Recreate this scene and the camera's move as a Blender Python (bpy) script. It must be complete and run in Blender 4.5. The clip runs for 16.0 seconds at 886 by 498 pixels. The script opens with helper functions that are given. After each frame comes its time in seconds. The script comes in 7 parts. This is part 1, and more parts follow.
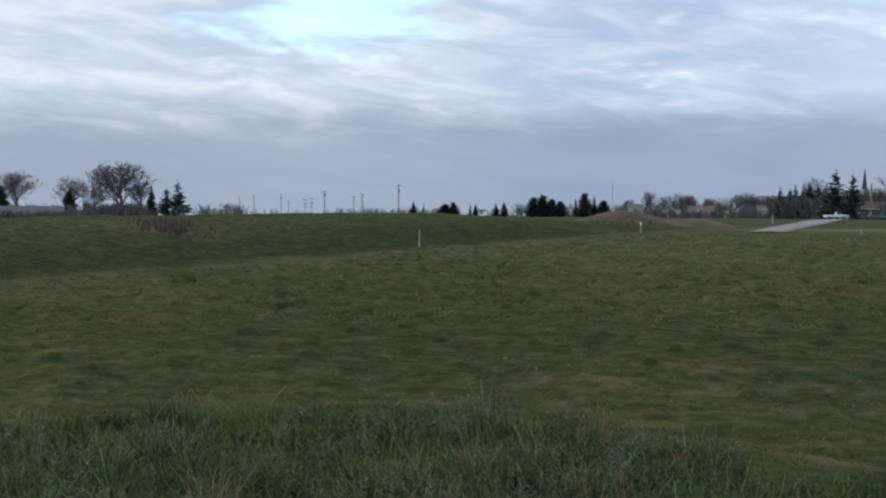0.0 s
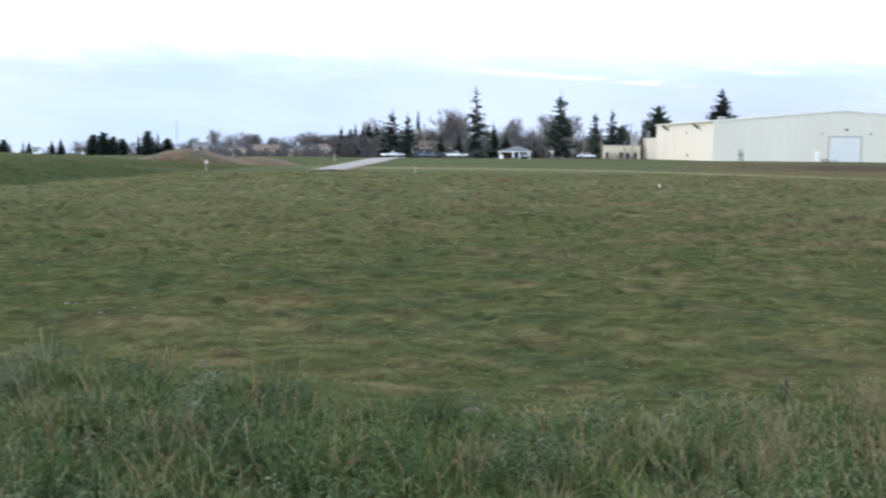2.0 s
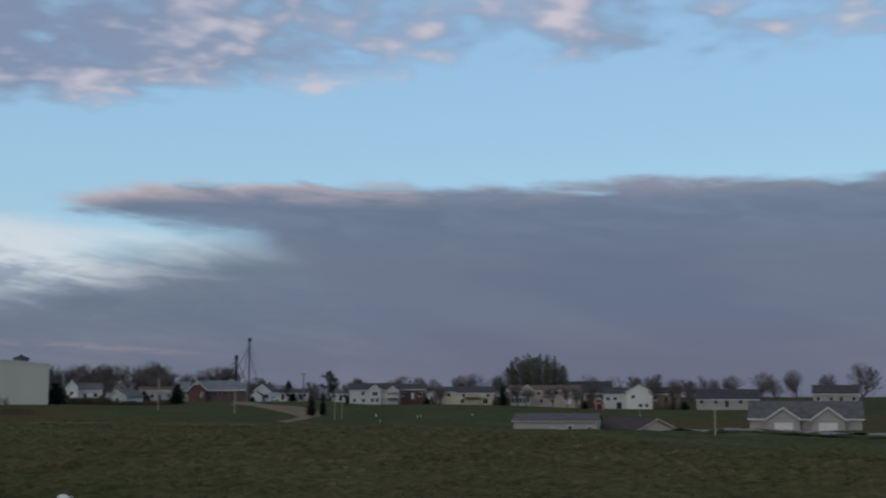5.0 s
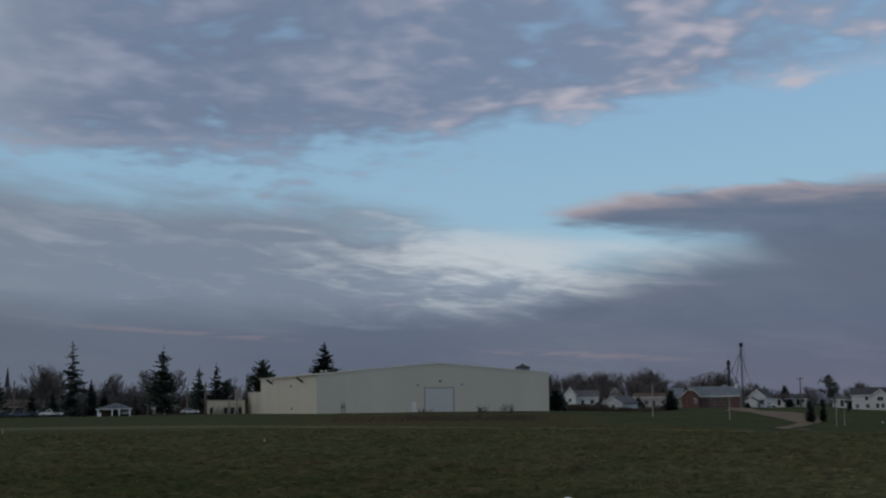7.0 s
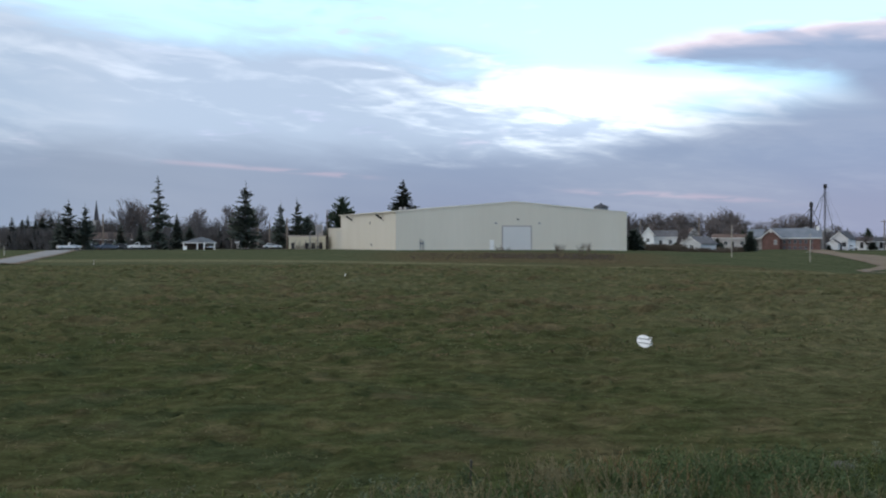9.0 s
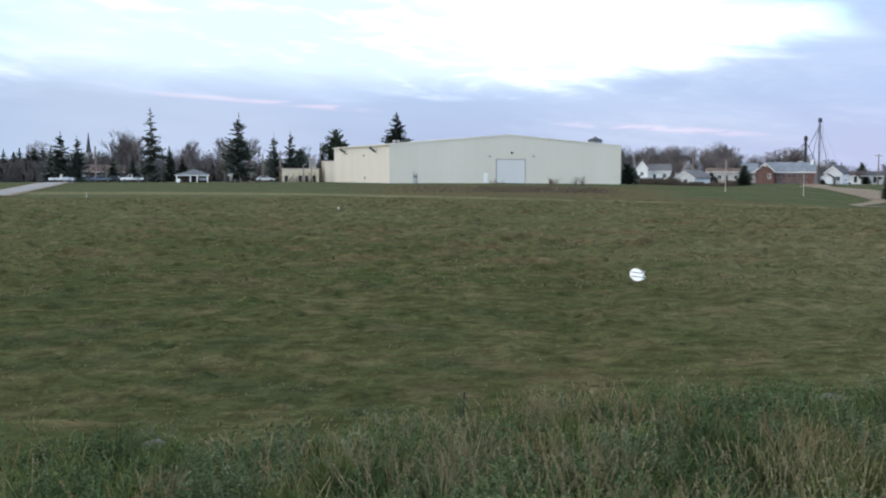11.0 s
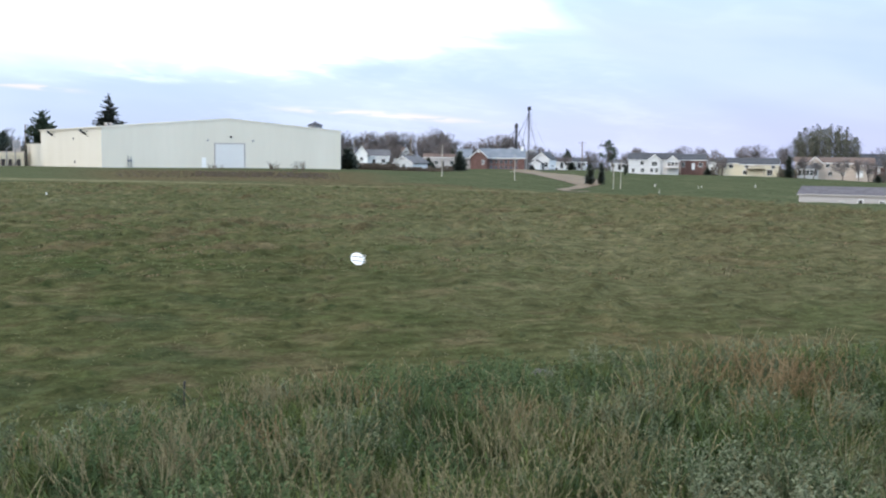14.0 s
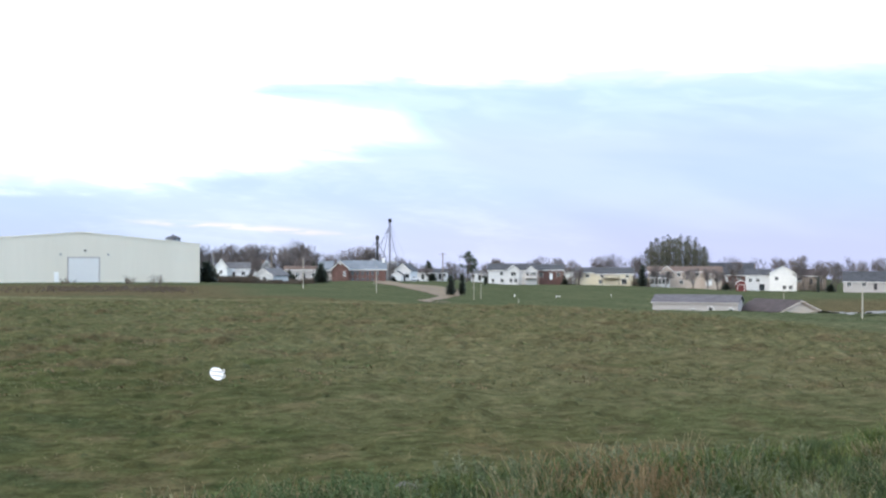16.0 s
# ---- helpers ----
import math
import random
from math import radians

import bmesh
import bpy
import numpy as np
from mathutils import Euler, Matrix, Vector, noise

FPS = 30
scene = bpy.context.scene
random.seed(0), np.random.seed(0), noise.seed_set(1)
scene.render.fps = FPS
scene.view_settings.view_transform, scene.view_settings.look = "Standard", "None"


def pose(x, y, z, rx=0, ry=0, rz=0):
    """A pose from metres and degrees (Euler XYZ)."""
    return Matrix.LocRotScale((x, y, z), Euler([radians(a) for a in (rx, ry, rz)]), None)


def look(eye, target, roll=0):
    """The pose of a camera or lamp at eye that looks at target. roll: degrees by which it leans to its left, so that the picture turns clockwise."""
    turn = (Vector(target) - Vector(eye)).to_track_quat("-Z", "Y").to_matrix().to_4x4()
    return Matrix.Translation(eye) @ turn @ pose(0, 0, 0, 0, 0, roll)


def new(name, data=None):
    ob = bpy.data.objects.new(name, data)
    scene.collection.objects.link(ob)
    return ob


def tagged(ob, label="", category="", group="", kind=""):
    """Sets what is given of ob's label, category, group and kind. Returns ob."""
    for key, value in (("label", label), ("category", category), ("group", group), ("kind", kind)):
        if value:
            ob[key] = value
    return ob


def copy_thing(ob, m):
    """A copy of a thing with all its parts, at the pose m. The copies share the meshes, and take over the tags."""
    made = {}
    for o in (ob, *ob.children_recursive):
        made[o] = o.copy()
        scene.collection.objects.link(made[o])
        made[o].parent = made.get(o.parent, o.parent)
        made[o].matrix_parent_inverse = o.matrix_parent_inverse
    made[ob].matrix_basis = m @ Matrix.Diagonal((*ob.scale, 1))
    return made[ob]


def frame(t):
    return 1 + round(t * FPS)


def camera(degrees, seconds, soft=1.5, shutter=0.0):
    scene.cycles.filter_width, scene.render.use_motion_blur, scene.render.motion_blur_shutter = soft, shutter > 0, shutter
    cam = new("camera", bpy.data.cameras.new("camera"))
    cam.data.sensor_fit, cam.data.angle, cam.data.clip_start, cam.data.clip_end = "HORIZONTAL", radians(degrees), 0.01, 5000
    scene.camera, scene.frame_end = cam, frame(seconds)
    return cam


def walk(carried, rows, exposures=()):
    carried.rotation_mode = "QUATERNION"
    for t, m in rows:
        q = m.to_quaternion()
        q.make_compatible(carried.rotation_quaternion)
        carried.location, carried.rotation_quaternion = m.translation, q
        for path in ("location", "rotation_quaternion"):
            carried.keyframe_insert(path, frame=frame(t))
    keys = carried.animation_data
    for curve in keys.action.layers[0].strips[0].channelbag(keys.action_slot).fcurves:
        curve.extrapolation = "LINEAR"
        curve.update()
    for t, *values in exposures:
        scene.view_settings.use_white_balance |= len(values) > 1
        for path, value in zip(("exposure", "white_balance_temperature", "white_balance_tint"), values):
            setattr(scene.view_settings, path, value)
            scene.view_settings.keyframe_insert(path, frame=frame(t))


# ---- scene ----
EYE = Vector((0.0, 0.0, 3.6))
cam = camera(41.7, 16.0, soft=2.1, shutter=0.13)


def aim(yaw, pitch, roll):
    """Camera pose from its heading (degrees clockwise from +y), pitch up and roll."""
    a, p = radians(yaw), radians(pitch)
    way = Vector((math.sin(a) * math.cos(p), math.cos(a) * math.cos(p), math.sin(p)))
    return look(EYE, EYE + 50 * way, roll)


TURNS = [
    (0.0, -36.80, -2.32, 0.01), (0.5, -33.71, -4.71, 0.23), (1.0, -29.87, -5.19, 0.14), (1.5, -25.41, -5.21, 0.13),
    (2.0, -15.65, -5.29, 0.31), (2.2, -8.53, -5.47, 0.25), (2.5, 1.90, -5.23, 0.30), (2.7, 7.69, -4.32, 0.20), (2.8, 11.25, -3.52, 0.20),
    (3.0, 18.93, -2.88, 0.25), (3.1, 22.3, -2.08, 0.26), (3.2, 25.32, -0.87, 0.28), (3.6, 34.2, 1.7, 0.20), (4.1, 38.6, 4.2, 0.05), (4.6, 34.4, 5.8, -0.10),
    (5.0, 27.3, 6.6, -0.25), (5.3, 20.91, 6.76, -0.36), (5.5, 16.76, 6.77, -0.57), (6.0, 8.91, 6.75, -0.72), (6.5, 6.11, 7.17, -0.75),
    (7.0, 3.60, 7.11, -0.78), (7.5, 2.52, 6.55, -0.66), (8.0, 1.31, 2.30, -0.36), (8.5, -0.30, -0.32, -0.19),
    (8.7, -0.33, -0.50, -0.10), (9.4, -0.30, -1.5, 0.0), (10.1, -0.15, -2.9, 0.1),
    (10.8, -0.06, -3.90, 0.14), (11.0, 0.0, -4.10, 0.11), (11.5, 0.25, -4.47, 0.17), (12.0, 2.39, -4.71, 0.24),
    (12.5, 7.14, -4.78, 0.38), (13.0, 9.67, -4.79, 0.40), (13.5, 11.57, -4.77, 0.46), (14.0, 13.71, -4.77, 0.49),
    (14.5, 17.03, -4.77, 0.53), (15.0, 20.24, -4.79, 0.59), (15.5, 22.39, -4.31, 0.38), (16.0, 20.48, 0.75, 0.02)]
STOPS = [(0.0, -0.42), (0.5, 0.16), (1.0, 0.62), (1.5, 0.75), (2.5, 0.70), (3.0, 0.49), (3.3, 0.16), (4.2, -0.95), (5.2, -1.77), (5.5, -1.86),
         (7.6, -1.94), (8.0, -1.74), (8.5, -0.92), (8.9, -0.58), (10.0, -0.02), (11.0, 0.20), (11.5, 0.32), (12.5, 0.55), (15.5, 0.60), (16.0, 0.58)]
walk(cam, [(t, aim(y, p, r)) for t, y, p, r in TURNS], STOPS)

# ---- sky and sun ----
SUN_AZ, SUN_EL = -120.0, 13.0      # low behind the camera's left shoulder
world = bpy.data.worlds.new("evening_sky")
scene.world = world
world.use_nodes = True
WN, WL = world.node_tree.nodes, world.node_tree.links
WN.clear()


def wput(sock, v):
    if isinstance(v, (int, float)):
        sock.default_value = v
    elif isinstance(v, tuple):
        sock.default_value = (*v, 1.0) if len(v) == 3 and sock.type == "RGBA" else v
    else:
        WL.new(v, sock)


def wm(op, a, b=0.0, c=0.0):
    n = WN.new("ShaderNodeMath")
    n.operation = op
    for s, v in zip(n.inputs, (a, b, c)):
        wput(s, v)
    return n.outputs[0]


def wstep(v, lo, hi, out_lo=0.0, out_hi=1.0):
    n = WN.new("ShaderNodeMapRange")
    n.interpolation_type = "SMOOTHSTEP"
    for s, x in zip(n.inputs[:5], (v, lo, hi, out_lo, out_hi)):
        wput(s, x)
    return n.outputs[0]


def wmix(f, a, b):
    n = WN.new("ShaderNodeMix")
    n.data_type = "RGBA"
    wput(n.inputs[0], f)
    wput(n.inputs[6], a)
    wput(n.inputs[7], b)
    return n.outputs[2]


def wnoise(x, y, z, scale, detail=5.0, rough=0.55, distort=0.0):
    c = WN.new("ShaderNodeCombineXYZ")
    for s, v in zip(c.inputs, (x, y, z)):
        wput(s, v)
    n = WN.new("ShaderNodeTexNoise")
    WL.new(c.outputs[0], n.inputs["Vector"])
    n.inputs["Scale"].default_value, n.inputs["Detail"].default_value = scale, detail
    n.inputs["Roughness"].default_value, n.inputs["Distortion"].default_value = rough, distort
    return n.outputs["Fac"]


coord = WN.new("ShaderNodeTexCoord")
sep = WN.new("ShaderNodeSeparateXYZ")
WL.new(coord.outputs["Generated"], sep.inputs[0])
dx, dy, dz = sep.outputs
el = wm("MULTIPLY", wm("ARCSINE", dz), 57.2958)
az = wm("MULTIPLY", wm("ARCTAN2", dx, dy), 57.2958)
up = wm("ADD", wm("MAXIMUM", dz, 0.0), 0.11)
px, py = wm("DIVIDE", dx, up), wm("DIVIDE", dy, up)       # flat cloud deck seen in perspective

sky = WN.new("ShaderNodeTexSky")
sky.sky_type = "NISHITA"
sky.sun_disc = False
sky.sun_elevation, sky.sun_rotation = radians(SUN_EL), radians(SUN_AZ)
sky.air_density, sky.dust_density, sky.ozone_density = 1.0, 0.6, 2.0
clear = WN.new("ShaderNodeMix")
clear.data_type, clear.blend_type = "RGBA", "MULTIPLY"
clear.inputs[0].default_value = 1.0
WL.new(sky.outputs[0], clear.inputs[6])
clear.inputs[7].default_value = (0.34, 0.36, 0.36, 1)
col = wmix(0.72, clear.outputs[2], wmix(wstep(el, 7.0, 18.0), (1.22, 1.98, 2.60), (1.08, 1.82, 2.66)))

# cloud noises: flat decks in perspective, and long streaks that sink to the right
big = wnoise(px, py, 3.1, 1.3, 3.0, 0.50, 0.3)
fine = wnoise(px, py, 9.7, 4.2, 2.6, 0.48, 0.3)
puff = wnoise(px, py, 5.2, 10.0, 2.2, 0.48, 0.2)
slant = wm("ADD", el, wm("MULTIPLY", az, 0.10))
streak = wnoise(wm("MULTIPLY", az, 0.070), wm("MULTIPLY", slant, 0.36), 1.7, 1.0, 3.0, 0.48, 0.0)
wisp = wnoise(wm("MULTIPLY", az, 0.22), wm("MULTIPLY", slant, 0.95), 6.3, 1.0, 4.0, 0.52, 0.5)
tear = wm("ADD", wm("MULTIPLY", wm("SUBTRACT", streak, 0.5), 3.4), wm("MULTIPLY", wm("SUBTRACT", wisp, 0.5), 2.6))
left = wstep(az, -12.0, -26.0)
blue_part = wm("MULTIPLY", wstep(az, -38.0, -30.0), wstep(az, -16.0, -22.0))       # thinner, bluer stretch of the western cloud

# middle deck: grey sheet with bright torn rims, its upper edge sinking to the right
mid_top = wm("SUBTRACT", wm("ADD", wstep(az, -8.0, 18.0, 9.6, 5.9), wm("MULTIPLY", left, 2.6)), el)
gap = wm("MULTIPLY", wstep(wm("ABSOLUTE", wm("ADD", wm("ADD", az, 42.5), wm("MULTIPLY", wm("SUBTRACT", fine, 0.5), 14.0))), 7.0, 1.0), wstep(wm("ABSOLUTE", wm("ADD", wm("SUBTRACT", el, 8.9), wm("MULTIPLY", wm("SUBTRACT", wisp, 0.5), 5.0))), 2.2, 0.3))
mid = wm("MULTIPLY", wstep(wm("ADD", mid_top, tear), -1.2, 1.6), wm("SUBTRACT", 1.0, wm("MULTIPLY", gap, 0.8)))
bright = wm("ADD", wm("ADD", wisp, wm("MULTIPLY", wm("SUBTRACT", puff, 0.5), 0.25)), wm("ADD", wstep(az, -8.0, 9.0, -0.10, 0.08), wstep(wm("ABSOLUTE", wm("SUBTRACT", wm("ADD", el, wm("MULTIPLY", az, 0.05)), 6.9)), 2.4, 0.3, -0.06, 0.08)))
mid_col = wmix(wstep(bright, 0.42, 0.76), wmix(wstep(az, -4.0, 8.0), (0.70, 0.82, 1.06), (0.96, 1.12, 1.42)), wmix(wstep(az, -8.0, 6.0), (1.08, 1.19, 1.42), (2.02, 2.16, 2.30)))
mid_col = wmix(left, mid_col, wmix(blue_part, wmix(wstep(wisp, 0.34, 0.74), (0.69, 0.78, 0.95), (1.04, 1.07, 1.19)), wmix(wstep(wisp, 0.34, 0.74), (0.56, 0.68, 0.90), (0.86, 0.95, 1.12))))
col = wmix(wm("MULTIPLY", mid, 0.90), col, mid_col)

# bright ribbon under the lens-shaped cloud
ribbon_v = wm("ADD", wm("SUBTRACT", el, wm("SUBTRACT", 7.5, wm("MULTIPLY", az, 0.085))), wm("MULTIPLY", tear, 0.55))
ribbon_f = wm("MULTIPLY", wstep(wm("ABSOLUTE", ribbon_v), 1.3, 0.1), wm("MULTIPLY", wstep(az, 1.0, 7.0), wstep(az, 22.5, 17.0)))
col = wmix(wm("MULTIPLY", ribbon_f, wstep(wisp, 0.36, 0.62, 0.45, 0.88)), col, (1.95, 2.16, 2.34))

# upper deck: billowed grey-mauve cloud breaking up into rosy puffs to the right
top_edge = wm("SUBTRACT", el, wstep(az, -4.0, 30.0, 12.0, 14.6))
top_d = wm("ADD", wm("ADD", wm("MULTIPLY", big, 0.36), wm("MULTIPLY", fine, 0.40)), wm("MULTIPLY", puff, 0.24))
top_d = wm("ADD", top_d, wm("ADD", wstep(top_edge, -2.2, 2.2, -0.22, 0.07), wstep(az, 36.0, -6.0, -0.07, 0.10)))
top = wstep(top_d, 0.425, 0.615)
lit = wm("ADD", wm("MULTIPLY", fine, 0.68), wm("MULTIPLY", puff, 0.32))
top_col = wmix(wstep(lit, 0.40, 0.70), wmix(wstep(az, 10.0, -8.0), (0.66, 0.84, 1.24), (0.56, 0.70, 1.04)), (0.90, 1.04, 1.42))
top_col = wmix(wm("MULTIPLY", wstep(lit, 0.48, 0.68), wstep(az, -6.0, 14.0, 0.12, 0.90)), top_col, (2.00, 1.82, 2.02))
col = wmix(wm("MULTIPLY", wm("MULTIPLY", top, 0.92), wstep(left, 0.0, 1.0, 1.0, 0.75)), col, wmix(left, top_col, (1.35, 1.38, 1.56)))
# unseen sky overhead and behind: paler unbroken cloud, added for neutral ground light
col = wmix(wstep(el, 22.0, 42.0), col, wmix(wstep(big, 0.35, 0.65), (1.00, 1.02, 1.06), (1.45, 1.44, 1.42)))

# long lens-shaped cloud to the north-east, rosy along its upper edge
lens_n = wm("ADD", wm("MULTIPLY", wm("SUBTRACT", wisp, 0.5), 1.5), wm("MULTIPLY", wm("SUBTRACT", fine, 0.5), 1.3))
lens_grow = wstep(az, 8.0, 15.0)
lens_up = wm("SUBTRACT", wm("ADD", wstep(az, 7.5, 16.0, 9.0, 9.75), wm("MULTIPLY", lens_n, wm("ADD", wm("MULTIPLY", lens_grow, 0.8), 0.2))), el)
lens_low = wm("ADD", wm("SUBTRACT", el, wm("SUBTRACT", wm("SUBTRACT", 8.75, wm("MULTIPLY", wm("SUBTRACT", az, 8.0), 0.21)), wm("MULTIPLY", wm("MAXIMUM", wm("SUBTRACT", az, 18.0), 0.0), 0.45))), wm("MULTIPLY", wm("ADD", lens_n, tear), 0.55))
lens = wm("MULTIPLY", wm("MULTIPLY", wstep(lens_up, -0.25, 0.55), wstep(lens_low, -0.45, wstep(az, 10.0, 22.0, 0.6, 2.0))), wstep(az, 7.6, 10.0))
lens_rim = wm("MULTIPLY", wstep(lens_up, 1.25, 0.15), wm("MULTIPLY", wstep(fine, 0.40, 0.56, 0.25, 1.0), wstep(az, 36.0, 14.0, 0.30, 1.0)))
lens_col = wmix(lens_rim, wmix(wstep(wisp, 0.38, 0.66), (0.410, 0.535, 0.810), (0.49, 0.61, 0.89)), (1.50, 1.28, 1.38))
col = wmix(wm("MULTIPLY", lens, 0.95), col, lens_col)

# low slate-blue bank on the horizon
bank = wstep(wm("ADD", el, wm("MULTIPLY", tear, 0.62)), wstep(az, 3.0, 24.0, 5.5, 9.2), wstep(az, 3.0, 24.0, 2.8, 5.6))
side = wstep(az, 2.0, -22.0)
low = wmix(wstep(az, 6.0, 24.0), wmix(wstep(el, 4.2, 0.6), (0.400, 0.515, 0.745), (0.392, 0.465, 0.670)), wmix(wstep(el, 4.2, 0.6), (0.415, 0.520, 0.775), (0.436, 0.474, 0.698)))
bank_col = wmix(wstep(streak, 0.38, 0.64), wmix(side, low, wmix(blue_part, (0.445, 0.54, 0.715), (0.400, 0.502, 0.695))), wmix(side, wmix(0.10, low, (0.95, 1.0, 1.1)), wmix(blue_part, (0.49, 0.58, 0.755), (0.435, 0.540, 0.735))))
pink = wm("MULTIPLY", wstep(wm("ABSOLUTE", wm("SUBTRACT", el, wm("ADD", wm("SUBTRACT", 2.45, wm("MULTIPLY", az, 0.07)), wm("MULTIPLY", wm("SUBTRACT", streak, 0.5), 0.8)))), 0.20, 0.0), wm("MULTIPLY", wstep(fine, 0.36, 0.56), wm("MULTIPLY", wm("MULTIPLY", wstep(az, -17.0, -11.0), wstep(az, 18.0, 12.0)), wstep(wm("ABSOLUTE", wm("SUBTRACT", az, 1.0)), 3.5, 7.0))))
bank_col = wmix(wm("MULTIPLY", pink, 0.30), bank_col, (1.20, 0.86, 1.00))
col = wmix(wm("MULTIPLY", bank, 0.94), col, bank_col)

back = WN.new("ShaderNodeBackground")
WL.new(col, back.inputs["Color"])
back.inputs["Strength"].default_value = 1.0
wout = WN.new("ShaderNodeOutputWorld")
WL.new(back.outputs[0], wout.inputs["Surface"])

sun_data = bpy.data.lights.new("sun", "SUN")
sun_data.energy, sun_data.angle, sun_data.color = 0.8, radians(14), (1.0, 0.90, 0.78)
sun = new("sun", sun_data)
sa, se = radians(SUN_AZ), radians(SUN_EL)
sun.matrix_world = look((0, 0, 60), Vector((0, 0, 60)) - Vector((math.sin(sa) * math.cos(se), math.cos(sa) * math.cos(se), math.sin(se))))


# ---- materials ----
def mat(name, c1, c2, scale=1.0, rough=0.8, bump=0.15, metal=0.0, fine_amount=0.25, spread=0.0, coords="Object", stretch=(1, 1, 1), spec=0.4, fine_scale=11.0, glass=0.0):
    """A surface with broad blotches between two colours, a fine grain over them, relief, and a shift from piece to piece."""
    m = bpy.data.materials.new(name)
    m.use_nodes = True
    N, L = m.node_tree.nodes, m.node_tree.links
    b = N["Principled BSDF"]
    b.inputs["Metallic"].default_value = metal
    b.inputs["Specular IOR Level"].default_value = spec
    tc = N.new("ShaderNodeTexCoord")
    mp = N.new("ShaderNodeMapping")
    mp.inputs["Scale"].default_value = stretch
    L.new(tc.outputs[coords], mp.inputs[0])
    n1, n2 = N.new("ShaderNodeTexNoise"), N.new("ShaderNodeTexNoise")
    for n, s, d in ((n1, scale, 5), (n2, scale * fine_scale, 4)):
        L.new(mp.outputs[0], n.inputs["Vector"])
        n.inputs["Scale"].default_value, n.inputs["Detail"].default_value = s, d
    ramp = N.new("ShaderNodeMapRange")
    L.new(n1.outputs["Fac"], ramp.inputs[0])
    ramp.inputs[1].default_value, ramp.inputs[2].default_value = 0.34, 0.66
    mix = N.new("ShaderNodeMix")
    mix.data_type = "RGBA"
    L.new(ramp.outputs[0], mix.inputs[0])
    mix.inputs[6].default_value, mix.inputs[7].default_value = (*c1, 1), (*c2, 1)
    var = N.new("ShaderNodeMapRange")
    L.new(n2.outputs["Fac"], var.inputs[0])
    var.inputs[1].default_value, var.inputs[2].default_value = 0.25, 0.75
    var.inputs[3].default_value, var.inputs[4].default_value = 1 - fine_amount, 1 + fine_amount
    hsv = N.new("ShaderNodeHueSaturation")
    L.new(mix.outputs[2], hsv.inputs["Color"])
    value = var.outputs[0]
    if spread:
        geo, oi = N.new("ShaderNodeNewGeometry"), N.new("ShaderNodeObjectInfo")
        add = N.new("ShaderNodeMath")
        add.operation = "ADD"
        L.new(geo.outputs["Random Per Island"], add.inputs[0])
        L.new(oi.outputs["Random"], add.inputs[1])
        mr = N.new("ShaderNodeMapRange")
        L.new(add.outputs[0], mr.inputs[0])
        mr.inputs[1].default_value, mr.inputs[2].default_value = 0.3, 1.7
        mr.inputs[3].default_value, mr.inputs[4].default_value = 1 - spread, 1 + spread
        mul = N.new("ShaderNodeMath")
        mul.operation = "MULTIPLY"
        L.new(value, mul.inputs[0])
        L.new(mr.outputs[0], mul.inputs[1])
        value = mul.outputs[0]
    L.new(value, hsv.inputs["Value"])
    L.new(hsv.outputs[0], b.inputs["Base Color"])
    rr = N.new("ShaderNodeMapRange")
    L.new(n2.outputs["Fac"], rr.inputs[0])
    rr.inputs[3].default_value, rr.inputs[4].default_value = max(0.02, rough - 0.12), min(1, rough + 0.12)
    L.new(rr.outputs[0], b.inputs["Roughness"])
    if bump:
        bp = N.new("ShaderNodeBump")
        bp.inputs["Strength"].default_value, bp.inputs["Distance"].default_value = bump, 0.05
        L.new(n2.outputs["Fac"], bp.inputs["Height"])
        L.new(bp.outputs[0], b.inputs["Normal"])
    return m


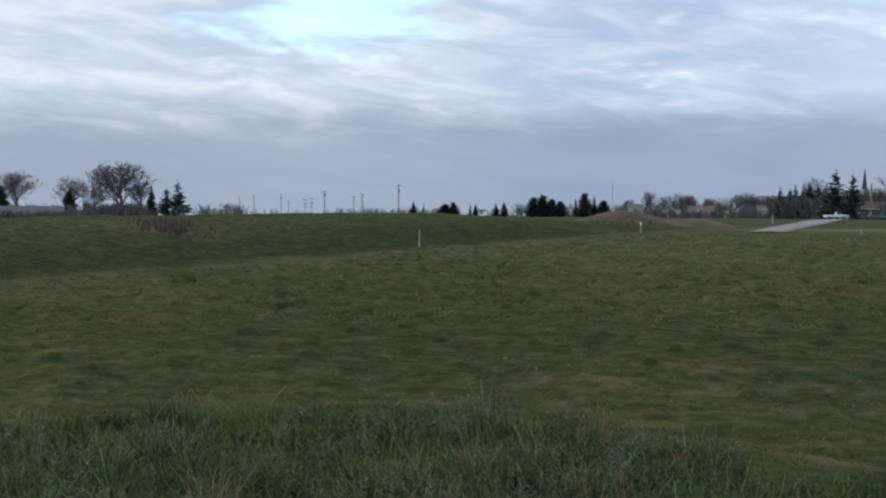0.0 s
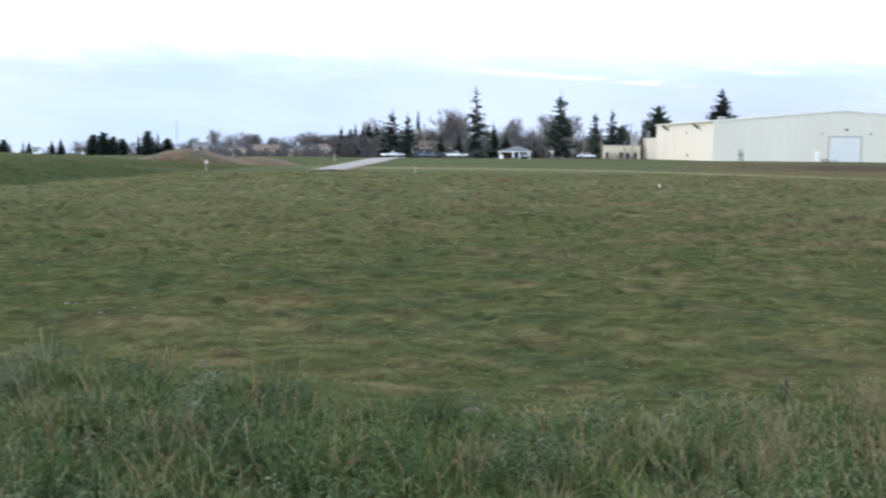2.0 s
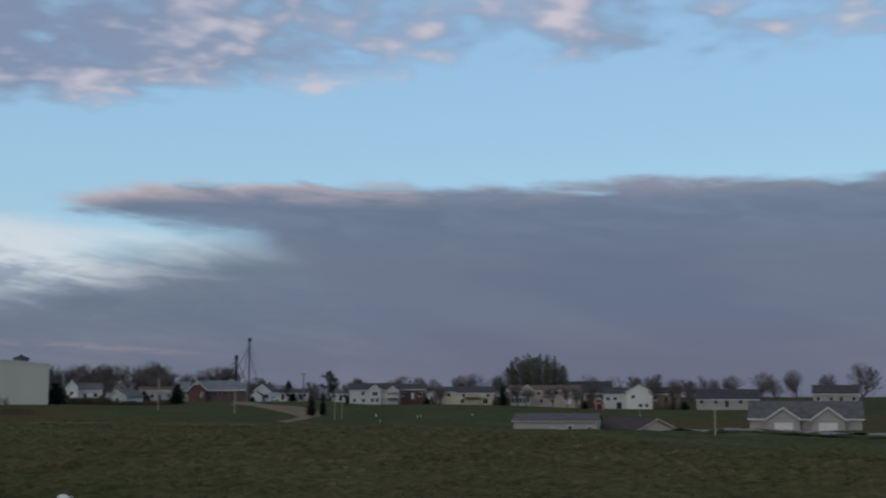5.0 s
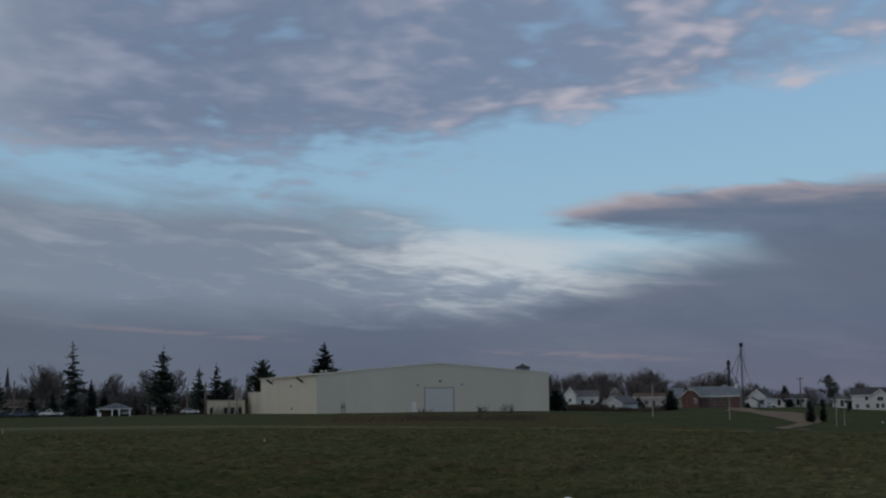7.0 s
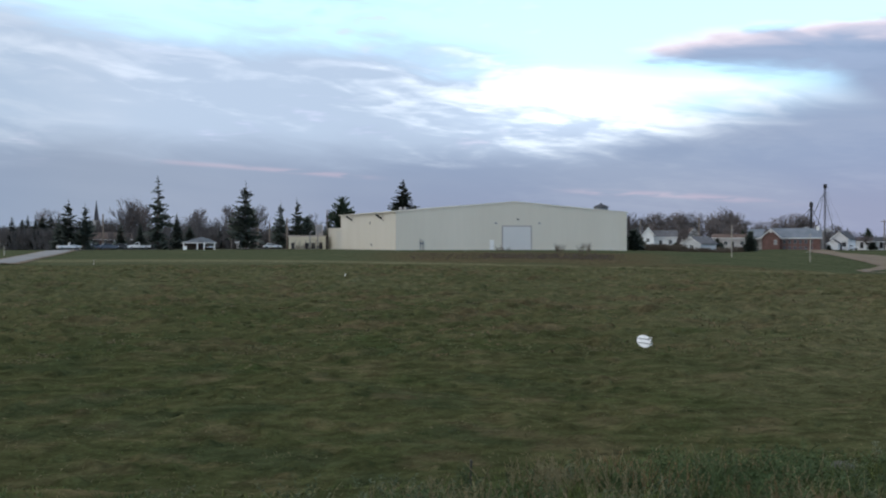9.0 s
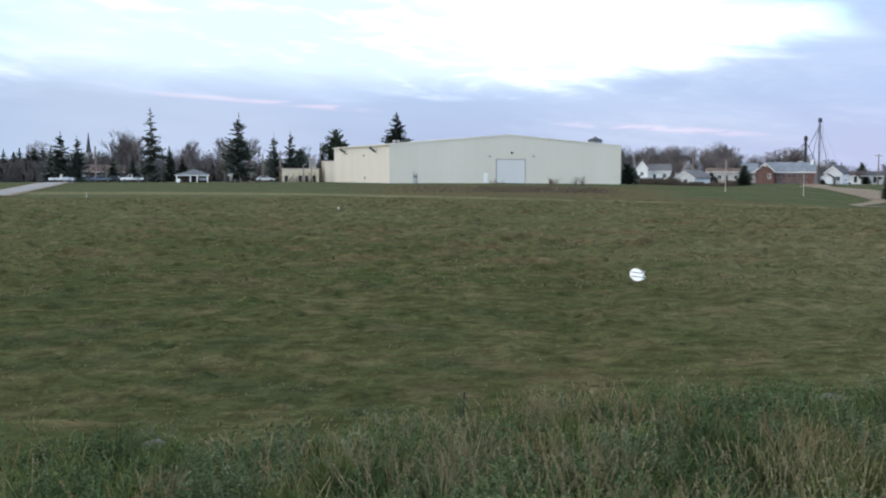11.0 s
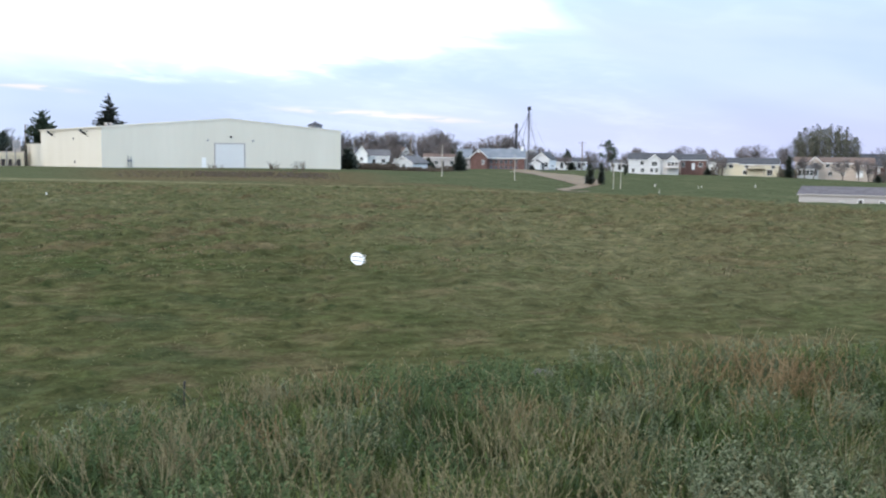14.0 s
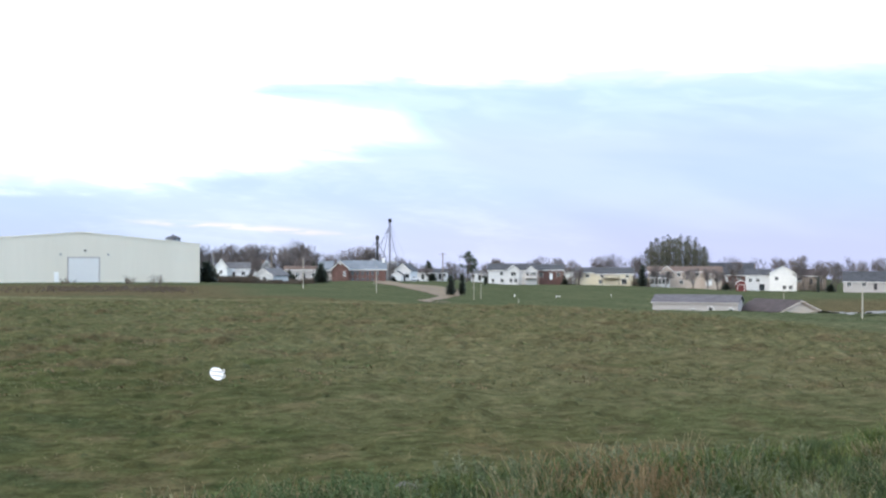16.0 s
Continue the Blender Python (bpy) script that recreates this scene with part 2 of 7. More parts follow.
M = dict(
    cream_steel=mat("cream_painted_steel_panel", (0.63, 0.595, 0.505), (0.67, 0.635, 0.545), 0.12, 0.55, 0.0, 0, 0.015, stretch=(1, 1, 0.15)),
    white_paint=mat("white_paint", (0.74, 0.74, 0.73), (0.82, 0.82, 0.80), 0.8, 0.6, 0.06, 0, 0.06),
    door_white=mat("white_enamelled_door_steel", (0.62, 0.62, 0.61), (0.65, 0.65, 0.64), 0.1, 0.5, 0.0, 0, 0.02),
    white_siding=mat("white_siding", (0.56, 0.57, 0.58), (0.66, 0.66, 0.66), 0.5, 0.6, 0.1, 0, 0.08, stretch=(0.3, 0.3, 6)),
    cream_siding=mat("cream_siding", (0.58, 0.53, 0.40), (0.66, 0.61, 0.47), 0.5, 0.65, 0.1, 0, 0.08, stretch=(0.3, 0.3, 6)),
    tan_siding=mat("tan_siding", (0.46, 0.39, 0.33), (0.54, 0.46, 0.40), 0.5, 0.65, 0.1, 0, 0.08, stretch=(0.3, 0.3, 6)),
    grey_siding=mat("grey_siding", (0.36, 0.338, 0.330), (0.43, 0.405, 0.392), 0.5, 0.65, 0.1, 0, 0.08, stretch=(0.3, 0.3, 6)),
    brick=mat("red_brick", (0.115, 0.062, 0.053), (0.158, 0.087, 0.074), 1.2, 0.85, 0.2, 0, 0.2),
    red_wood=mat("red_painted_wood", (0.105, 0.022, 0.022), (0.145, 0.034, 0.032), 1.0, 0.7, 0.15, 0, 0.15),
    shingle_dark=mat("dark_asphalt_shingles", (0.035, 0.04, 0.05), (0.06, 0.065, 0.08), 0.9, 0.9, 0.4, 0, 0.25),
    shingle_grey=mat("grey_asphalt_shingles", (0.080, 0.083, 0.095), (0.12, 0.123, 0.138), 0.9, 0.9, 0.4, 0, 0.2),
    shingle_brown=mat("brown_asphalt_shingles", (0.095, 0.066, 0.057), (0.14, 0.102, 0.090), 0.9, 0.9, 0.4, 0, 0.2),
    shingle_dusk=mat("dark_purple_brown_shingles", (0.036, 0.027, 0.030), (0.058, 0.045, 0.049), 0.9, 0.9, 0.4, 0, 0.2),
    shingle_plum=mat("purple_grey_shingles", (0.072, 0.068, 0.082), (0.104, 0.099, 0.116), 0.9, 0.9, 0.4, 0, 0.2),
    blue_metal=mat("blue_grey_metal_roof", (0.115, 0.145, 0.185), (0.155, 0.185, 0.23), 0.6, 0.6, 0.1, 0.0, 0.1),
    roof_steel=mat("pale_steel_roof", (0.34, 0.33, 0.29), (0.40, 0.39, 0.35), 0.3, 0.6, 0.05, 0.0, 0.05),
    glass=mat("window_glass", (0.02, 0.025, 0.03), (0.04, 0.045, 0.05), 0.5, 0.16, 0.0, 0, 0.1, spec=0.8),
    dark_metal=mat("dark_metal", (0.03, 0.03, 0.032), (0.05, 0.05, 0.055), 2, 0.5, 0.1, 0.6, 0.2),
    grey_metal=mat("galvanised_metal", (0.20, 0.21, 0.23), (0.28, 0.29, 0.31), 2, 0.5, 0.1, 0.5, 0.15),
    pole_wood=mat("weathered_pole_wood", (0.16, 0.13, 0.11), (0.24, 0.20, 0.17), 1.5, 0.9, 0.4, 0, 0.25, stretch=(3, 3, 0.3)),
    pale_post=mat("pale_weathered_post", (0.36, 0.335, 0.28), (0.46, 0.43, 0.37), 2, 0.85, 0.3, 0, 0.15, stretch=(3, 3, 0.4)),
    bark=mat("grey_brown_bark", (0.095, 0.080, 0.074), (0.145, 0.124, 0.116), 2.0, 0.95, 0.5, 0, 0.25, spread=0.2),
    twig=mat("bare_twig_bark", (0.108, 0.094, 0.094), (0.158, 0.140, 0.140), 0.6, 0.95, 0.2, 0, 0.2, spread=0.25),
    # scrub colour lightened to carry the haze of distance
    scrub=mat("dark_leafless_scrub", (0.078, 0.069, 0.067), (0.118, 0.105, 0.102), 0.5, 0.95, 0.2, 0, 0.2, spread=0.3),
    stone=mat("weathered_field_stone", (0.066, 0.064, 0.058), (0.115, 0.111, 0.100), 3.0, 0.9, 0.5, 0, 0.25),
    # needle colour lifted likewise, distance haze mixed into it
    needle=mat("dark_spruce_needles", (0.058, 0.073, 0.064), (0.098, 0.114, 0.098), 0.6, 0.9, 0.3, 0, 0.3, spread=0.35, spec=0.1),
    needle_blue=mat("blue_green_pine_needles", (0.048, 0.068, 0.050), (0.080, 0.106, 0.072), 0.6, 0.9, 0.3, 0, 0.3, spread=0.35, spec=0.1),
    leaf_old=mat("fading_yellow_green_leaves", (0.060, 0.066, 0.048), (0.104, 0.104, 0.082), 0.45, 0.85, 0.2, 0, 0.25, spread=0.5, spec=0.1),
    soil=mat("rusty_bare_soil", (0.038, 0.039, 0.022), (0.090, 0.054, 0.034), 0.35, 0.95, 0.5, 0, 0.6, spread=0.2),
    brush=mat("dead_brown_brush", (0.085, 0.062, 0.044), (0.13, 0.098, 0.070), 0.7, 0.95, 0.3, 0, 0.25, spread=0.4),
    concrete=mat("pale_concrete", (0.160, 0.162, 0.168), (0.212, 0.213, 0.216), 0.15, 0.9, 0.2, 0, 0.1),
    gravel=mat("tan_gravel", (0.110, 0.078, 0.046), (0.160, 0.120, 0.074), 0.3, 0.95, 0.5, 0, 0.2),
    asphalt=mat("grey_asphalt", (0.07, 0.07, 0.072), (0.11, 0.11, 0.112), 0.4, 0.92, 0.3, 0, 0.2),
    rubber=mat("black_rubber", (0.018, 0.018, 0.018), (0.03, 0.03, 0.03), 3, 0.8, 0.1, 0, 0.15),
    car_white=mat("white_car_paint", (0.72, 0.73, 0.74), (0.78, 0.79, 0.80), 1, 0.3, 0.0, 0, 0.04, spec=0.6),
    car_blue=mat("blue_grey_car_paint", (0.09, 0.12, 0.17), (0.12, 0.15, 0.20), 1, 0.3, 0.0, 0.2, 0.04, spec=0.6),
    car_dark=mat("dark_car_paint", (0.03, 0.032, 0.036), (0.05, 0.05, 0.055), 1, 0.3, 0.0, 0.2, 0.04, spec=0.6),
    foam=mat("white_foam_sheet", (0.80, 0.80, 0.79), (0.86, 0.86, 0.85), 4, 0.6, 0.05, 0, 0.03),
    black_tape=mat("black_tape", (0.015, 0.015, 0.016), (0.025, 0.025, 0.026), 6, 0.5, 0.05, 0, 0.1),
    grass=mat("green_grass_blades", (0.043, 0.068, 0.022), (0.100, 0.122, 0.042), 0.9, 0.75, 0.0, 0, 0.15, spread=0.42, spec=0.04),
    grass_dark=mat("blue_green_grass_blades", (0.040, 0.066, 0.029), (0.076, 0.106, 0.050), 0.9, 0.75, 0.0, 0, 0.15, spread=0.42, spec=0.04),
    straw=mat("dry_straw_blades", (0.155, 0.138, 0.080), (0.245, 0.215, 0.132), 0.9, 0.85, 0.0, 0, 0.15, spread=0.42, spec=0.04),
    seed=mat("pale_dry_seed_heads", (0.176, 0.158, 0.088), (0.282, 0.252, 0.152), 2.0, 0.9, 0.0, 0, 0.2, spread=0.28, spec=0.04),
    weed_leaf=mat("grey_green_weed_leaves", (0.050, 0.074, 0.036), (0.165, 0.182, 0.118), 1.5, 0.85, 0.0, 0, 0.2, spread=0.32, spec=0.04),
    tussock_olive=mat("olive_tussock_blades", (0.078, 0.090, 0.044), (0.132, 0.138, 0.072), 0.35, 0.9, 0.0, 0, 0.15, spread=0.35, spec=0.03),
    tussock_green=mat("green_tussock_blades", (0.053, 0.085, 0.034), (0.093, 0.130, 0.056), 0.35, 0.9, 0.0, 0, 0.15, spread=0.35, spec=0.03),
    tussock_tan=mat("tan_tussock_blades", (0.112, 0.102, 0.060), (0.166, 0.148, 0.095), 0.35, 0.9, 0.0, 0, 0.15, spread=0.30, spec=0.03),
    tussock_rust=mat("rusty_tussock_blades", (0.125, 0.092, 0.057), (0.188, 0.143, 0.092), 0.35, 0.9, 0.0, 0, 0.15, spread=0.30, spec=0.03),
    rust_weed=mat("rusty_dead_weed", (0.155, 0.110, 0.060), (0.22, 0.165, 0.095), 2.0, 0.9, 0.0, 0, 0.2, spread=0.28, spec=0.04),
)


# ---- plan: everything lies on rays from the tripod's foot ----
def smooth(lo, hi, v):
    t = np.clip((np.asarray(v, float) - lo) / (hi - lo), 0, 1)
    return t * t * (3 - 2 * t)


def verge_edge(a):
    """Distance from the tripod to the brow of the bank, by heading in degrees."""
    return 6.5 + 2.6 * smooth(-8, -42, a) + 2.1 * smooth(-10, 20, a) + 2.3 * smooth(16, 40, a) + 3.2 * smooth(36, 47, a)


def lumps(x, y, size, seed):
    s = 0.0
    for k, amp in ((1.0, 0.55), (2.1, 0.3), (4.3, 0.15)):
        w = 2 * math.pi * k / size
        s = s + amp * np.sin(w * x + 1.3 * np.sin(0.61 * w * y + seed) + seed) * np.cos(w * 0.83 * y + 1.7 * np.sin(0.53 * w * x + 2 * seed))
    return s


def ground(x, y):
    x, y = np.asarray(x, float), np.asarray(y, float)
    d, a = np.hypot(x, y), np.degrees(np.arctan2(x, y))
    e = verge_edge(a)
    z = 2.0 - 0.10 * smooth(2, 9, d) - 1.9 * smooth(e - 0.4, e + 10.5, d)
    start = 240 - 130 * smooth(6, 20, a)
    z = z - 0.0112 * np.maximum(0, d - start)
    z = z + 1.1 * smooth(230, 330, d) * smooth(13, 16, a) * smooth(24, 21, a)
    z = z - 0.32 * smooth(24, 33, a) * smooth(50, 100, d)
    # hollow with the two low houses
    hx, hy = 205 * math.sin(radians(39)), 205 * math.cos(radians(39))
    z = z - 4.3 * np.exp(-((x - hx) ** 2 + (y - hy) ** 2) / (2 * 46.0 ** 2)) * smooth(50, 110, d)
    z = z - 1.6 * smooth(28, 37, a) * smooth(250, 380, d)
    # long green bank on the left
    bank_u = x + 0.17 * (y - 43)
    z = z + 2.35 * smooth(-50, -70, bank_u) * smooth(-104, -80, bank_u) * smooth(180, 95, y) * smooth(-120, -40, y)
    # heap of earth beyond its far end
    mx, my = 172 * math.sin(radians(-28.0)), 172 * math.cos(radians(-28.0))
    z = z + 0.95 * np.exp(-(((x - mx) / 5.0) ** 2 + ((y - my) / 4.0) ** 2))
    # low spoil heap in the near pasture
    z = z + 0.16 * np.exp(-(((x + 12.1) / 1.6) ** 2 + ((y - 20.2) / 0.8) ** 2))
    # tussocks of the rough pasture
    rough = smooth(9, 24, d) * smooth(160, 120, d)
    z = z + rough * (0.16 * lumps(x, y, 19, 0.7) + (0.35 + 0.65 * smooth(22, 45, d)) * (0.080 * lumps(x, y, 3.3, 2.1) + 0.085 * lumps(y, x, 5.9, 7.7)) + 0.05 * lumps(x, y, 1.7, 5.1)) + smooth(300, 900, d) * 1.2 * lumps(x, y, 420, 4.0)
    z = z + smooth(1.5, 3, d) * smooth(14, 8, d) * 0.05 * lumps(x, y, 1.7, 1.1)
    return z


def spot(a, d, sink=0.0):
    """The place on the ground at heading a (degrees) and distance d (metres)."""
    x, y = d * math.sin(radians(a)), d * math.cos(radians(a))
    return Vector((x, y, float(ground(x, y)) - sink))


def height_to(a, d, e):
    """Height above the ground at (a, d) of what is seen at elevation e (degrees)."""
    return EYE.z + d * math.tan(radians(e)) - float(ground(d * math.sin(radians(a)), d * math.cos(radians(a))))


# ---- mesh helpers ----
def mesh_of(name, verts, faces, material):
    me = bpy.data.meshes.new(name)
    me.from_pydata([tuple(v) for v in verts], [], faces)
    for mm in (material if isinstance(material, (list, tuple)) else [material]):
        me.materials.append(mm)
    me.update()
    return me


def part(name, bm, material, parent, label=""):
    """Links a bmesh, or a ready mesh, as one mesh object under a thing or part."""
    if isinstance(bm, bmesh.types.BMesh):
        me = bpy.data.meshes.new(name)
        bm.to_mesh(me)
        bm.free()
        me.materials.append(material)
    else:
        me = bm
    ob = new(name, me)
    ob.parent = parent
    if label:
        ob["label"] = label
    return ob


def thing(name, m, label, category, group="", kind=""):
    ob = new(name)
    ob.matrix_world = m
    return tagged(ob, label, category, group, kind)


def box(bm, x0, x1, y0, y1, z0, z1, bevel=0.0):
    g = bmesh.ops.create_cube(bm, size=1.0)
    for v in g["verts"]:
        v.co = Vector((x0 + (v.co.x + 0.5) * (x1 - x0), y0 + (v.co.y + 0.5) * (y1 - y0), z0 + (v.co.z + 0.5) * (z1 - z0)))
    if bevel:
        edges = {e for v in g["verts"] for e in v.link_edges}
        bmesh.ops.bevel(bm, geom=list(edges), offset=bevel, segments=1, affect="EDGES")
    return bm


def boxes(*rows, bevel=0.0):
    bm = bmesh.new()
    for r in rows:
        box(bm, *r, bevel=bevel)
    return bm


def tube(bm, p0, p1, r0, r1, n=6):
    p0, p1 = Vector(p0), Vector(p1)
    ax = (p1 - p0).normalized()
    u = ax.orthogonal().normalized()
    w = ax.cross(u)
    ring = []
    for p, r in ((p0, r0), (p1, r1)):
        ring.append([bm.verts.new(p + r * (math.cos(2 * math.pi * k / n) * u + math.sin(2 * math.pi * k / n) * w)) for k in range(n)])
    for k in range(n):
        bm.faces.new((ring[0][k], ring[0][(k + 1) % n], ring[1][(k + 1) % n], ring[1][k]))
    bm.faces.new(ring[0][::-1])
    bm.faces.new(ring[1])


def tubes(rows, n=6):
    bm = bmesh.new()
    for p0, p1, r0, r1 in rows:
        tube(bm, p0, p1, r0, r1, n)
    return bm


def prism(bm, profile, y0, y1):
    """Extrudes an x-z outline along y."""
    a = [bm.verts.new((x, y0, z)) for x, z in profile]
    b = [bm.verts.new((x, y1, z)) for x, z in profile]
    n = len(profile)
    for k in range(n):
        bm.faces.new((a[k], a[(k + 1) % n], b[(k + 1) % n], b[k]))
    bm.faces.new(a[::-1])
    bm.faces.new(b)
    bmesh.ops.recalc_face_normals(bm, faces=bm.faces)
    return bm


# ---- ground ----
def ground_material():
    m = bpy.data.materials.new("pasture_and_lawn")
    m.use_nodes = True
    N, L = m.node_tree.nodes, m.node_tree.links
    b = N["Principled BSDF"]
    b.inputs["Roughness"].default_value, b.inputs["Specular IOR Level"].default_value = 1.0, 0.0
    tc = N.new("ShaderNodeTexCoord")

    def noise_at(scale, detail, stretch=(1, 1, 1)):
        mp, n = N.new("ShaderNodeMapping"), N.new("ShaderNodeTexNoise")
        mp.inputs["Scale"].default_value = stretch
        L.new(tc.outputs["Object"], mp.inputs[0])
        L.new(mp.outputs[0], n.inputs["Vector"])
        n.inputs["Scale"].default_value, n.inputs["Detail"].default_value, n.inputs["Roughness"].default_value = scale, detail, 0.62
        return n.outputs["Fac"]

    def step(v, lo, hi, a=0.0, c=1.0):
        n = N.new("ShaderNodeMapRange")
        L.new(v, n.inputs[0])
        for s, x in zip(n.inputs[1:5], (lo, hi, a, c)):
            s.default_value = x
        return n.outputs[0]

    def blend(f, a, c):
        n = N.new("ShaderNodeMix")
        n.data_type = "RGBA"
        for s, v in zip((n.inputs[0], n.inputs[6], n.inputs[7]), (f, a, c)):
            if isinstance(v, tuple):
                s.default_value = (*v, 1)
            else:
                L.new(v, s)
        return n.outputs[2]

    att = N.new("ShaderNodeVertexColor")
    att.layer_name = "cover"
    sp = N.new("ShaderNodeSeparateColor")
    L.new(att.outputs[0], sp.inputs[0])
    broad, mid, tuft, grain = noise_at(0.06, 4), noise_at(0.62, 7), noise_at(1.9, 7), noise_at(12, 3)
    pasture = blend(step(broad, 0.38, 0.62), (0.047, 0.057, 0.025), (0.071, 0.074, 0.035))
    pasture = blend(step(mid, 0.54, 0.70), pasture, (0.100, 0.090, 0.048))
    pasture = blend(step(mid, 0.46, 0.32), pasture, (0.040, 0.047, 0.021))
    rusty = noise_at(0.15, 6)
    pasture = blend(step(rusty, 0.58, 0.70, 0, 0.7), pasture, (0.098, 0.074, 0.042))
    pasture = blend(step(rusty, 0.44, 0.32, 0, 0.7), pasture, (0.038, 0.057, 0.020))
    # dark-green tufts, with the shade in the clumps put into the colour
    pasture = blend(step(noise_at(0.75, 3), 0.63, 0.70, 0, 0.8), pasture, (0.024, 0.036, 0.015))
    pasture = blend(step(noise_at(1.0, 3, (1, 1.2, 1)), 0.64, 0.72, 0, 0.7), pasture, (0.125, 0.108, 0.066))
    lawn = blend(step(mid, 0.35, 0.65), (0.056, 0.072, 0.039), (0.078, 0.090, 0.053))
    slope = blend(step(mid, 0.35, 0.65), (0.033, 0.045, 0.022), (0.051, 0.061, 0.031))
    dead = blend(step(mid, 0.35, 0.65), (0.078, 0.064, 0.038), (0.114, 0.096, 0.058))
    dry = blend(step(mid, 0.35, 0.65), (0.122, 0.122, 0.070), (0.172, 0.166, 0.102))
    c = blend(sp.outputs[0], pasture, lawn)
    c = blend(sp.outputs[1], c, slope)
    c = blend(sp.outputs[2], c, dead)
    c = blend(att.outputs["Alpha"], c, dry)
    hsv = N.new("ShaderNodeHueSaturation")
    L.new(c, hsv.inputs["Color"])
    mul = N.new("ShaderNodeMath")
    mul.operation = "MULTIPLY"
    L.new(step(tuft, 0.34, 0.66, 0.60, 1.24), mul.inputs[0])
    L.new(step(grain, 0.3, 0.7, 0.75, 1.25), mul.inputs[1])
    L.new(mul.outputs[0], hsv.inputs["Value"])
    L.new(hsv.outputs[0], b.inputs["Base Color"])
    bp = N.new("ShaderNodeBump")
    bp.inputs["Strength"].default_value, bp.inputs["Distance"].default_value = 1.0, 0.16
    L.new(tuft, bp.inputs["Height"])
    L.new(bp.outputs[0], b.inputs["Normal"])
    return m


def track_line(a):
    """Distance and half width of the pale track that runs along the far edge of the pasture, by heading."""
    return np.interp(a, [-26, -14, -8, 1, 5.4, 13, 17.5, 20], [160, 155, 149, 134, 129, 121, 117.5, 118]), np.interp(a, [-14, -4, 6, 18], [8.0, 5.5, 2.2, 1.9])


def cover(x, y):
    """Which growth stands where: mown lawn, dark bank grass, dead brown weeds; some shading is painted in too."""
    d, a = np.hypot(x, y), np.degrees(np.arctan2(x, y))
    wob = 4 * lumps(x, y, 30, 3.0)
    edge = 136 - 21 * smooth(8, 26, a) - 14 * smooth(26, 31, a) - 34 * smooth(31, 42, a)
    lawn = smooth(edge - 4, edge + 3, d + wob)
    u = x + 0.17 * (y - 43)
    bank = smooth(-49, -52, u + 0.4 * wob) * smooth(205, 150, y) * smooth(-120, -40, y)
    dead = smooth(134, 144, d + wob - 3 * smooth(0, 8, a)) * smooth(222, 210, d + wob) * smooth(-6, -1, a) * smooth(12.5, 8.5, a) * (0.85 + 0.35 * lumps(x, y, 12, 4.7))
    dead = np.maximum(dead, 0.75 * smooth(edge - 5, edge + 1, d + wob) * smooth(edge + 20, edge + 12, d + wob) * smooth(4, 7, a) * smooth(17, 13, a))
    dead = np.maximum(dead, smooth(4, 24, a) * smooth(14, 45, d) * (1 - lawn) * (0.28 + 0.24 * lumps(x, y, 9, 6.6)))
    bx, by = 86 * math.sin(radians(-50.0)), 86 * math.cos(radians(-50.0))
    dead = np.maximum(dead, 0.55 * np.exp(-(((x - bx) / 5) ** 2 + ((y - by) / 5) ** 2) ** 2))
    sx, sy = 23.5 * math.sin(radians(-31.0)), 23.5 * math.cos(radians(-31.0))
    dead = np.maximum(dead, 0.65 * np.exp(-(((x - sx) / 2.0) ** 2 + ((y - sy) / 0.8) ** 2)) * (0.7 + 0.5 * lumps(x, y, 1.3, 2.2)))
    mx, my = 170 * math.sin(radians(-27.8)), 170 * math.cos(radians(-27.8))
    dead = np.maximum(dead, np.exp(-(((x - mx) / 9) ** 2 + ((y - my) / 6) ** 2)))
    dead = np.maximum(dead, 0.80 * smooth(36.5, 39, a) * smooth(212, 224, d) * smooth(275, 255, d))
    dry = smooth(edge - 2, edge + 2, d + wob) * smooth(edge + 15, edge + 6, d + wob) * smooth(-27, -22, a) * (0.30 + 0.25 * lumps(x, y, 23, 8.0))
    # strawier far pasture, with light caught by hummocks put into its tone
    dry = np.maximum(dry, smooth(30 - 17 * smooth(3, 15, a), 90 - 45 * smooth(3, 15, a), d) * (1 - lawn) * (1 - bank) * (0.38 + 0.14 * smooth(6, 20, a) + 0.30 * lumps(x, y, 15, 2.6)))
    dry = np.maximum(dry, 0.12 * lawn * (1 - bank) * smooth(11, 5, a))
    # pale mown track along the far edge of the pasture
    line, half = track_line(a)
    track = np.exp(-((d + 0.15 * wob - line) / half) ** 2) * smooth(-26, -19, a) * smooth(20.5, 18.5, a)
    # paler lawn patches: mowing tone, and hump shading painted as colour
    dry = np.maximum(dry, 0.30 * lawn * smooth(-0.1, 0.6, lumps(x, y, 27, 5.2)))
    # rusty patches in the middle distance, lush green ones nearer
    open_field = (1 - lawn) * (1 - bank)
    dead = np.maximum(dead, 0.75 * smooth(0.15, 0.55, lumps(x, y, 13, 1.9)) * smooth(28, 45, d) * open_field * (0.2 + 0.8 * smooth(-26, -12, a)))
    lush = (0.75 - 0.70 * smooth(0, 12, a)) * smooth(0.10, 0.5, lumps(x, y, 7, 3.3)) * smooth(9, 12, d) * smooth(48, 30, d) * open_field
    dead = np.maximum(dead, 0.5 * smooth(0.25, 0.6, lumps(x, y, 5, 9.3)) * smooth(14, 18, d) * smooth(40, 30, d) * open_field * (0.25 + 0.75 * smooth(-28, -10, a)))
    dry = 0.72 * dry * (1 - np.clip(dead * 1.2, 0, 1)) * (1 - lush)
    dead = dead * (1 - track)
    dry = np.maximum(dry, 1.0 * track)
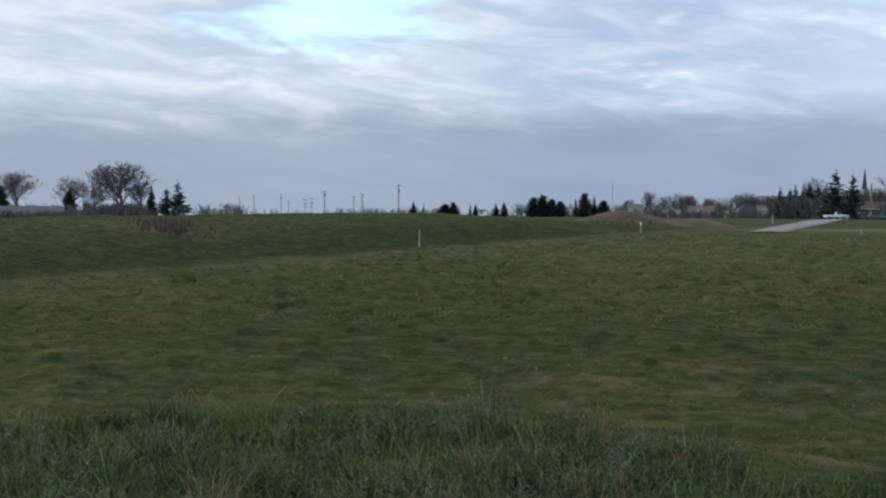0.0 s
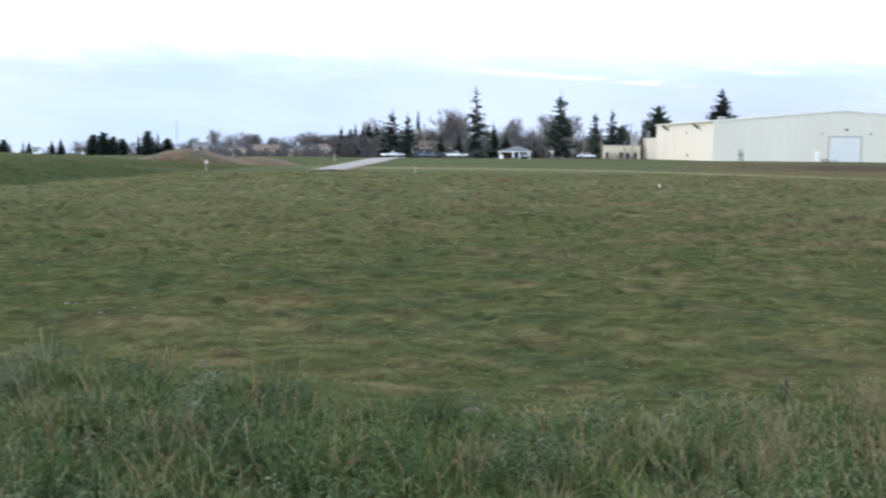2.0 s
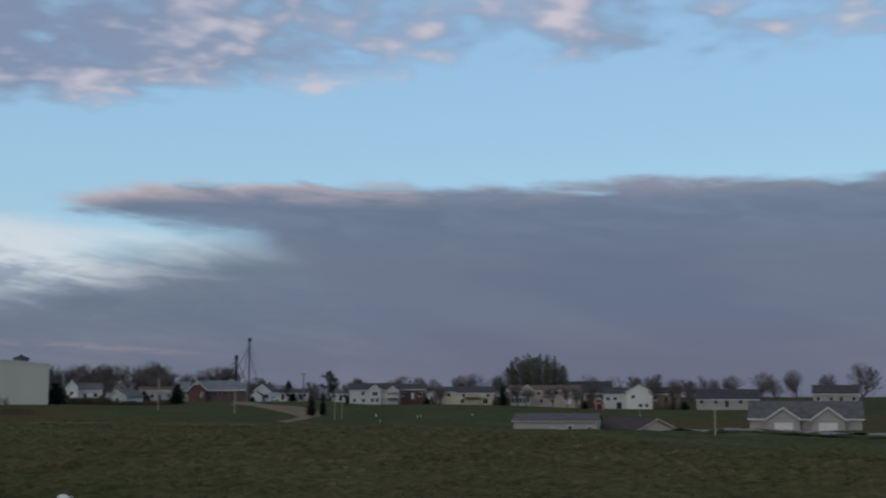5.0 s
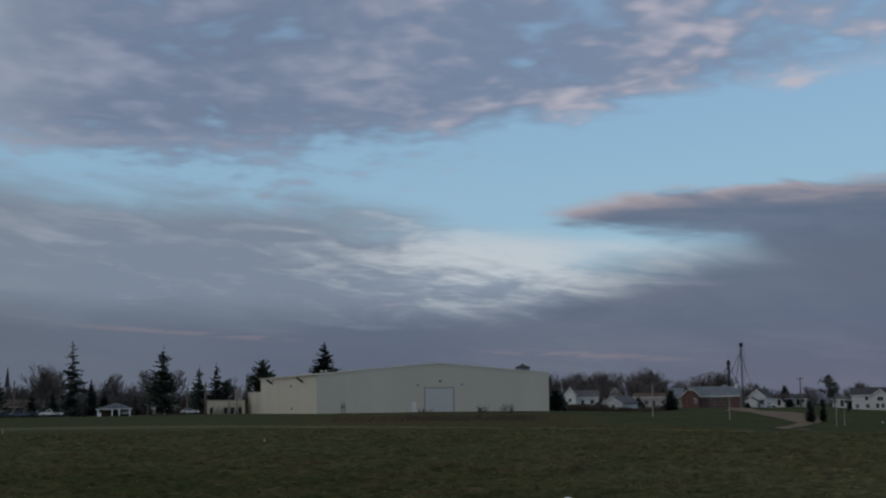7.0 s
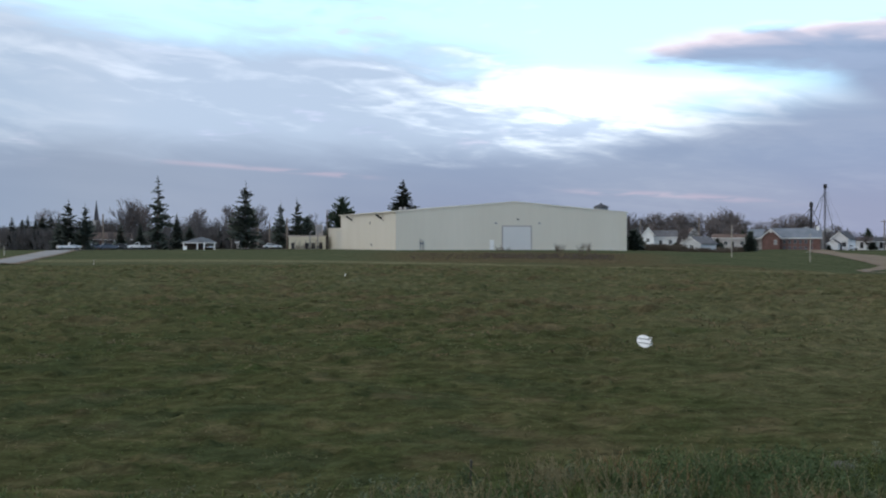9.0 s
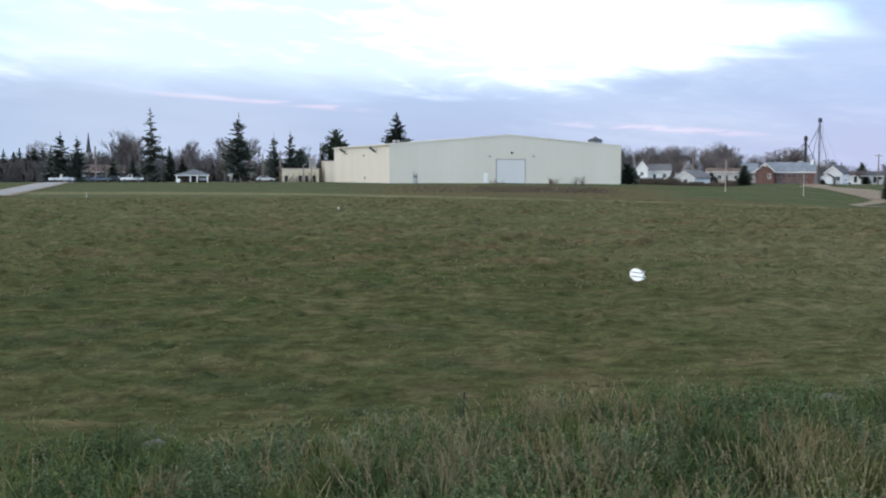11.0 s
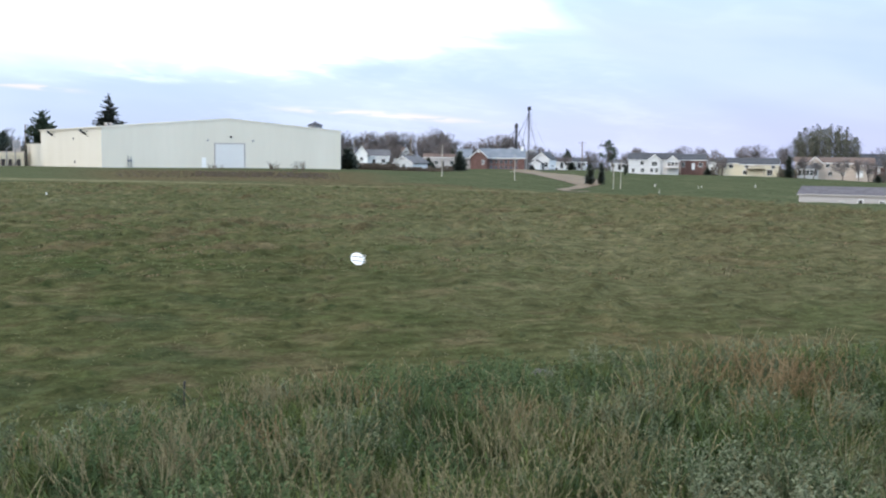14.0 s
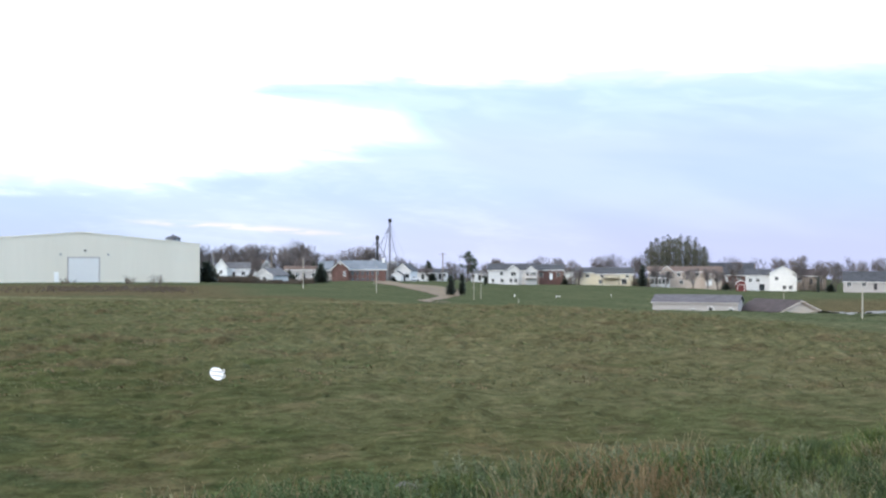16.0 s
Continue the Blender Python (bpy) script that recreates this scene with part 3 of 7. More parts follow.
    # paler and yellower towards the crest of the left bank
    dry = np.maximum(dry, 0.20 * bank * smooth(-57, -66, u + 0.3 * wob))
    bank = np.maximum(bank, smooth(0.7, -0.5, d - verge_edge(a)) * smooth(2.5, 3.5, d))      # dark bank colour on the verge thatch, painted as shade under the growth
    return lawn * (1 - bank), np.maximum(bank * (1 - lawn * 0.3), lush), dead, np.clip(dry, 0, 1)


def build_ground():
    heads = np.radians(np.concatenate([np.arange(-75, 75, 0.36), np.arange(75, 285, 5.0)]))
    radii = np.concatenate([np.arange(0.8, 14, 0.35), np.geomspace(14, 420, 300), np.geomspace(440, 4600, 26)])
    A, D = np.meshgrid(heads, radii)
    x, y = D * np.sin(A), D * np.cos(A)
    z = ground(x, y)
    n = len(heads)
    verts = [(0.0, 0.0, 2.0)] + list(zip(x.ravel().tolist(), y.ravel().tolist(), z.ravel().tolist()))
    faces = [(0, 1 + (k + 1) % n, 1 + k) for k in range(n)]
    for r in range(len(radii) - 1):
        o = 1 + r * n
        faces += [(o + k, o + (k + 1) % n, o + n + (k + 1) % n, o + n + k) for k in range(n)]
    me = mesh_of("ground", verts, faces, ground_material())
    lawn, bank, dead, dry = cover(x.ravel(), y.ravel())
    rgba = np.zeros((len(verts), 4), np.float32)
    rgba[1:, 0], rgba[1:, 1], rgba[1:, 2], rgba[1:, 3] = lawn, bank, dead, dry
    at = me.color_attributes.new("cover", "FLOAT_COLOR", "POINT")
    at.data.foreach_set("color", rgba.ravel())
    me.polygons.foreach_set("use_smooth", [True] * len(me.polygons))
    return tagged(new("ground", me), "rough olive-green pasture, mown lawn and grassy bank", "ground", kind="structure")


build_ground()


def ribbon(name, points, widths, material, label, category, lift=0.05, side=1.0):
    """A thin paved strip laid over the ground along a line."""
    pts = []
    for (p, w), (q, v) in zip(zip(points[:-1], widths[:-1]), zip(points[1:], widths[1:])):
        for k in range(24):
            pts.append((Vector(p).lerp(Vector(q), k / 24), w + (v - w) * k / 24))
    pts.append((Vector(points[-1]), widths[-1]))
    verts, faces = [], []
    for i, (p, w) in enumerate(pts):
        q = pts[min(i + 1, len(pts) - 1)][0] - pts[max(i - 1, 0)][0]
        nrm = Vector((q.y, -q.x)).normalized()
        jag = 0.12 * math.sin(i * 1.7) + 0.08 * math.sin(i * 4.1)
        for k in range(7):
            s = p + nrm * (w / 2 + jag) * (k / 3 - 1)
            verts.append((s.x, s.y, float(ground(s.x, s.y)) + lift + 0.02 * (1 - abs(k / 3 - 1))))
    for i in range(len(pts) - 1):
        for k in range(6):
            faces.append((7 * i + k, 7 * i + k + 1, 7 * i + 8 + k, 7 * i + 7 + k))
    ob = new(name, mesh_of(name, verts, faces, material))
    return tagged(ob, label, category, kind="structure")


def flat(a, d):
    return (d * math.sin(radians(a)), d * math.cos(radians(a)))


def sight(a, e):
    """Where the ray at heading a, elevation e, first meets the ground."""
    for d in np.arange(20.0, 600.0, 0.5):
        if EYE.z + d * math.tan(radians(e)) <= float(ground(d * math.sin(radians(a)), d * math.cos(radians(a)))):
            break
    return flat(a, d)


ribbon("road_shoulder", [flat(-21.35, 139), flat(-20.4, 165), flat(-19.2, 205), flat(-18.0, 285)], [4.9, 5.2, 5.8, 6.4], M["gravel"], "bare brown gravelly shoulder along the concrete drive", "shoulder", lift=0.08)
ribbon("road", [flat(-21.2, 143), flat(-20.4, 165), flat(-19.2, 205), flat(-18.0, 285)], [3.3, 3.9, 4.6, 5.2], M["concrete"], "pale grey concrete drive across the grass", "road", lift=0.12)
ribbon("gravel_drive", [flat(17.4, 338), sight(17.9, -0.97), sight(19.1, -1.08), sight(20.1, -1.26), sight(20.55, -1.42), sight(20.7, -1.58)], [5, 7, 10, 11, 8, 4], M["gravel"], "worn tan gravel drive curving down to the field", "drive", lift=0.10)
ribbon("farm_track", [sight(20.7, -1.57), sight(20.2, -1.72), sight(19.5, -1.80), sight(19.9, -1.88), sight(20.75, -1.88)], [3, 2.4, 2.0, 1.8, 1.6], M["gravel"], "pale gravel track looping at the field edge", "track", lift=0.09)
ribbon("street", [flat(10.5, 318), flat(16.5, 342), flat(21.5, 352)], [9, 9, 9], M["concrete"], "pale street in front of the houses", "street", lift=0.15)
ribbon("lane", [sight(38.6, -2.36), sight(41.0, -2.37), sight(43.5, -2.41), sight(48.0, -2.52), sight(58.0, -2.65)], [1.5, 1.6, 1.7, 2.0, 2.4], M["concrete"], "pale concrete lane in the hollow", "lane", lift=0.30)
ribbon("parking_area", [flat(-18.6, 293), flat(-12, 296), flat(-6.5, 296)], [13, 13, 13], M["asphalt"], "grey asphalt parking area beside the warehouse", "parking area", lift=0.10)


# ---- warehouse ----
def warehouse():
    base = spot(-2.61, 238)
    base.z = -0.05
    m = Matrix.Translation(base) @ Matrix.Rotation(radians(17), 4, "Z")   # x along the front, y away from the field
    W, LONG, EAVE, APEX = 51.5, 56.0, 7.9, 10.05
    t = thing("warehouse", m, "large cream ribbed-steel warehouse with a low gable and white roll-up door", "warehouse")
    bm = bmesh.new()
    prism(bm, [(0, -1.2), (W, -1.2), (W, EAVE), (W / 2, APEX), (0, EAVE)], 0, LONG)
    part("wall", bm, M["cream_steel"], t, "cream painted ribbed steel walls")
    # standing ribs of the cladding
    rib = bmesh.new()
    for k in range(1, 87):
        x = k * W / 87
        top = EAVE + (APEX - EAVE) * (1 - abs(x - W / 2) / (W / 2)) - 0.25
        if 22.8 < x < 29.7:
            box(rib, x - 0.012, x + 0.012, -0.010, 0.0, 5.1, top)
        else:
            box(rib, x - 0.012, x + 0.012, -0.010, 0.0, 0.0, top)
    part("cladding_ribs", rib, M["cream_steel"], t)
    rib = bmesh.new()
    for k in range(1, 80):
        box(rib, -0.010, 0.0, k * 0.6 - 0.012, k * 0.6 + 0.012, 0.0, EAVE - 0.25)
    part("cladding_ribs", rib, M["cream_steel"], t)
    for sx, x0, x1 in ((0, -0.35, W / 2), (1, W / 2, W + 0.35)):
        bm = bmesh.new()
        z = lambda x: APEX + 0.05 - (APEX - EAVE) * abs(x - W / 2) / (W / 2)
        prism(bm, [(x0, z(x0)), (x1, z(x1)), (x1, z(x1) + 0.12), (x0, z(x0) + 0.12)], -0.06, LONG + 0.3)
        part("roof", bm, M["roof_steel"], t, "pale steel roof slope")
    bm = bmesh.new()
    zf = lambda x: APEX + 0.17 - (APEX - EAVE) * abs(x - W / 2) / (W / 2)
    prism(bm, [(-0.35, zf(-0.35) - 0.30), (W / 2, APEX - 0.13), (W + 0.35, zf(W + 0.35) - 0.30), (W + 0.35, zf(W + 0.35) + 0.02), (W / 2, APEX + 0.19), (-0.35, zf(-0.35) + 0.02)], -0.10, -0.06)
    part("rake_trim", bm, M["cream_steel"], t)
    for x in (0.0, W):
        part("corner_trim", boxes((x - 0.12, x + 0.12, -0.05, 0.12, -1.0, EAVE)), M["cream_steel"], t)
    part("gutter", boxes((-0.50, -0.36, -0.3, LONG, EAVE - 0.1, EAVE + 0.08)), M["cream_steel"], t)
    # roll-up door
    door = part("roll_up_door", boxes((23.08, 29.32, -0.06, -0.02, 0.0, 4.86)), M["door_white"], t, "white sectional roll-up door")
    for k in range(6):
        part("door_panel", boxes((23.1, 29.3, -0.085, -0.06, 0.01 + k * 0.808, 0.80 + k * 0.808), bevel=0.006), M["door_white"], door)
    part("door_frame", boxes((22.85, 23.08, -0.14, 0.0, 0, 5.05), (29.32, 29.55, -0.14, 0.0, 0, 5.05), (22.85, 29.55, -0.14, 0.0, 4.86, 5.10)), M["grey_siding"], door)
    d2 = part("side_door", boxes((20.15, 21.10, -0.09, -0.02, 0.02, 2.1), bevel=0.02), M["white_paint"], t, "white steel walk-in door")
    part("door_handle", boxes((20.98, 21.03, -0.15, -0.09, 0.95, 1.1)), M["dark_metal"], d2)
    part("wall_lamp", boxes((26.2, 26.6, -0.35, -0.02, 6.2, 6.55), bevel=0.05), M["dark_metal"], t, "dark wall lamp over the door")
    for x in (21.2, 31.0):
        w = part("flood_light", boxes((x, x + 0.42, -0.45, -0.15, 5.45, 5.75), bevel=0.05), M["grey_metal"], t)
        part("bracket", boxes((x + 0.18, x + 0.24, -0.2, 0, 5.5, 5.6)), M["dark_metal"], w)
    part("meter_pipe", boxes((5.0, 5.10, -0.14, -0.04, 0, 2.4), (5.6, 5.7, -0.14, -0.04, 0, 2.2), (4.9, 5.8, -0.16, -0.03, 1.2, 1.6)), M["grey_metal"], t, "grey meter pipes on the wall")
    # tall flood lamps and vents on the long side
    for y in (11.0, 41.0):
        w = part("lamp_bracket", tubes([((0, y, 6.2), (-1.3, y, 7.2), 0.06, 0.06), ((0, y, 7.3), (-0.9, y, 6.95), 0.05, 0.05)]), M["dark_metal"], t, "dark angled lamp bracket")
        part("lamp_head", prism(bmesh.new(), [(-0.55, 6.45), (-0.40, 6.75), (-1.60, 7.65), (-1.78, 7.35)], y - 0.45, y + 0.45), M["dark_metal"], w)
    for y, z in ((23.0, 5.5), (22.0, 0.6)):
        part("vent", boxes((-0.12, -0.02, y, y + 0.6, z, z + 0.6)), M["dark_metal"], t)
    # lower part at the back
    part("low_annex", prism(bmesh.new(), [(0, -1), (20, -1), (20, 4.9), (0, 4.6)], LONG, LONG + 16), M["cream_steel"], t, "lower cream steel annex")
    part("annex_coping", boxes((-0.15, 0.12, LONG, LONG + 16.1, 4.60, 4.82)), M["cream_steel"], t)
    for x, y, r in ((3.2, LONG + 2.5, 0.55), (4.6, LONG + 4.0, 0.45)):
        part("roof_fan", tubes([((x, y, 4.4), (x, y, 5.6), r, r), ((x, y, 5.6), (x, y, 5.85), r * 1.25, r * 0.4)], 10), M["white_paint"], t)
    for x in (2.2, 3.1):
        part("roof_stack", tubes([((x, 5.0, 7.8), (x, 5.0, 8.7), 0.33, 0.33), ((x, 5.0, 8.7), (x, 5.0, 8.95), 0.45, 0.2)], 10), M["grey_siding"], t)
    return t


warehouse()


# ---- houses ----
def window(parent, x, z, w, h, y=0.0, frame_paint="white_paint"):
    """A window in a wall that faces -y."""
    f = part("window", boxes((x - w / 2 - 0.09, x + w / 2 + 0.09, y - 0.07, y - 0.01, z - 0.09, z - 0.0), (x - w / 2 - 0.09, x + w / 2 + 0.09, y - 0.07, y - 0.01, z + h, z + h + 0.09),
                            (x - w / 2 - 0.09, x - w / 2, y - 0.07, y - 0.01, z, z + h), (x + w / 2, x + w / 2 + 0.09, y - 0.07, y - 0.01, z, z + h), (x - 0.03, x + 0.03, y - 0.06, y - 0.01, z, z + h)), M[frame_paint], parent)
    part("pane", boxes((x - w / 2, x + w / 2, y - 0.035, y - 0.012, z, z + h)), M["glass"], f)
    return f


def gable_block(t, x0, x1, y0, y1, h, rise, wall, roof, ridge="x", over=0.4, name="wall", low=-2.0, trim="white_paint"):
    """Walls and two roof slopes. ridge 'x': eaves face the viewer; 'y': the gable faces the viewer."""
    if ridge == "x":
        ym = (y0 + y1) / 2
        outline = [(y0, low), (y1, low), (y1, h), (ym, h + rise), (y0, h)]
        bm = prism(bmesh.new(), outline, x0, x1)
        bmesh.ops.transform(bm, matrix=Matrix(((0, 1, 0, 0), (1, 0, 0, 0), (0, 0, 1, 0), (0, 0, 0, 1))), verts=bm.verts)
        bmesh.ops.reverse_faces(bm, faces=bm.faces)
        w = part(name, bm, M[wall], t)
        k = rise / (ym - y0)
        for s in (-1, 1):
            e = ym + s * ((ym - y0) + over)
            z = h - over * k
            bm = prism(bmesh.new(), [(e, z + 0.02), (ym, h + rise + 0.02), (ym, h + rise + 0.22), (e, z + 0.20)], x0 - over, x1 + over)
            bmesh.ops.transform(bm, matrix=Matrix(((0, 1, 0, 0), (1, 0, 0, 0), (0, 0, 1, 0), (0, 0, 0, 1))), verts=bm.verts)
            bmesh.ops.recalc_face_normals(bm, faces=bm.faces)
            part("roof", bm, M[roof], t)
        part("fascia", boxes((x0 - over, x1 + over, y0 - over - 0.05, y0 - over, h - over * k - 0.06, h - over * k + 0.16)), M[trim], t)
    else:
        xm = (x0 + x1) / 2
        w = part(name, prism(bmesh.new(), [(x0, low), (x1, low), (x1, h), (xm, h + rise), (x0, h)], y0, y1), M[wall], t)
        k = rise / (xm - x0)
        for s in (-1, 1):
            e = xm + s * ((xm - x0) + over)
            z = h - over * k
            part("roof", prism(bmesh.new(), [(e, z + 0.02), (xm, h + rise + 0.02), (xm, h + rise + 0.22), (e, z + 0.20)], y0 - over, y1 + over), M[roof], t)
            part("rake_board", prism(bmesh.new(), [(e, z - 0.12), (xm, h + rise - 0.12), (xm, h + rise + 0.14), (e, z + 0.14)], y0 - over - 0.05, y0 - over), M[trim], t)
    return w


def chimney(t, x, y, z0, z1, material="brick"):
    part("chimney", boxes((x - 0.35, x + 0.35, y - 0.35, y + 0.35, z0, z1), (x - 0.42, x + 0.42, y - 0.42, y + 0.42, z1 - 0.2, z1)), M[material], t, "brick chimney")


def site(a, d, turn=0.0, sink=0.0, base=None):
    """Matrix at the ground, x to the right and y away as seen from the field, turned by degrees."""
    p = spot(a, d, sink)
    if base is not None:
        p.z = EYE.z + d * math.tan(radians(base))
    return Matrix.Translation(p) @ Matrix.Rotation(radians(-a + turn), 4, "Z")


def plain_house(name, a, d, w, depth, h, rise, wall, roof, label, turn=0.0, ridge="x", rows=1, cols=3, door=True, base=None, stack=False, category="house", group="", trim="white_paint"):
    t = thing(name, site(a, d, turn, 0, base), label, category, group)
    wl = gable_block(t, -w / 2, w / 2, 0, depth, h, rise, wall, roof, ridge, trim=trim)
    for r in range(rows):
        for c in range(cols):
            x = -w / 2 + (c + 0.5) * w / cols + (0.25 if (c + r) % 2 else -0.2)
            if door and r == 0 and c == cols // 2:
                dd = part("door", boxes((x - 0.48, x + 0.48, -0.08, -0.01, 0, 2.05), bevel=0.02), M["dark_metal" if wall != "brick" else "white_paint"], t)
                part("handle", boxes((x + 0.34, x + 0.40, -0.14, -0.08, 0.95, 1.05)), M["grey_metal"], dd)
            else:
                window(t, x, 0.95 + r * 2.7, 1.15, 1.25)
    if stack:
        chimney(t, w * 0.22, depth * 0.5, h + rise * 0.4, h + rise + 1.0)
    return t


def town():
    # white two-storey walk-out house with cross gables and a brick wing
    d = 380
    k = d * math.tan(radians(1.0))
    t = thing("two_storey_house", site(23.9, d, 0, 0, -1.03), "white two-storey house with dark cross-gabled roof", "house")
    gable_block(t, -7.9, 7.8, 1.2, 9.5, 4.9, 2.0, "white_siding", "shingle_dark", "x")
    gable_block(t, -1.6, 2.2, 0.0, 5.0, 5.0, 1.5, "white_siding", "shingle_dark", "y", name="front_gable")
    gable_block(t, 4.2, 7.9, -1.2, 5.0, 4.6, 1.6, "white_siding", "shingle_dark", "y", name="front_gable")
    for x, z, w in ((0.3, 3.0, 1.6), (-0.5, 0.9, 0.9), (1.0, 0.9, 0.9)):
        window(t, x, z, w, 1.3, 0.0)
    for x, z, w in ((-6.4, 0.9, 0.9), (-3.4, 0.9, 1.0), (-3.6, 3.2, 0.9)):
        window(t, x, z, w, 1.2, 1.2)
    for x in (4.9, 6.1, 7.2):
        window(t, x, 3.0, 0.95, 1.2, -1.2)
    part("deck", boxes((3.2, 8.6, -4.2, -1.25, 2.35, 2.5), (3.3, 3.45, -4.1, -3.95, -1, 2.35), (8.3, 8.45, -4.1, -3.95, -1, 2.35), (3.2, 8.6, -4.2, -4.12, 3.35, 3.45),
                       *[(3.2 + i * 0.45, 3.25 + i * 0.45, -4.18, -4.13, 2.5, 3.35) for i in range(13)]), M["tan_siding"], t, "raised timber deck with railing")
    t2 = plain_house("brick_house", 25.75, 388, 8.5, 8, 3.2, 1.7, "brick", "shingle_dark", "low red-brick house with a dark shingle roof", base=-0.75, cols=3)
    # cream house with deck and stairs
    t = thing("cream_house", site(28.5, 385, 0, 0, -1.0), "cream sided walk-out house with dark roof, wooden deck and stairs", "house")
    gable_block(t, -10.2, 8.2, 2.0, 10, 4.0, 1.5, "cream_siding", "shingle_dark", "x")
    gable_block(t, -3.6, 8.4, 0.0, 7.0, 3.6, 1.5, "cream_siding", "shingle_dark", "x", name="front_wing")
    for x, z, w, h, y in ((-8.6, 2.4, 1.2, 1.0, 2.0), (-6.4, 2.4, 1.2, 1.0, 2.0), (-1.6, 2.4, 1.0, 1.0, 0), (6.6, 2.3, 1.0, 1.0, 0), (5.6, 0.2, 1.6, 1.7, 0), (-2.0, 0.4, 1.2, 1.2, 0)):
        window(t, x, z, w, h, y)
    deck = part("deck", boxes((-1.6, 4.0, -2.6, -0.05, 2.1, 2.25), (-1.5, -1.35, -2.5, -2.35, -1, 2.1), (3.8, 3.95, -2.5, -2.35, -1, 2.1), (-1.6, 4.0, -2.6, -2.52, 3.0, 3.1),
                              *[(-1.6 + i * 0.46, -1.55 + i * 0.46, -2.58, -2.53, 2.25, 3.0) for i in range(13)]), M["brush"], t, "brown wooden deck")
    part("stairs", boxes(*[(4.0 + i * 0.3, 4.32 + i * 0.3, -2.5, -1.4, 1.95 - i * 0.19, 2.03 - i * 0.19) for i in range(12)]), M["brush"], deck)
    # tan-brown long house with a patio front
    t = thing("long_house", site(32.2, 392, 0, 0, -1.02), "long tan two-storey house with a brown roof and sunroom", "house")
    gable_block(t, -11.8, 12.0, 1.0, 10, 4.5, 1.6, "tan_siding", "shingle_brown", "x")
    gable_block(t, -11.0, -4.6, -2.2, 1.0, 2.7, 0.8, "white_siding", "shingle_grey", "x", name="sunroom")
    gable_block(t, -7.6, -3.6, 0.3, 6.0, 4.7, 1.7, "tan_siding", "shingle_brown", "y", name="front_gable")
    gable_block(t, 6.4, 12.1, -0.6, 6.0, 3.9, 1.5, "tan_siding", "shingle_brown", "x", name="garage_wing")
    for x in (-10.2, -9.0, -7.8, -6.6, -5.4):
        window(t, x, 0.5, 0.9, 1.6, -2.2)
    for x, z in ((-10.3, 3.2), (-5.6, 3.4), (-1.8, 3.1), (1.2, 3.1), (4.2, 3.1), (-1.0, 0.5), (2.8, 0.5)):
        window(t, x, z, 1.1, 1.1, 0.3 if x == -5.6 else 1.0)
    part("garage_door", boxes((6.9, 8.9, -0.72, -0.62, 0, 2.1)), M["white_paint"], t)
    window(t, 10.4, 1.2, 1.0, 1.2, -0.6)
    # white house with a gable and a dark lower wing
    t = thing("white_gabled_house", site(36.2, 400, 0, 0, -1.24), "white two-storey gabled house with a dark-roofed side wing", "house")
    gable_block(t, -0.3, 8.3, 0, 10, 5.7, 2.3, "white_paint", "shingle_dark", "y")
    gable_block(t, -8.0, -0.3, 1.0, 9, 5.0, 1.9, "white_siding", "shingle_dark", "x", name="side_wing")
    for x, z, y in ((4.4, 0.5, 0), (6.4, 0.5, 0), (2.0, 3.4, 0), (-6.4, 2.8, 1.0), (-4.0, 2.8, 1.0)):
        window(t, x, z, 1.1, 1.1, y)
    part("patio_door", boxes((-3.6, -1.9, 0.92, 0.99, 0, 2.1)), M["glass"], t)
    # red garden shed
    t = thing("garden_shed", site(34.85, 345, 0, 0, -1.31), "small dark-red barn-shaped garden shed with white trim", "shed")
    outline = [(-1.4, -0.6), (1.4, -0.6), (1.4, 2.0), (1.05, 2.8), (0, 3.3), (-1.05, 2.8), (-1.4, 2.0)]
    part("wall", prism(bmesh.new(), outline, 0, 3.2), M["red_wood"], t)
    part("trim", prism(bmesh.new(), [(-1.6, 1.9), (-1.2, 2.85), (0, 3.45), (1.2, 2.85), (1.6, 1.9), (1.4, 1.9), (1.05, 2.75), (0, 3.22), (-1.05, 2.75), (-1.4, 1.9)], -0.1, 0.0), M["white_paint"], t)
    part("roof", prism(bmesh.new(), [(-1.55, 1.95), (-1.15, 2.9), (0, 3.5), (1.15, 2.9), (1.55, 1.95), (1.5, 2.1), (1.15, 3.0), (0, 3.6), (-1.15, 3.0), (-1.5, 2.1)], 0, 3.3), M["shingle_grey"], t)
    dd = part("door", boxes((-0.85, -0.03, -0.08, -0.01, 0, 2.0), (0.03, 0.85, -0.08, -0.01, 0, 2.0)), M["red_wood"], t)
    part("door_trim", boxes((-0.95, -0.85, -0.10, -0.02, 0, 2.1), (0.85, 0.95, -0.10, -0.02, 0, 2.1), (-0.95, 0.95, -0.10, -0.02, 2.0, 2.12)), M["white_paint"], t)
    # two low houses in the hollow
    t = thing("ranch_house", site(32.7, 205, -8, 0, -3.06), "long low grey-sided ranch house with a dark shingle roof", "house")
    gable_block(t, -7.3, 7.2, 0, 8.0, 4.35, 1.10, "grey_siding", "shingle_plum", "x", over=0.3, trim="grey_siding")
    part("door", boxes((2.3, 3.0, -0.07, -0.01, 1.6, 3.6)), M["dark_metal"], t)
    part("door_frame", boxes((2.18, 2.3, -0.09, -0.01, 1.6, 3.72), (3.0, 3.12, -0.09, -0.01, 1.6, 3.72), (2.18, 3.12, -0.09, -0.01, 3.6, 3.72)), M["white_paint"], t)
    window(t, 6.0, 2.5, 0.7, 0.95)
    window(t, -0.4, 2.7, 0.5, 0.6)
    t = thing("gabled_garage", site(37.55, 205, 40, 0, -3.24), "low beige house with dark brown shingle roof and gable end", "house")
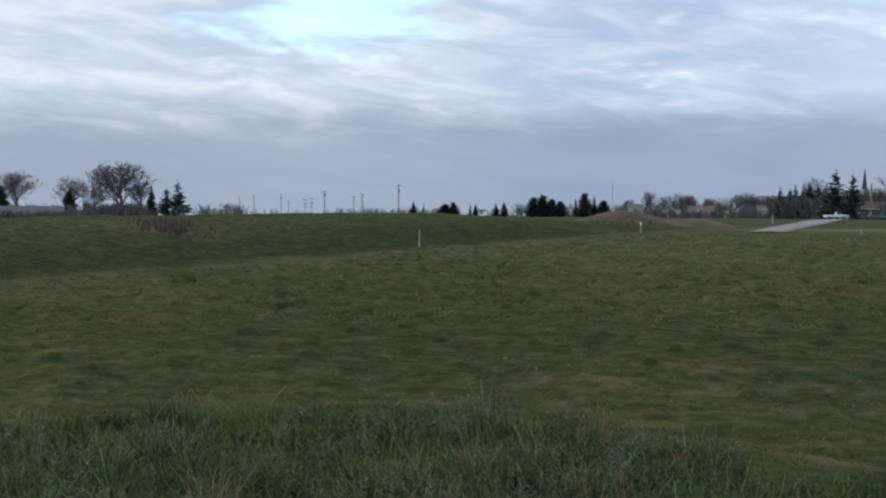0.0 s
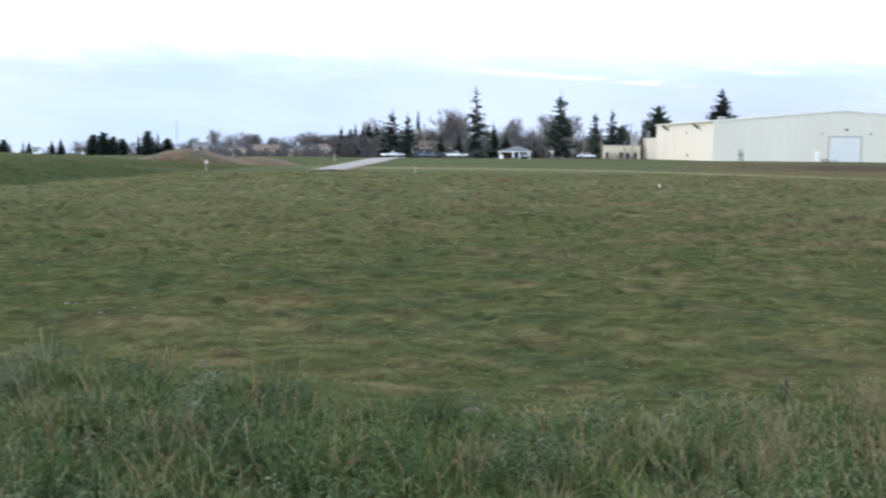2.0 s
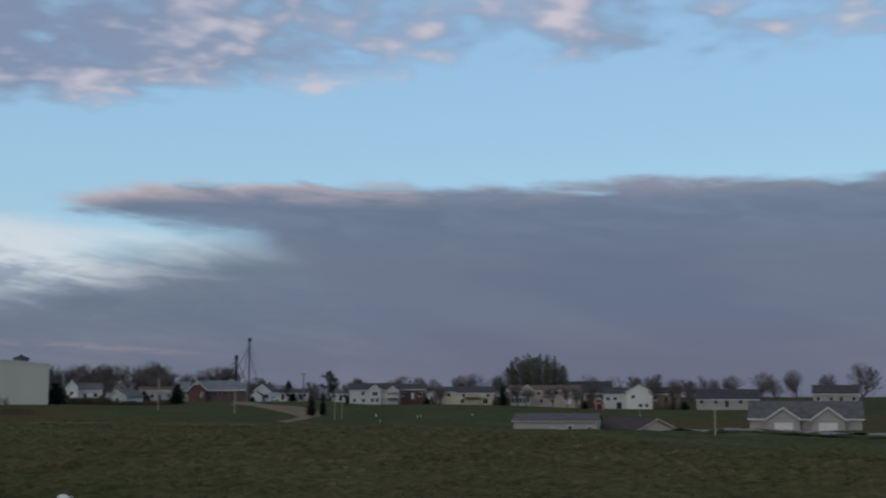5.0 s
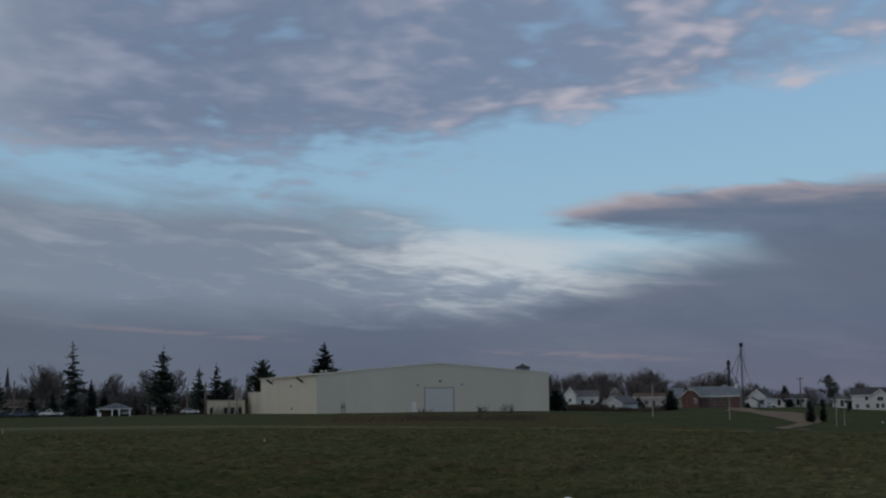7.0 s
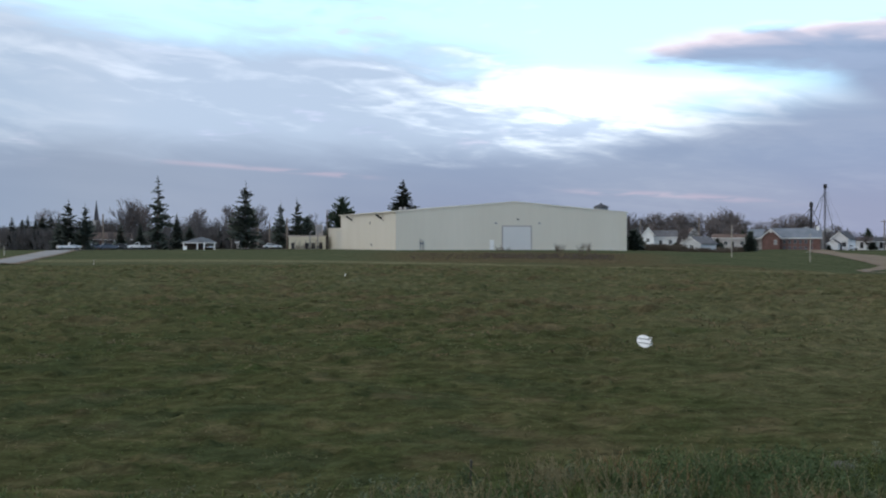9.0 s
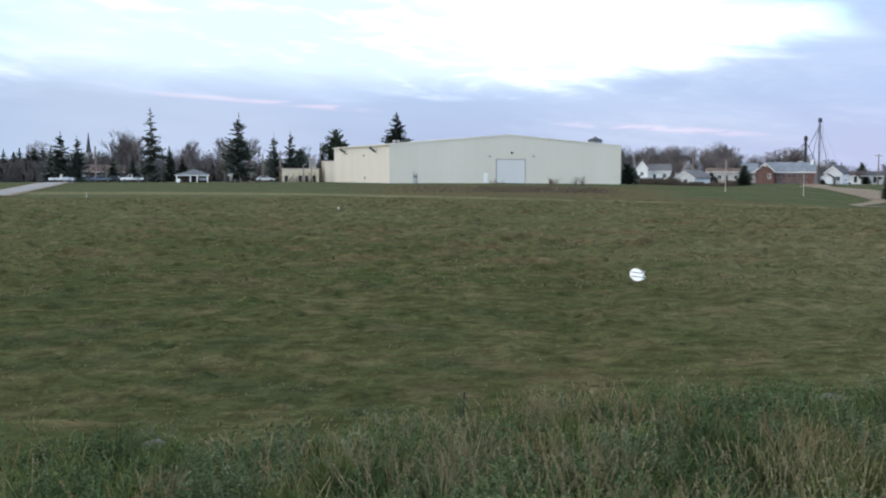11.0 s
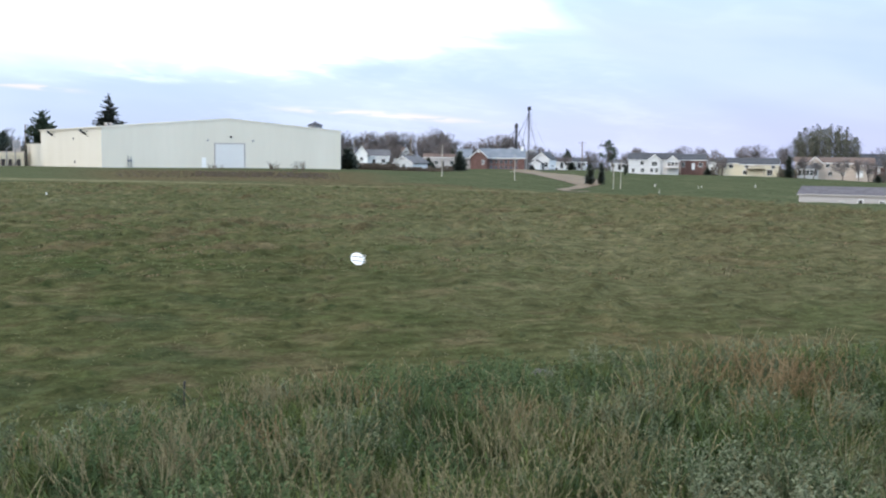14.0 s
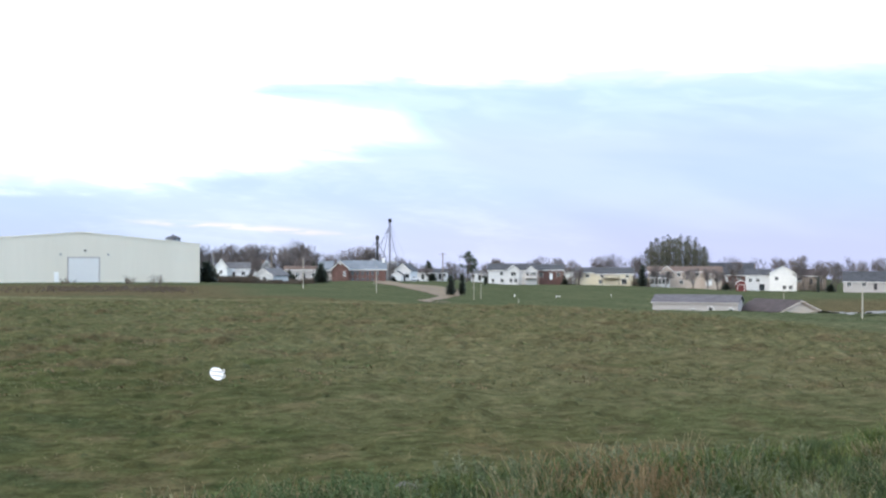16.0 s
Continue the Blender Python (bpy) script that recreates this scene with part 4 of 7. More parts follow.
    gable_block(t, -4.3, 4.3, 0.0, 11.5, 3.6, 1.8, "tan_siding", "shingle_dusk", "y", over=0.4, trim="tan_siding")
    window(t, 2.2, 1.4, 0.9, 0.9)
    # ranch houses at the far right
    plain_house("dark_roofed_house", 40.9, 380, 19, 9, 2.5, 2.9, "grey_siding", "shingle_dark", "pale grey ranch house with a tall dark roof", base=-1.17, cols=5)
    t = thing("twin_gabled_house", site(44.4, 205, 0, 0, -2.50), "pale grey house with two white-trimmed garage gables", "house")
    gable_block(t, -9, 9, 1.5, 10, 2.9, 2.6, "grey_siding", "shingle_grey", "x")
    gable_block(t, -6.2, -0.9, 0, 6, 2.8, 1.9, "grey_siding", "shingle_grey", "y", name="front_gable")
    gable_block(t, 1.0, 6.3, 0, 6, 2.8, 1.9, "grey_siding", "shingle_grey", "y", name="front_gable")
    for x in (-3.5, 3.6):
        part("garage_door", boxes((x - 1.5, x + 1.5, -0.08, -0.01, 0, 2.2)), M["white_paint"], t)
    plain_house("hip_house", 45.8, 400, 14, 9, 3.2, 2.6, "grey_siding", "shingle_dark", "grey house with a steep dark roof", base=-1.0, cols=4)
    plain_house("grey_house", 38.0, 440, 11, 8, 3.2, 2.2, "pole_wood", "shingle_dusk", "weathered brown house partly hidden by shrubs", base=-0.95, cols=3)
    plain_house("dark_red_house", 34.2, 450, 20, 9, 2.9, 4.2, "brick", "shingle_dark", "long brick house with a dark roof behind trees", base=-0.85, cols=5)
    for a, d, w, wl, rf, bs in ((50.5, 330, 14, "white_siding", "shingle_dark", -1.4), (55.0, 360, 15, "cream_siding", "shingle_brown", -1.2), (60.0, 340, 13, "grey_siding", "shingle_grey", -1.2)):
        plain_house("house", a, d, w, 9, 3.0, 2.3, wl, rf, "single-storey sided house on the far slope", base=bs, cols=4)
    # houses beside the warehouse
    t = plain_house("white_cottage", 10.25, 385, 10.6, 7.5, 3.2, 1.9, "white_siding", "shingle_grey", "white cottage with grey roof and a front gable", base=-0.70, cols=3)
    gable_block(t, -5.6, -1.9, -2.2, 3.0, 4.0, 2.3, "white_paint", "shingle_grey", "y", name="front_gable")
    window(t, -3.85, 1.6, 0.9, 1.1, -2.2)
    t = thing("white_garage", site(11.75, 300, -32, 0, -0.98), "small white gabled garage with a grey roof", "garage")
    gable_block(t, -2.9, 2.6, 0, 7.5, 2.3, 1.6, "white_siding", "shingle_grey", "y")
    window(t, 0.0, 0.9, 1.0, 1.0)
    plain_house("steep_gabled_house", 11.85, 404, 4.6, 6, 3.2, 2.3, "white_siding", "shingle_brown", "narrow white house with steep gable", ridge="y", base=-0.6, cols=2, turn=20)
    plain_house("pale_bungalow", 13.5, 395, 10.5, 7, 3.3, 1.1, "grey_siding", "shingle_brown", "pale bungalow with a low roof", base=-0.75, cols=4)
    # brick hall with a blue-grey roof
    t = thing("brick_hall", site(15.9, 330, 0, 0, -0.82), "long red-brick hall with a blue-grey metal roof", "hall")
    gable_block(t, -2.0, 10.2, 0.8, 8.5, 3.3, 2.3, "brick", "blue_metal", "x")
    gable_block(t, -5.0, -0.4, -1.6, 6.0, 3.5, 2.1, "brick", "blue_metal", "y", name="front_gable")
    gable_block(t, -8.6, -5.0, 1.0, 8.0, 3.2, 2.2, "grey_siding", "blue_metal", "x", name="side_wing")
    for x in (0.8, 2.2, 3.6, 5.0, 6.4, 7.8):
        window(t, x, 1.7, 0.6, 1.0, 0.8, "grey_metal")
        window(t, x, 0.2, 0.6, 0.6, 0.8, "grey_metal")
    window(t, -1.5, 1.4, 0.6, 1.2, -1.6)
    part("gable_vent", tubes([((-2.7, -1.63, 4.9), (-2.7, -1.70, 4.9), 0.32, 0.32)], 10), M["white_paint"], t)
    part("porch_post", boxes((-5.7, -5.5, -0.4, -0.2, 0, 2.5)), M["white_paint"], t)
    part("porch_roof", boxes((-7.2, -5.0, -0.6, 1.0, 2.5, 2.7)), M["shingle_grey"], t)
    chimney(t, 9.6, 4.0, 4.0, 6.4, "white_paint")
    # houses past the hall
    t = plain_house("white_farmhouse", 18.5, 350, 4.8, 7, 3.2, 1.9, "white_siding", "shingle_dark", "white house with a steep dark roof and porch", base=-0.83, cols=3, ridge="y", turn=-18)
    gable_block(t, -2.6, 0.3, -2.0, 1.0, 1.9, 0.9, "white_paint", "shingle_dark", "y", name="porch")
    plain_house("bungalow", 19.45, 392, 6.5, 7, 2.1, 1.2, "white_siding", "shingle_dusk", "low white sided bungalow with dark brown roof", base=-0.74, cols=3)
    plain_house("bungalow", 20.3, 400, 5.5, 7, 2.1, 1.3, "white_siding", "shingle_dark", "low white bungalow with dark roof", base=-0.74, cols=3)
    plain_house("bungalow", 22.25, 420, 5.5, 6, 2.3, 1.1, "white_siding", "shingle_grey", "pale bungalow behind the posts", base=-0.8, cols=3)
    plain_house("bungalow", 26.7, 440, 8, 7, 3.8, 1.0, "white_paint", "shingle_dark", "white house end behind the wing", base=-0.85, cols=2)
    # left of the warehouse
    t = thing("open_shelter", site(-12.16, 285, 0, 0, -0.85), "open-fronted white shelter with a pale hipped roof and dark inside", "shelter")
    part("roof", prism(bmesh.new(), [(-4.2, 1.75), (4.2, 1.75), (4.2, 1.9), (2.6, 2.6), (0.9, 3.15), (0.3, 3.15), (-1.8, 2.55), (-4.2, 1.9)], 0, 6.0), M["grey_metal"], t)
    part("fascia", boxes((-4.2, 4.2, -0.08, -0.01, 1.70, 1.86)), M["white_paint"], t)
    # back wall coloured dark to stand for the shade inside the shelter
    part("back_wall", boxes((-3.7, 3.7, 5.6, 5.8, -0.5, 1.8)), M["pole_wood"], t)
    for x in (-3.6, -0.4, 1.2, 3.6):
        part("post", boxes((x - 0.16, x + 0.16, 0.0, 0.3, -0.5, 1.8)), M["white_paint"], t)
    part("end_panel", boxes((-3.7, -2.8, 0.02, 0.16, -0.5, 1.0)), M["white_paint"], t)
    t = thing("cream_outbuilding", site(-6.95, 303, 0, 0, -0.80), "low cream flat-roofed outbuilding with pipes and a small tower", "outbuilding")
    part("wall", boxes((-4.9, 4.6, 0, 9, -0.8, 3.2)), M["cream_siding"], t)
    part("coping", boxes((-5.05, 4.75, -0.12, 9.1, 3.2, 3.45)), M["tan_siding"], t)
    part("pipework", tubes([((-4.0 + 0.45 * k, -0.25, 0.1), (-3.7 + 0.45 * k, -0.3, 1.6 + 0.7 * math.sin(k * 2.1)), 0.09, 0.05) for k in range(17)], 5), M["bark"], t, "dark jumble of pipes along the wall")
    part("tower", boxes((2.1, 3.9, 1.0, 3.2, 3.45, 6.2)), M["grey_siding"], t)
    part("tower_louvre", boxes(*[(2.3, 3.6, 0.90, 0.98, 4.2 + k * 0.35, 4.4 + k * 0.35) for k in range(5)]), M["grey_metal"], t)
    for x in (-3.8, -0.2, 1.4, 3.4):
        part("doorway", boxes((x - 0.4, x + 0.4, -0.06, -0.01, 0, 1.6)), M["dark_metal"], t)
    for x in (0.6, 2.6):
        part("pipe", tubes([((x, -0.3, 0), (x, -0.3, 4.2), 0.12, 0.12), ((x, -0.3, 4.2), (x + 0.9, 0.4, 4.6), 0.12, 0.12)]), M["grey_metal"], t)
    plain_house("red_brick_ranch", -16.3, 335, 11.5, 8, 2.4, 1.6, "brick", "shingle_brown", "low red-brick ranch house with a brown roof", base=-0.72, cols=4)
    plain_house("brown_shed_house", -18.1, 325, 6.5, 6, 1.8, 1.1, "tan_siding", "shingle_brown", "low brown-roofed building under the spruces", base=-0.80, cols=2)
    plain_house("small_outbuilding", -10.1, 300, 3.0, 3, 2.0, 1.0, "grey_siding", "shingle_grey", "small pale outbuilding under the spruce", base=-0.82, cols=1, door=False, category="outbuilding")
    # church with a dark spire
    t = thing("church", site(-16.9, 480, 0, 0, -0.55), "white wooden church with a dark pointed spire", "church")
    gable_block(t, -4, 4, 2, 18, 5.5, 3.6, "white_siding", "shingle_dark", "y")
    tower = part("tower", boxes((-1.3, 1.3, -0.9, 1.7, -1, 9.0), (-1.45, 1.45, -1.05, 1.85, 8.9, 9.5)), M["grey_siding"], t)
    part("spire", tubes([((0, 0.4, 9.5), (0, 0.4, 17.4), 1.05, 0.05)], 8), M["shingle_dark"], t, "dark pointed spire")
    window(t, 0, 4.5, 0.9, 1.8, -0.9)
    # far left
    plain_house("farm_building", -24.3, 405, 8.0, 8, 1.3, 1.7, "tan_siding", "shingle_brown", "low pale farm building with a brown roof", base=-0.66, cols=1, door=False, trim="tan_siding")
    plain_house("long_shed", -22.9, 420, 5.0, 6, 0.9, 0.6, "tan_siding", "shingle_brown", "long low tan shed", base=-0.64, cols=1, category="shed", door=False, trim="tan_siding")
    plain_house("long_shed", -25.7, 430, 6, 6, 1.0, 0.6, "tan_siding", "shingle_brown", "long low tan shed", base=-0.62, cols=1, category="shed", door=False, trim="tan_siding")
    plain_house("pale_farmhouse", -27.4, 470, 6, 7, 2.4, 1.5, "grey_siding", "shingle_grey", "pale farmhouse beyond the earth heap", base=-0.60, cols=1, door=False, trim="tan_siding")
    plain_house("small_house", -21.4, 430, 4, 5, 1.9, 1.3, "grey_siding", "shingle_brown", "small pale house beside the woods", base=-0.62, cols=1, door=False, trim="tan_siding")
    plain_house("grey_farm_building", -57.0, 300, 22, 10, 2.2, 1.5, "pole_wood", "shingle_plum", "long weathered grey farm building", base=-0.95, cols=2, trim="pole_wood")
    for a in (-36.9, -36.4, -34.9, -34.2, -32.9, -32.3):
        plain_house("distant_shed", a, 620, 3.4, 4, 2.4, 0.7, "white_paint", "shingle_grey", "tiny pale shed on the horizon", base=-0.68, cols=1, door=False, category="shed", group="sheds on the horizon")
    # silo top behind the warehouse
    t = thing("grain_silo", site(7.42, 312), "round steel grain silo with a conical dark roof", "silo")
    z = height_to(7.42, 312, 1.22)
    part("drum", tubes([((0, 0, -1), (0, 0, z), 1.85, 1.85)], 18), M["grey_metal"], t)
    part("roof", tubes([((0, 0, z), (0, 0, z + 0.45), 2.25, 1.5), ((0, 0, z + 0.45), (0, 0, z + 0.85), 1.5, 0.3)], 18), M["shingle_dark"], t, "conical dark roof")
    part("cap", tubes([((0, 0, z + 0.85), (0, 0, z + 1.1), 0.3, 0.25)], 8), M["dark_metal"], t)


town()


# ---- grain elevator legs ----
def elevator():
    d = 420
    t = thing("grain_elevator_leg", site(17.86, d, 0, 0, -0.7), "tall slender steel grain elevator leg with spouts and guy cables", "elevator")
    top = d * math.tan(radians(2.24)) + d * math.tan(radians(0.7))
    part("leg", boxes((-0.34, -0.08, -0.2, 0.2, -1, top), (0.08, 0.32, -0.2, 0.2, -1, top)), M["dark_metal"], t)
    part("head", boxes((-0.55, 0.65, -0.4, 0.4, top - 1.1, top), (-0.7, 0.9, -0.4, 0.4, top - 1.3, top - 1.1), bevel=0.08), M["dark_metal"], t)
    part("ladder_cage", boxes(*[(0.6, 1.1, -0.25, 0.25, k * 1.1, k * 1.1 + 0.12) for k in range(2, 18)], (1.02, 1.08, -0.03, 0.03, 1, top - 1)), M["grey_metal"], t)
    for x, z0, z1 in ((-4.6, top * 0.88, 9.5), (-2.2, top * 0.95, 8.0), (2.6, top * 0.8, 7.0)):
        part("spout", tubes([((0, 0, z0), (x, 0, z1), 0.09, 0.09)]), M["dark_metal"], t)
    for x, y in ((-9, 4), (9, 2), (5, -6)):
        part("guy_cable", tubes([((0, 0, top * 0.93), (x, y, 0), 0.03, 0.03)], 4), M["dark_metal"], t)
    t2 = thing("grain_elevator_leg", site(17.25, d, 0, 0, -0.7), "shorter dark grain elevator leg with a distributor head", "elevator")
    top = d * math.tan(radians(1.43)) + d * math.tan(radians(0.7))
    part("leg", boxes((-0.4, 0.4, -0.3, 0.3, -1, top - 1.2)), M["dark_metal"], t2)
    part("head", tubes([((0, 0, top - 1.7), (0, 0, top - 0.5), 0.7, 0.65), ((0, 0, top - 0.5), (0, 0, top), 0.65, 0.2)], 10), M["dark_metal"], t2)
    for x, z in ((-4.5, 9.0), (-3.0, 7.5), (3.2, 7.2)):
        part("spout", tubes([((0, 0, top - 2), (x, 0, z), 0.10, 0.10)]), M["dark_metal"], t2)
    for x, r, h in ((-4.2, 2.2, 6.6), (2.8, 2.4, 6.0)):
        b = thing("grain_bin", Matrix.Translation((0, 0, 0)) @ site(17.6, d) @ Matrix.Translation((x, 3, 0)), "round galvanised grain bin with a conical roof", "grain bin")
        part("drum", tubes([((0, 0, -1), (0, 0, h), r, r)], 16), M["grey_metal"], b)
        part("roof", tubes([((0, 0, h), (0, 0, h + 1.2), r * 1.05, 0.3)], 16), M["grey_metal"], b)


elevator()


# ---- poles and posts ----
def utility_pole(a, d, e, arms=1, label="weathered wooden utility pole with crossarm", metal="pole_wood", r=0.25, stub=False):
    h = height_to(a, d, e)
    t = thing("utility_pole", site(a, d, random.uniform(-25, 25)), label, "utility pole", "utility poles")
    part("pole", tubes([((0, 0, -0.8), (0, 0, h), r, r * 0.7)], 8), M[metal], t)
    for k in range(arms):
        z = h - 0.5 - k * 1.15
        arm = part("crossarm", boxes((-1.25, 1.25, -0.09, 0.09, z - 0.08, z + 0.08)), M[metal], t)
        for x in (-1.1, -0.45, 0.45, 1.1):
            part("insulator", tubes([((x, 0, z + 0.08), (x, 0, z + 0.32), 0.07, 0.04)], 6), M["grey_metal"], arm)
    if stub:
        part("transformer", tubes([((0.38, 0, h - 2.9), (0.38, 0, h - 1.9), 0.25, 0.25)], 8), M["grey_metal"], t)
    return t


for row in ((-38.99, 425, 0.85, 1, True), (-42.62, 560, 0.54, 2, True), (-46.73, 740, 0.29, 0, False), (-46.03, 700, 0.34, 0, False), (-44.72, 680, 0.40, 0, True), (-41.18, 620, 0.29, 1, False),
            (-40.77, 560, 0.40, 2, False), (-44.35, 760, 0.06, 1, False), (20.47, 400, 0.56, 1, False), (-16.6, 300, 0.87, 0, False), (-9.35, 300, 0.42, 0, True), (-8.8, 310, 0.5, 0, False), (-7.95, 305, 0.72, 0, False),
            (-6.0, 330, 1.1, 0, False), (12.1, 345, 0.72, 0, False), (35.5, 420, 0.0, 0, False)):
    utility_pole(*row[:4], stub=row[4])
utility_pole(-28.52, 415, 0.90, 0, "slim grey steel pole", "grey_metal", 0.13)


def lattice_tower(a, d, e):
    h = height_to(a, d, e)
    t = thing("substation_tower", site(a, d), "grey steel substation frame with three crossarms", "tower", "substation towers")
    part("mast", tubes([((sx * 0.5, sy * 0.5, -0.5), (0, 0, h), 0.07, 0.06) for sx in (-1, 1) for sy in (-1, 1)], 4), M["grey_metal"], t)
    for k in range(3):
        z = h * (0.92 - 0.2 * k)
        part("crossarm", boxes((-1.9 + 0.2 * k, 1.9 - 0.2 * k, -0.12, 0.12, z - 0.14, z + 0.14)), M["grey_metal"], t)
    part("brace", tubes([((-0.5 + 0.1 * k, -0.4, k * h / 7), (0.4 - 0.1 * k, -0.3, (k + 1) * h / 7), 0.05, 0.05) for k in range(5)], 4), M["grey_metal"], t)


lattice_tower(-43.56, 700, 0.17)
lattice_tower(-43.25, 690, 0.23)


def field_post(a, low, e, r, label, arm=False, cap=False):
    d = math.hypot(*sight(a, low))
    h = height_to(a, d, e)
    t = thing("field_post", site(a, d, random.uniform(-40, 40)), label, "post")
    part("shaft", tubes([((0, 0, -0.4), (0.01 * h, 0, h), r, r * 0.85)], 8), M["pale_post"], t)
    if cap:
        part("marker_cap", tubes([((0.01 * h, 0, h - 0.35), (0.01 * h, 0, h + 0.02), r * 1.9, r * 1.9)], 8), M["white_paint"], t, "white marker cap")
    if arm:
        part("arm", boxes((-0.9, 0.1, -0.04, 0.04, h * 0.35, h * 0.35 + 0.08)), M["pale_post"], t)


field_post(-37.97, -2.21, -1.36, 0.038, "pale fence post at the foot of the bank")
field_post(-27.15, -1.50, -0.98, 0.045, "pale fence post with a white cap", cap=True)
field_post(-20.99, -1.04, -0.60, 0.08, "tall pale marker post beside the drive")
field_post(-17.03, -1.52, -1.28, 0.05, "short pale stub post in the grass")
field_post(13.62, -1.20, 0.31, 0.085, "tall pale wooden post in the grass")
field_post(17.20, -1.40, -0.10, 0.07, "tall pale post with a short side arm", arm=True)
field_post(22.0, -1.72, -0.48, 0.055, "pale wooden post standing in the grass")
field_post(22.35, -1.71, -0.31, 0.055, "pale wooden post standing in the grass")
field_post(36.8, -2.1, -1.2, 0.05, "pale post beside the low house")
field_post(40.29, -2.52, -1.09, 0.055, "tall pale wooden post beside the lane")
field_post(24.2, -1.92, -1.70, 0.05, "short pale stake in the lawn")
field_post(9.3, -0.8, 0.55, 0.1, "pale pole beside the cottage")


def marker(a, e, h, w, label):
    d = math.hypot(*sight(a, e))
    t = thing("ground_marker", site(a, d, random.uniform(-30, 30)), label, "marker", "white ground markers")
    part("cover", tubes([((0, 0, -0.2), (0, 0, h), w, w * 0.9), ((0, 0, h), (0, 0, h + 0.08), w * 0.9, w * 0.3)], 8), M["white_paint"], t)


for a, e, h, w in ((-5.13, -2.13, 0.10, 0.05), (24.0, -1.58, 0.35, 0.10), (26.05, -1.62, 0.30, 0.07), (26.2, -1.62, 0.28, 0.07), (28.7, -1.55, 0.32, 0.07), (12.9, -0.95, 0.5, 0.16)):
    marker(a, e, h, w, "small white plastic marker standing in the grass")


def stone(a, e, size, label, seed):
    """A pale weathered stone lying in the grass."""
    x, y = sight_near(a, e)
    rng = random.Random(seed)
    bm = bmesh.new()
    bmesh.ops.create_icosphere(bm, subdivisions=2, radius=1.0)
    k = [rng.uniform(0.75, 1.25) for _ in range(3)]
    for v in bm.verts:
        n = 1 + 0.22 * noise.noise(v.co * 1.3 + Vector((seed, 0, 0))) + 0.10 * noise.noise(v.co * 3.1)
        v.co = Vector((v.co.x * k[0] * n, v.co.y * k[1] * n, max(-0.5, v.co.z * 0.55 * k[2] * n))) * size
    ob = new("stone")
    ob.location = (x, y, float(ground(x, y)) + 0.06 * size)
    tagged(ob, label, "stone", "pale stones")
    part("rock", bm, M["stone"], ob)


def sight_near(a, e):
    for d in np.arange(3.0, 400.0, 0.1):
        if EYE.z + d * math.tan(radians(e)) <= float(ground(d * math.sin(radians(a)), d * math.cos(radians(a)))):
            break
    return flat(a, d)


stone(-32.2, -8.2, 0.055, "pale broken stone on a spoil heap", 12)
stone(-30.6, -8.0, 0.045, "pale broken stone on a spoil heap", 13)
stone(-29.9, -8.4, 0.05, "pale broken stone on a spoil heap", 14)
stone(-14.1, -13.5, 0.10, "grey weathered stone half sunk in the verge", 3)
stone(18.6, -10.95, 0.09, "flat pale stone in the tall verge grass", 4)
stone(18.9, -10.9, 0.06, "flat pale stone in the tall verge grass", 5)
stone(5.2, -1.15, 0.28, "pale rock among the dead weeds", 6)
stone(6.1, -1.13, 0.32, "pale rock among the dead weeds", 7)
stone(-33.7, -7.7, 0.07, "pale broken stone in the pasture", 8)
stone(-33.3, -7.75, 0.05, "pale broken stone in the pasture", 9)


def thin_stake(a, e, h):
    x, y = sight_near(a, e)
    t = new("stake")
    t.location = (x, y, float(ground(x, y)))
    tagged(t, "thin dark metal stake pushed into the verge", "stake")
    part("rod", tubes([((0, 0, -0.15), (0.01, 0, h), 0.007, 0.006)], 6), M["dark_metal"], t)
    part("cap", tubes([((0.01, 0, h), (0.01, 0, h + 0.02), 0.009, 0.007)], 6), M["dark_metal"], t)


thin_stake(1.0, -12.3, 0.15)


# ---- trees ----
def skin(segs, sides):
    """Tapered tubes as vertex and face lists; the finest twigs (two sides) are slim blades."""
    verts, faces = [], []
    for p0, p1, r0, r1, n in segs:
        ax = (p1 - p0)
        if ax.length < 1e-4:
            continue
        ax.normalize()
        u = ax.orthogonal().normalized()
        w = ax.cross(u)
        o = len(verts)
        for p, r in ((p0, r0), (p1, r1)):
            for k in range(n):
                c, s = math.cos(2 * math.pi * k / n), math.sin(2 * math.pi * k / n)
                verts.append(p + r * (c * u + s * w))
        faces += [(o + k, o + (k + 1) % n, o + n + (k + 1) % n, o + n + k) for k in range(n if n > 2 else 1)]
    return verts, faces


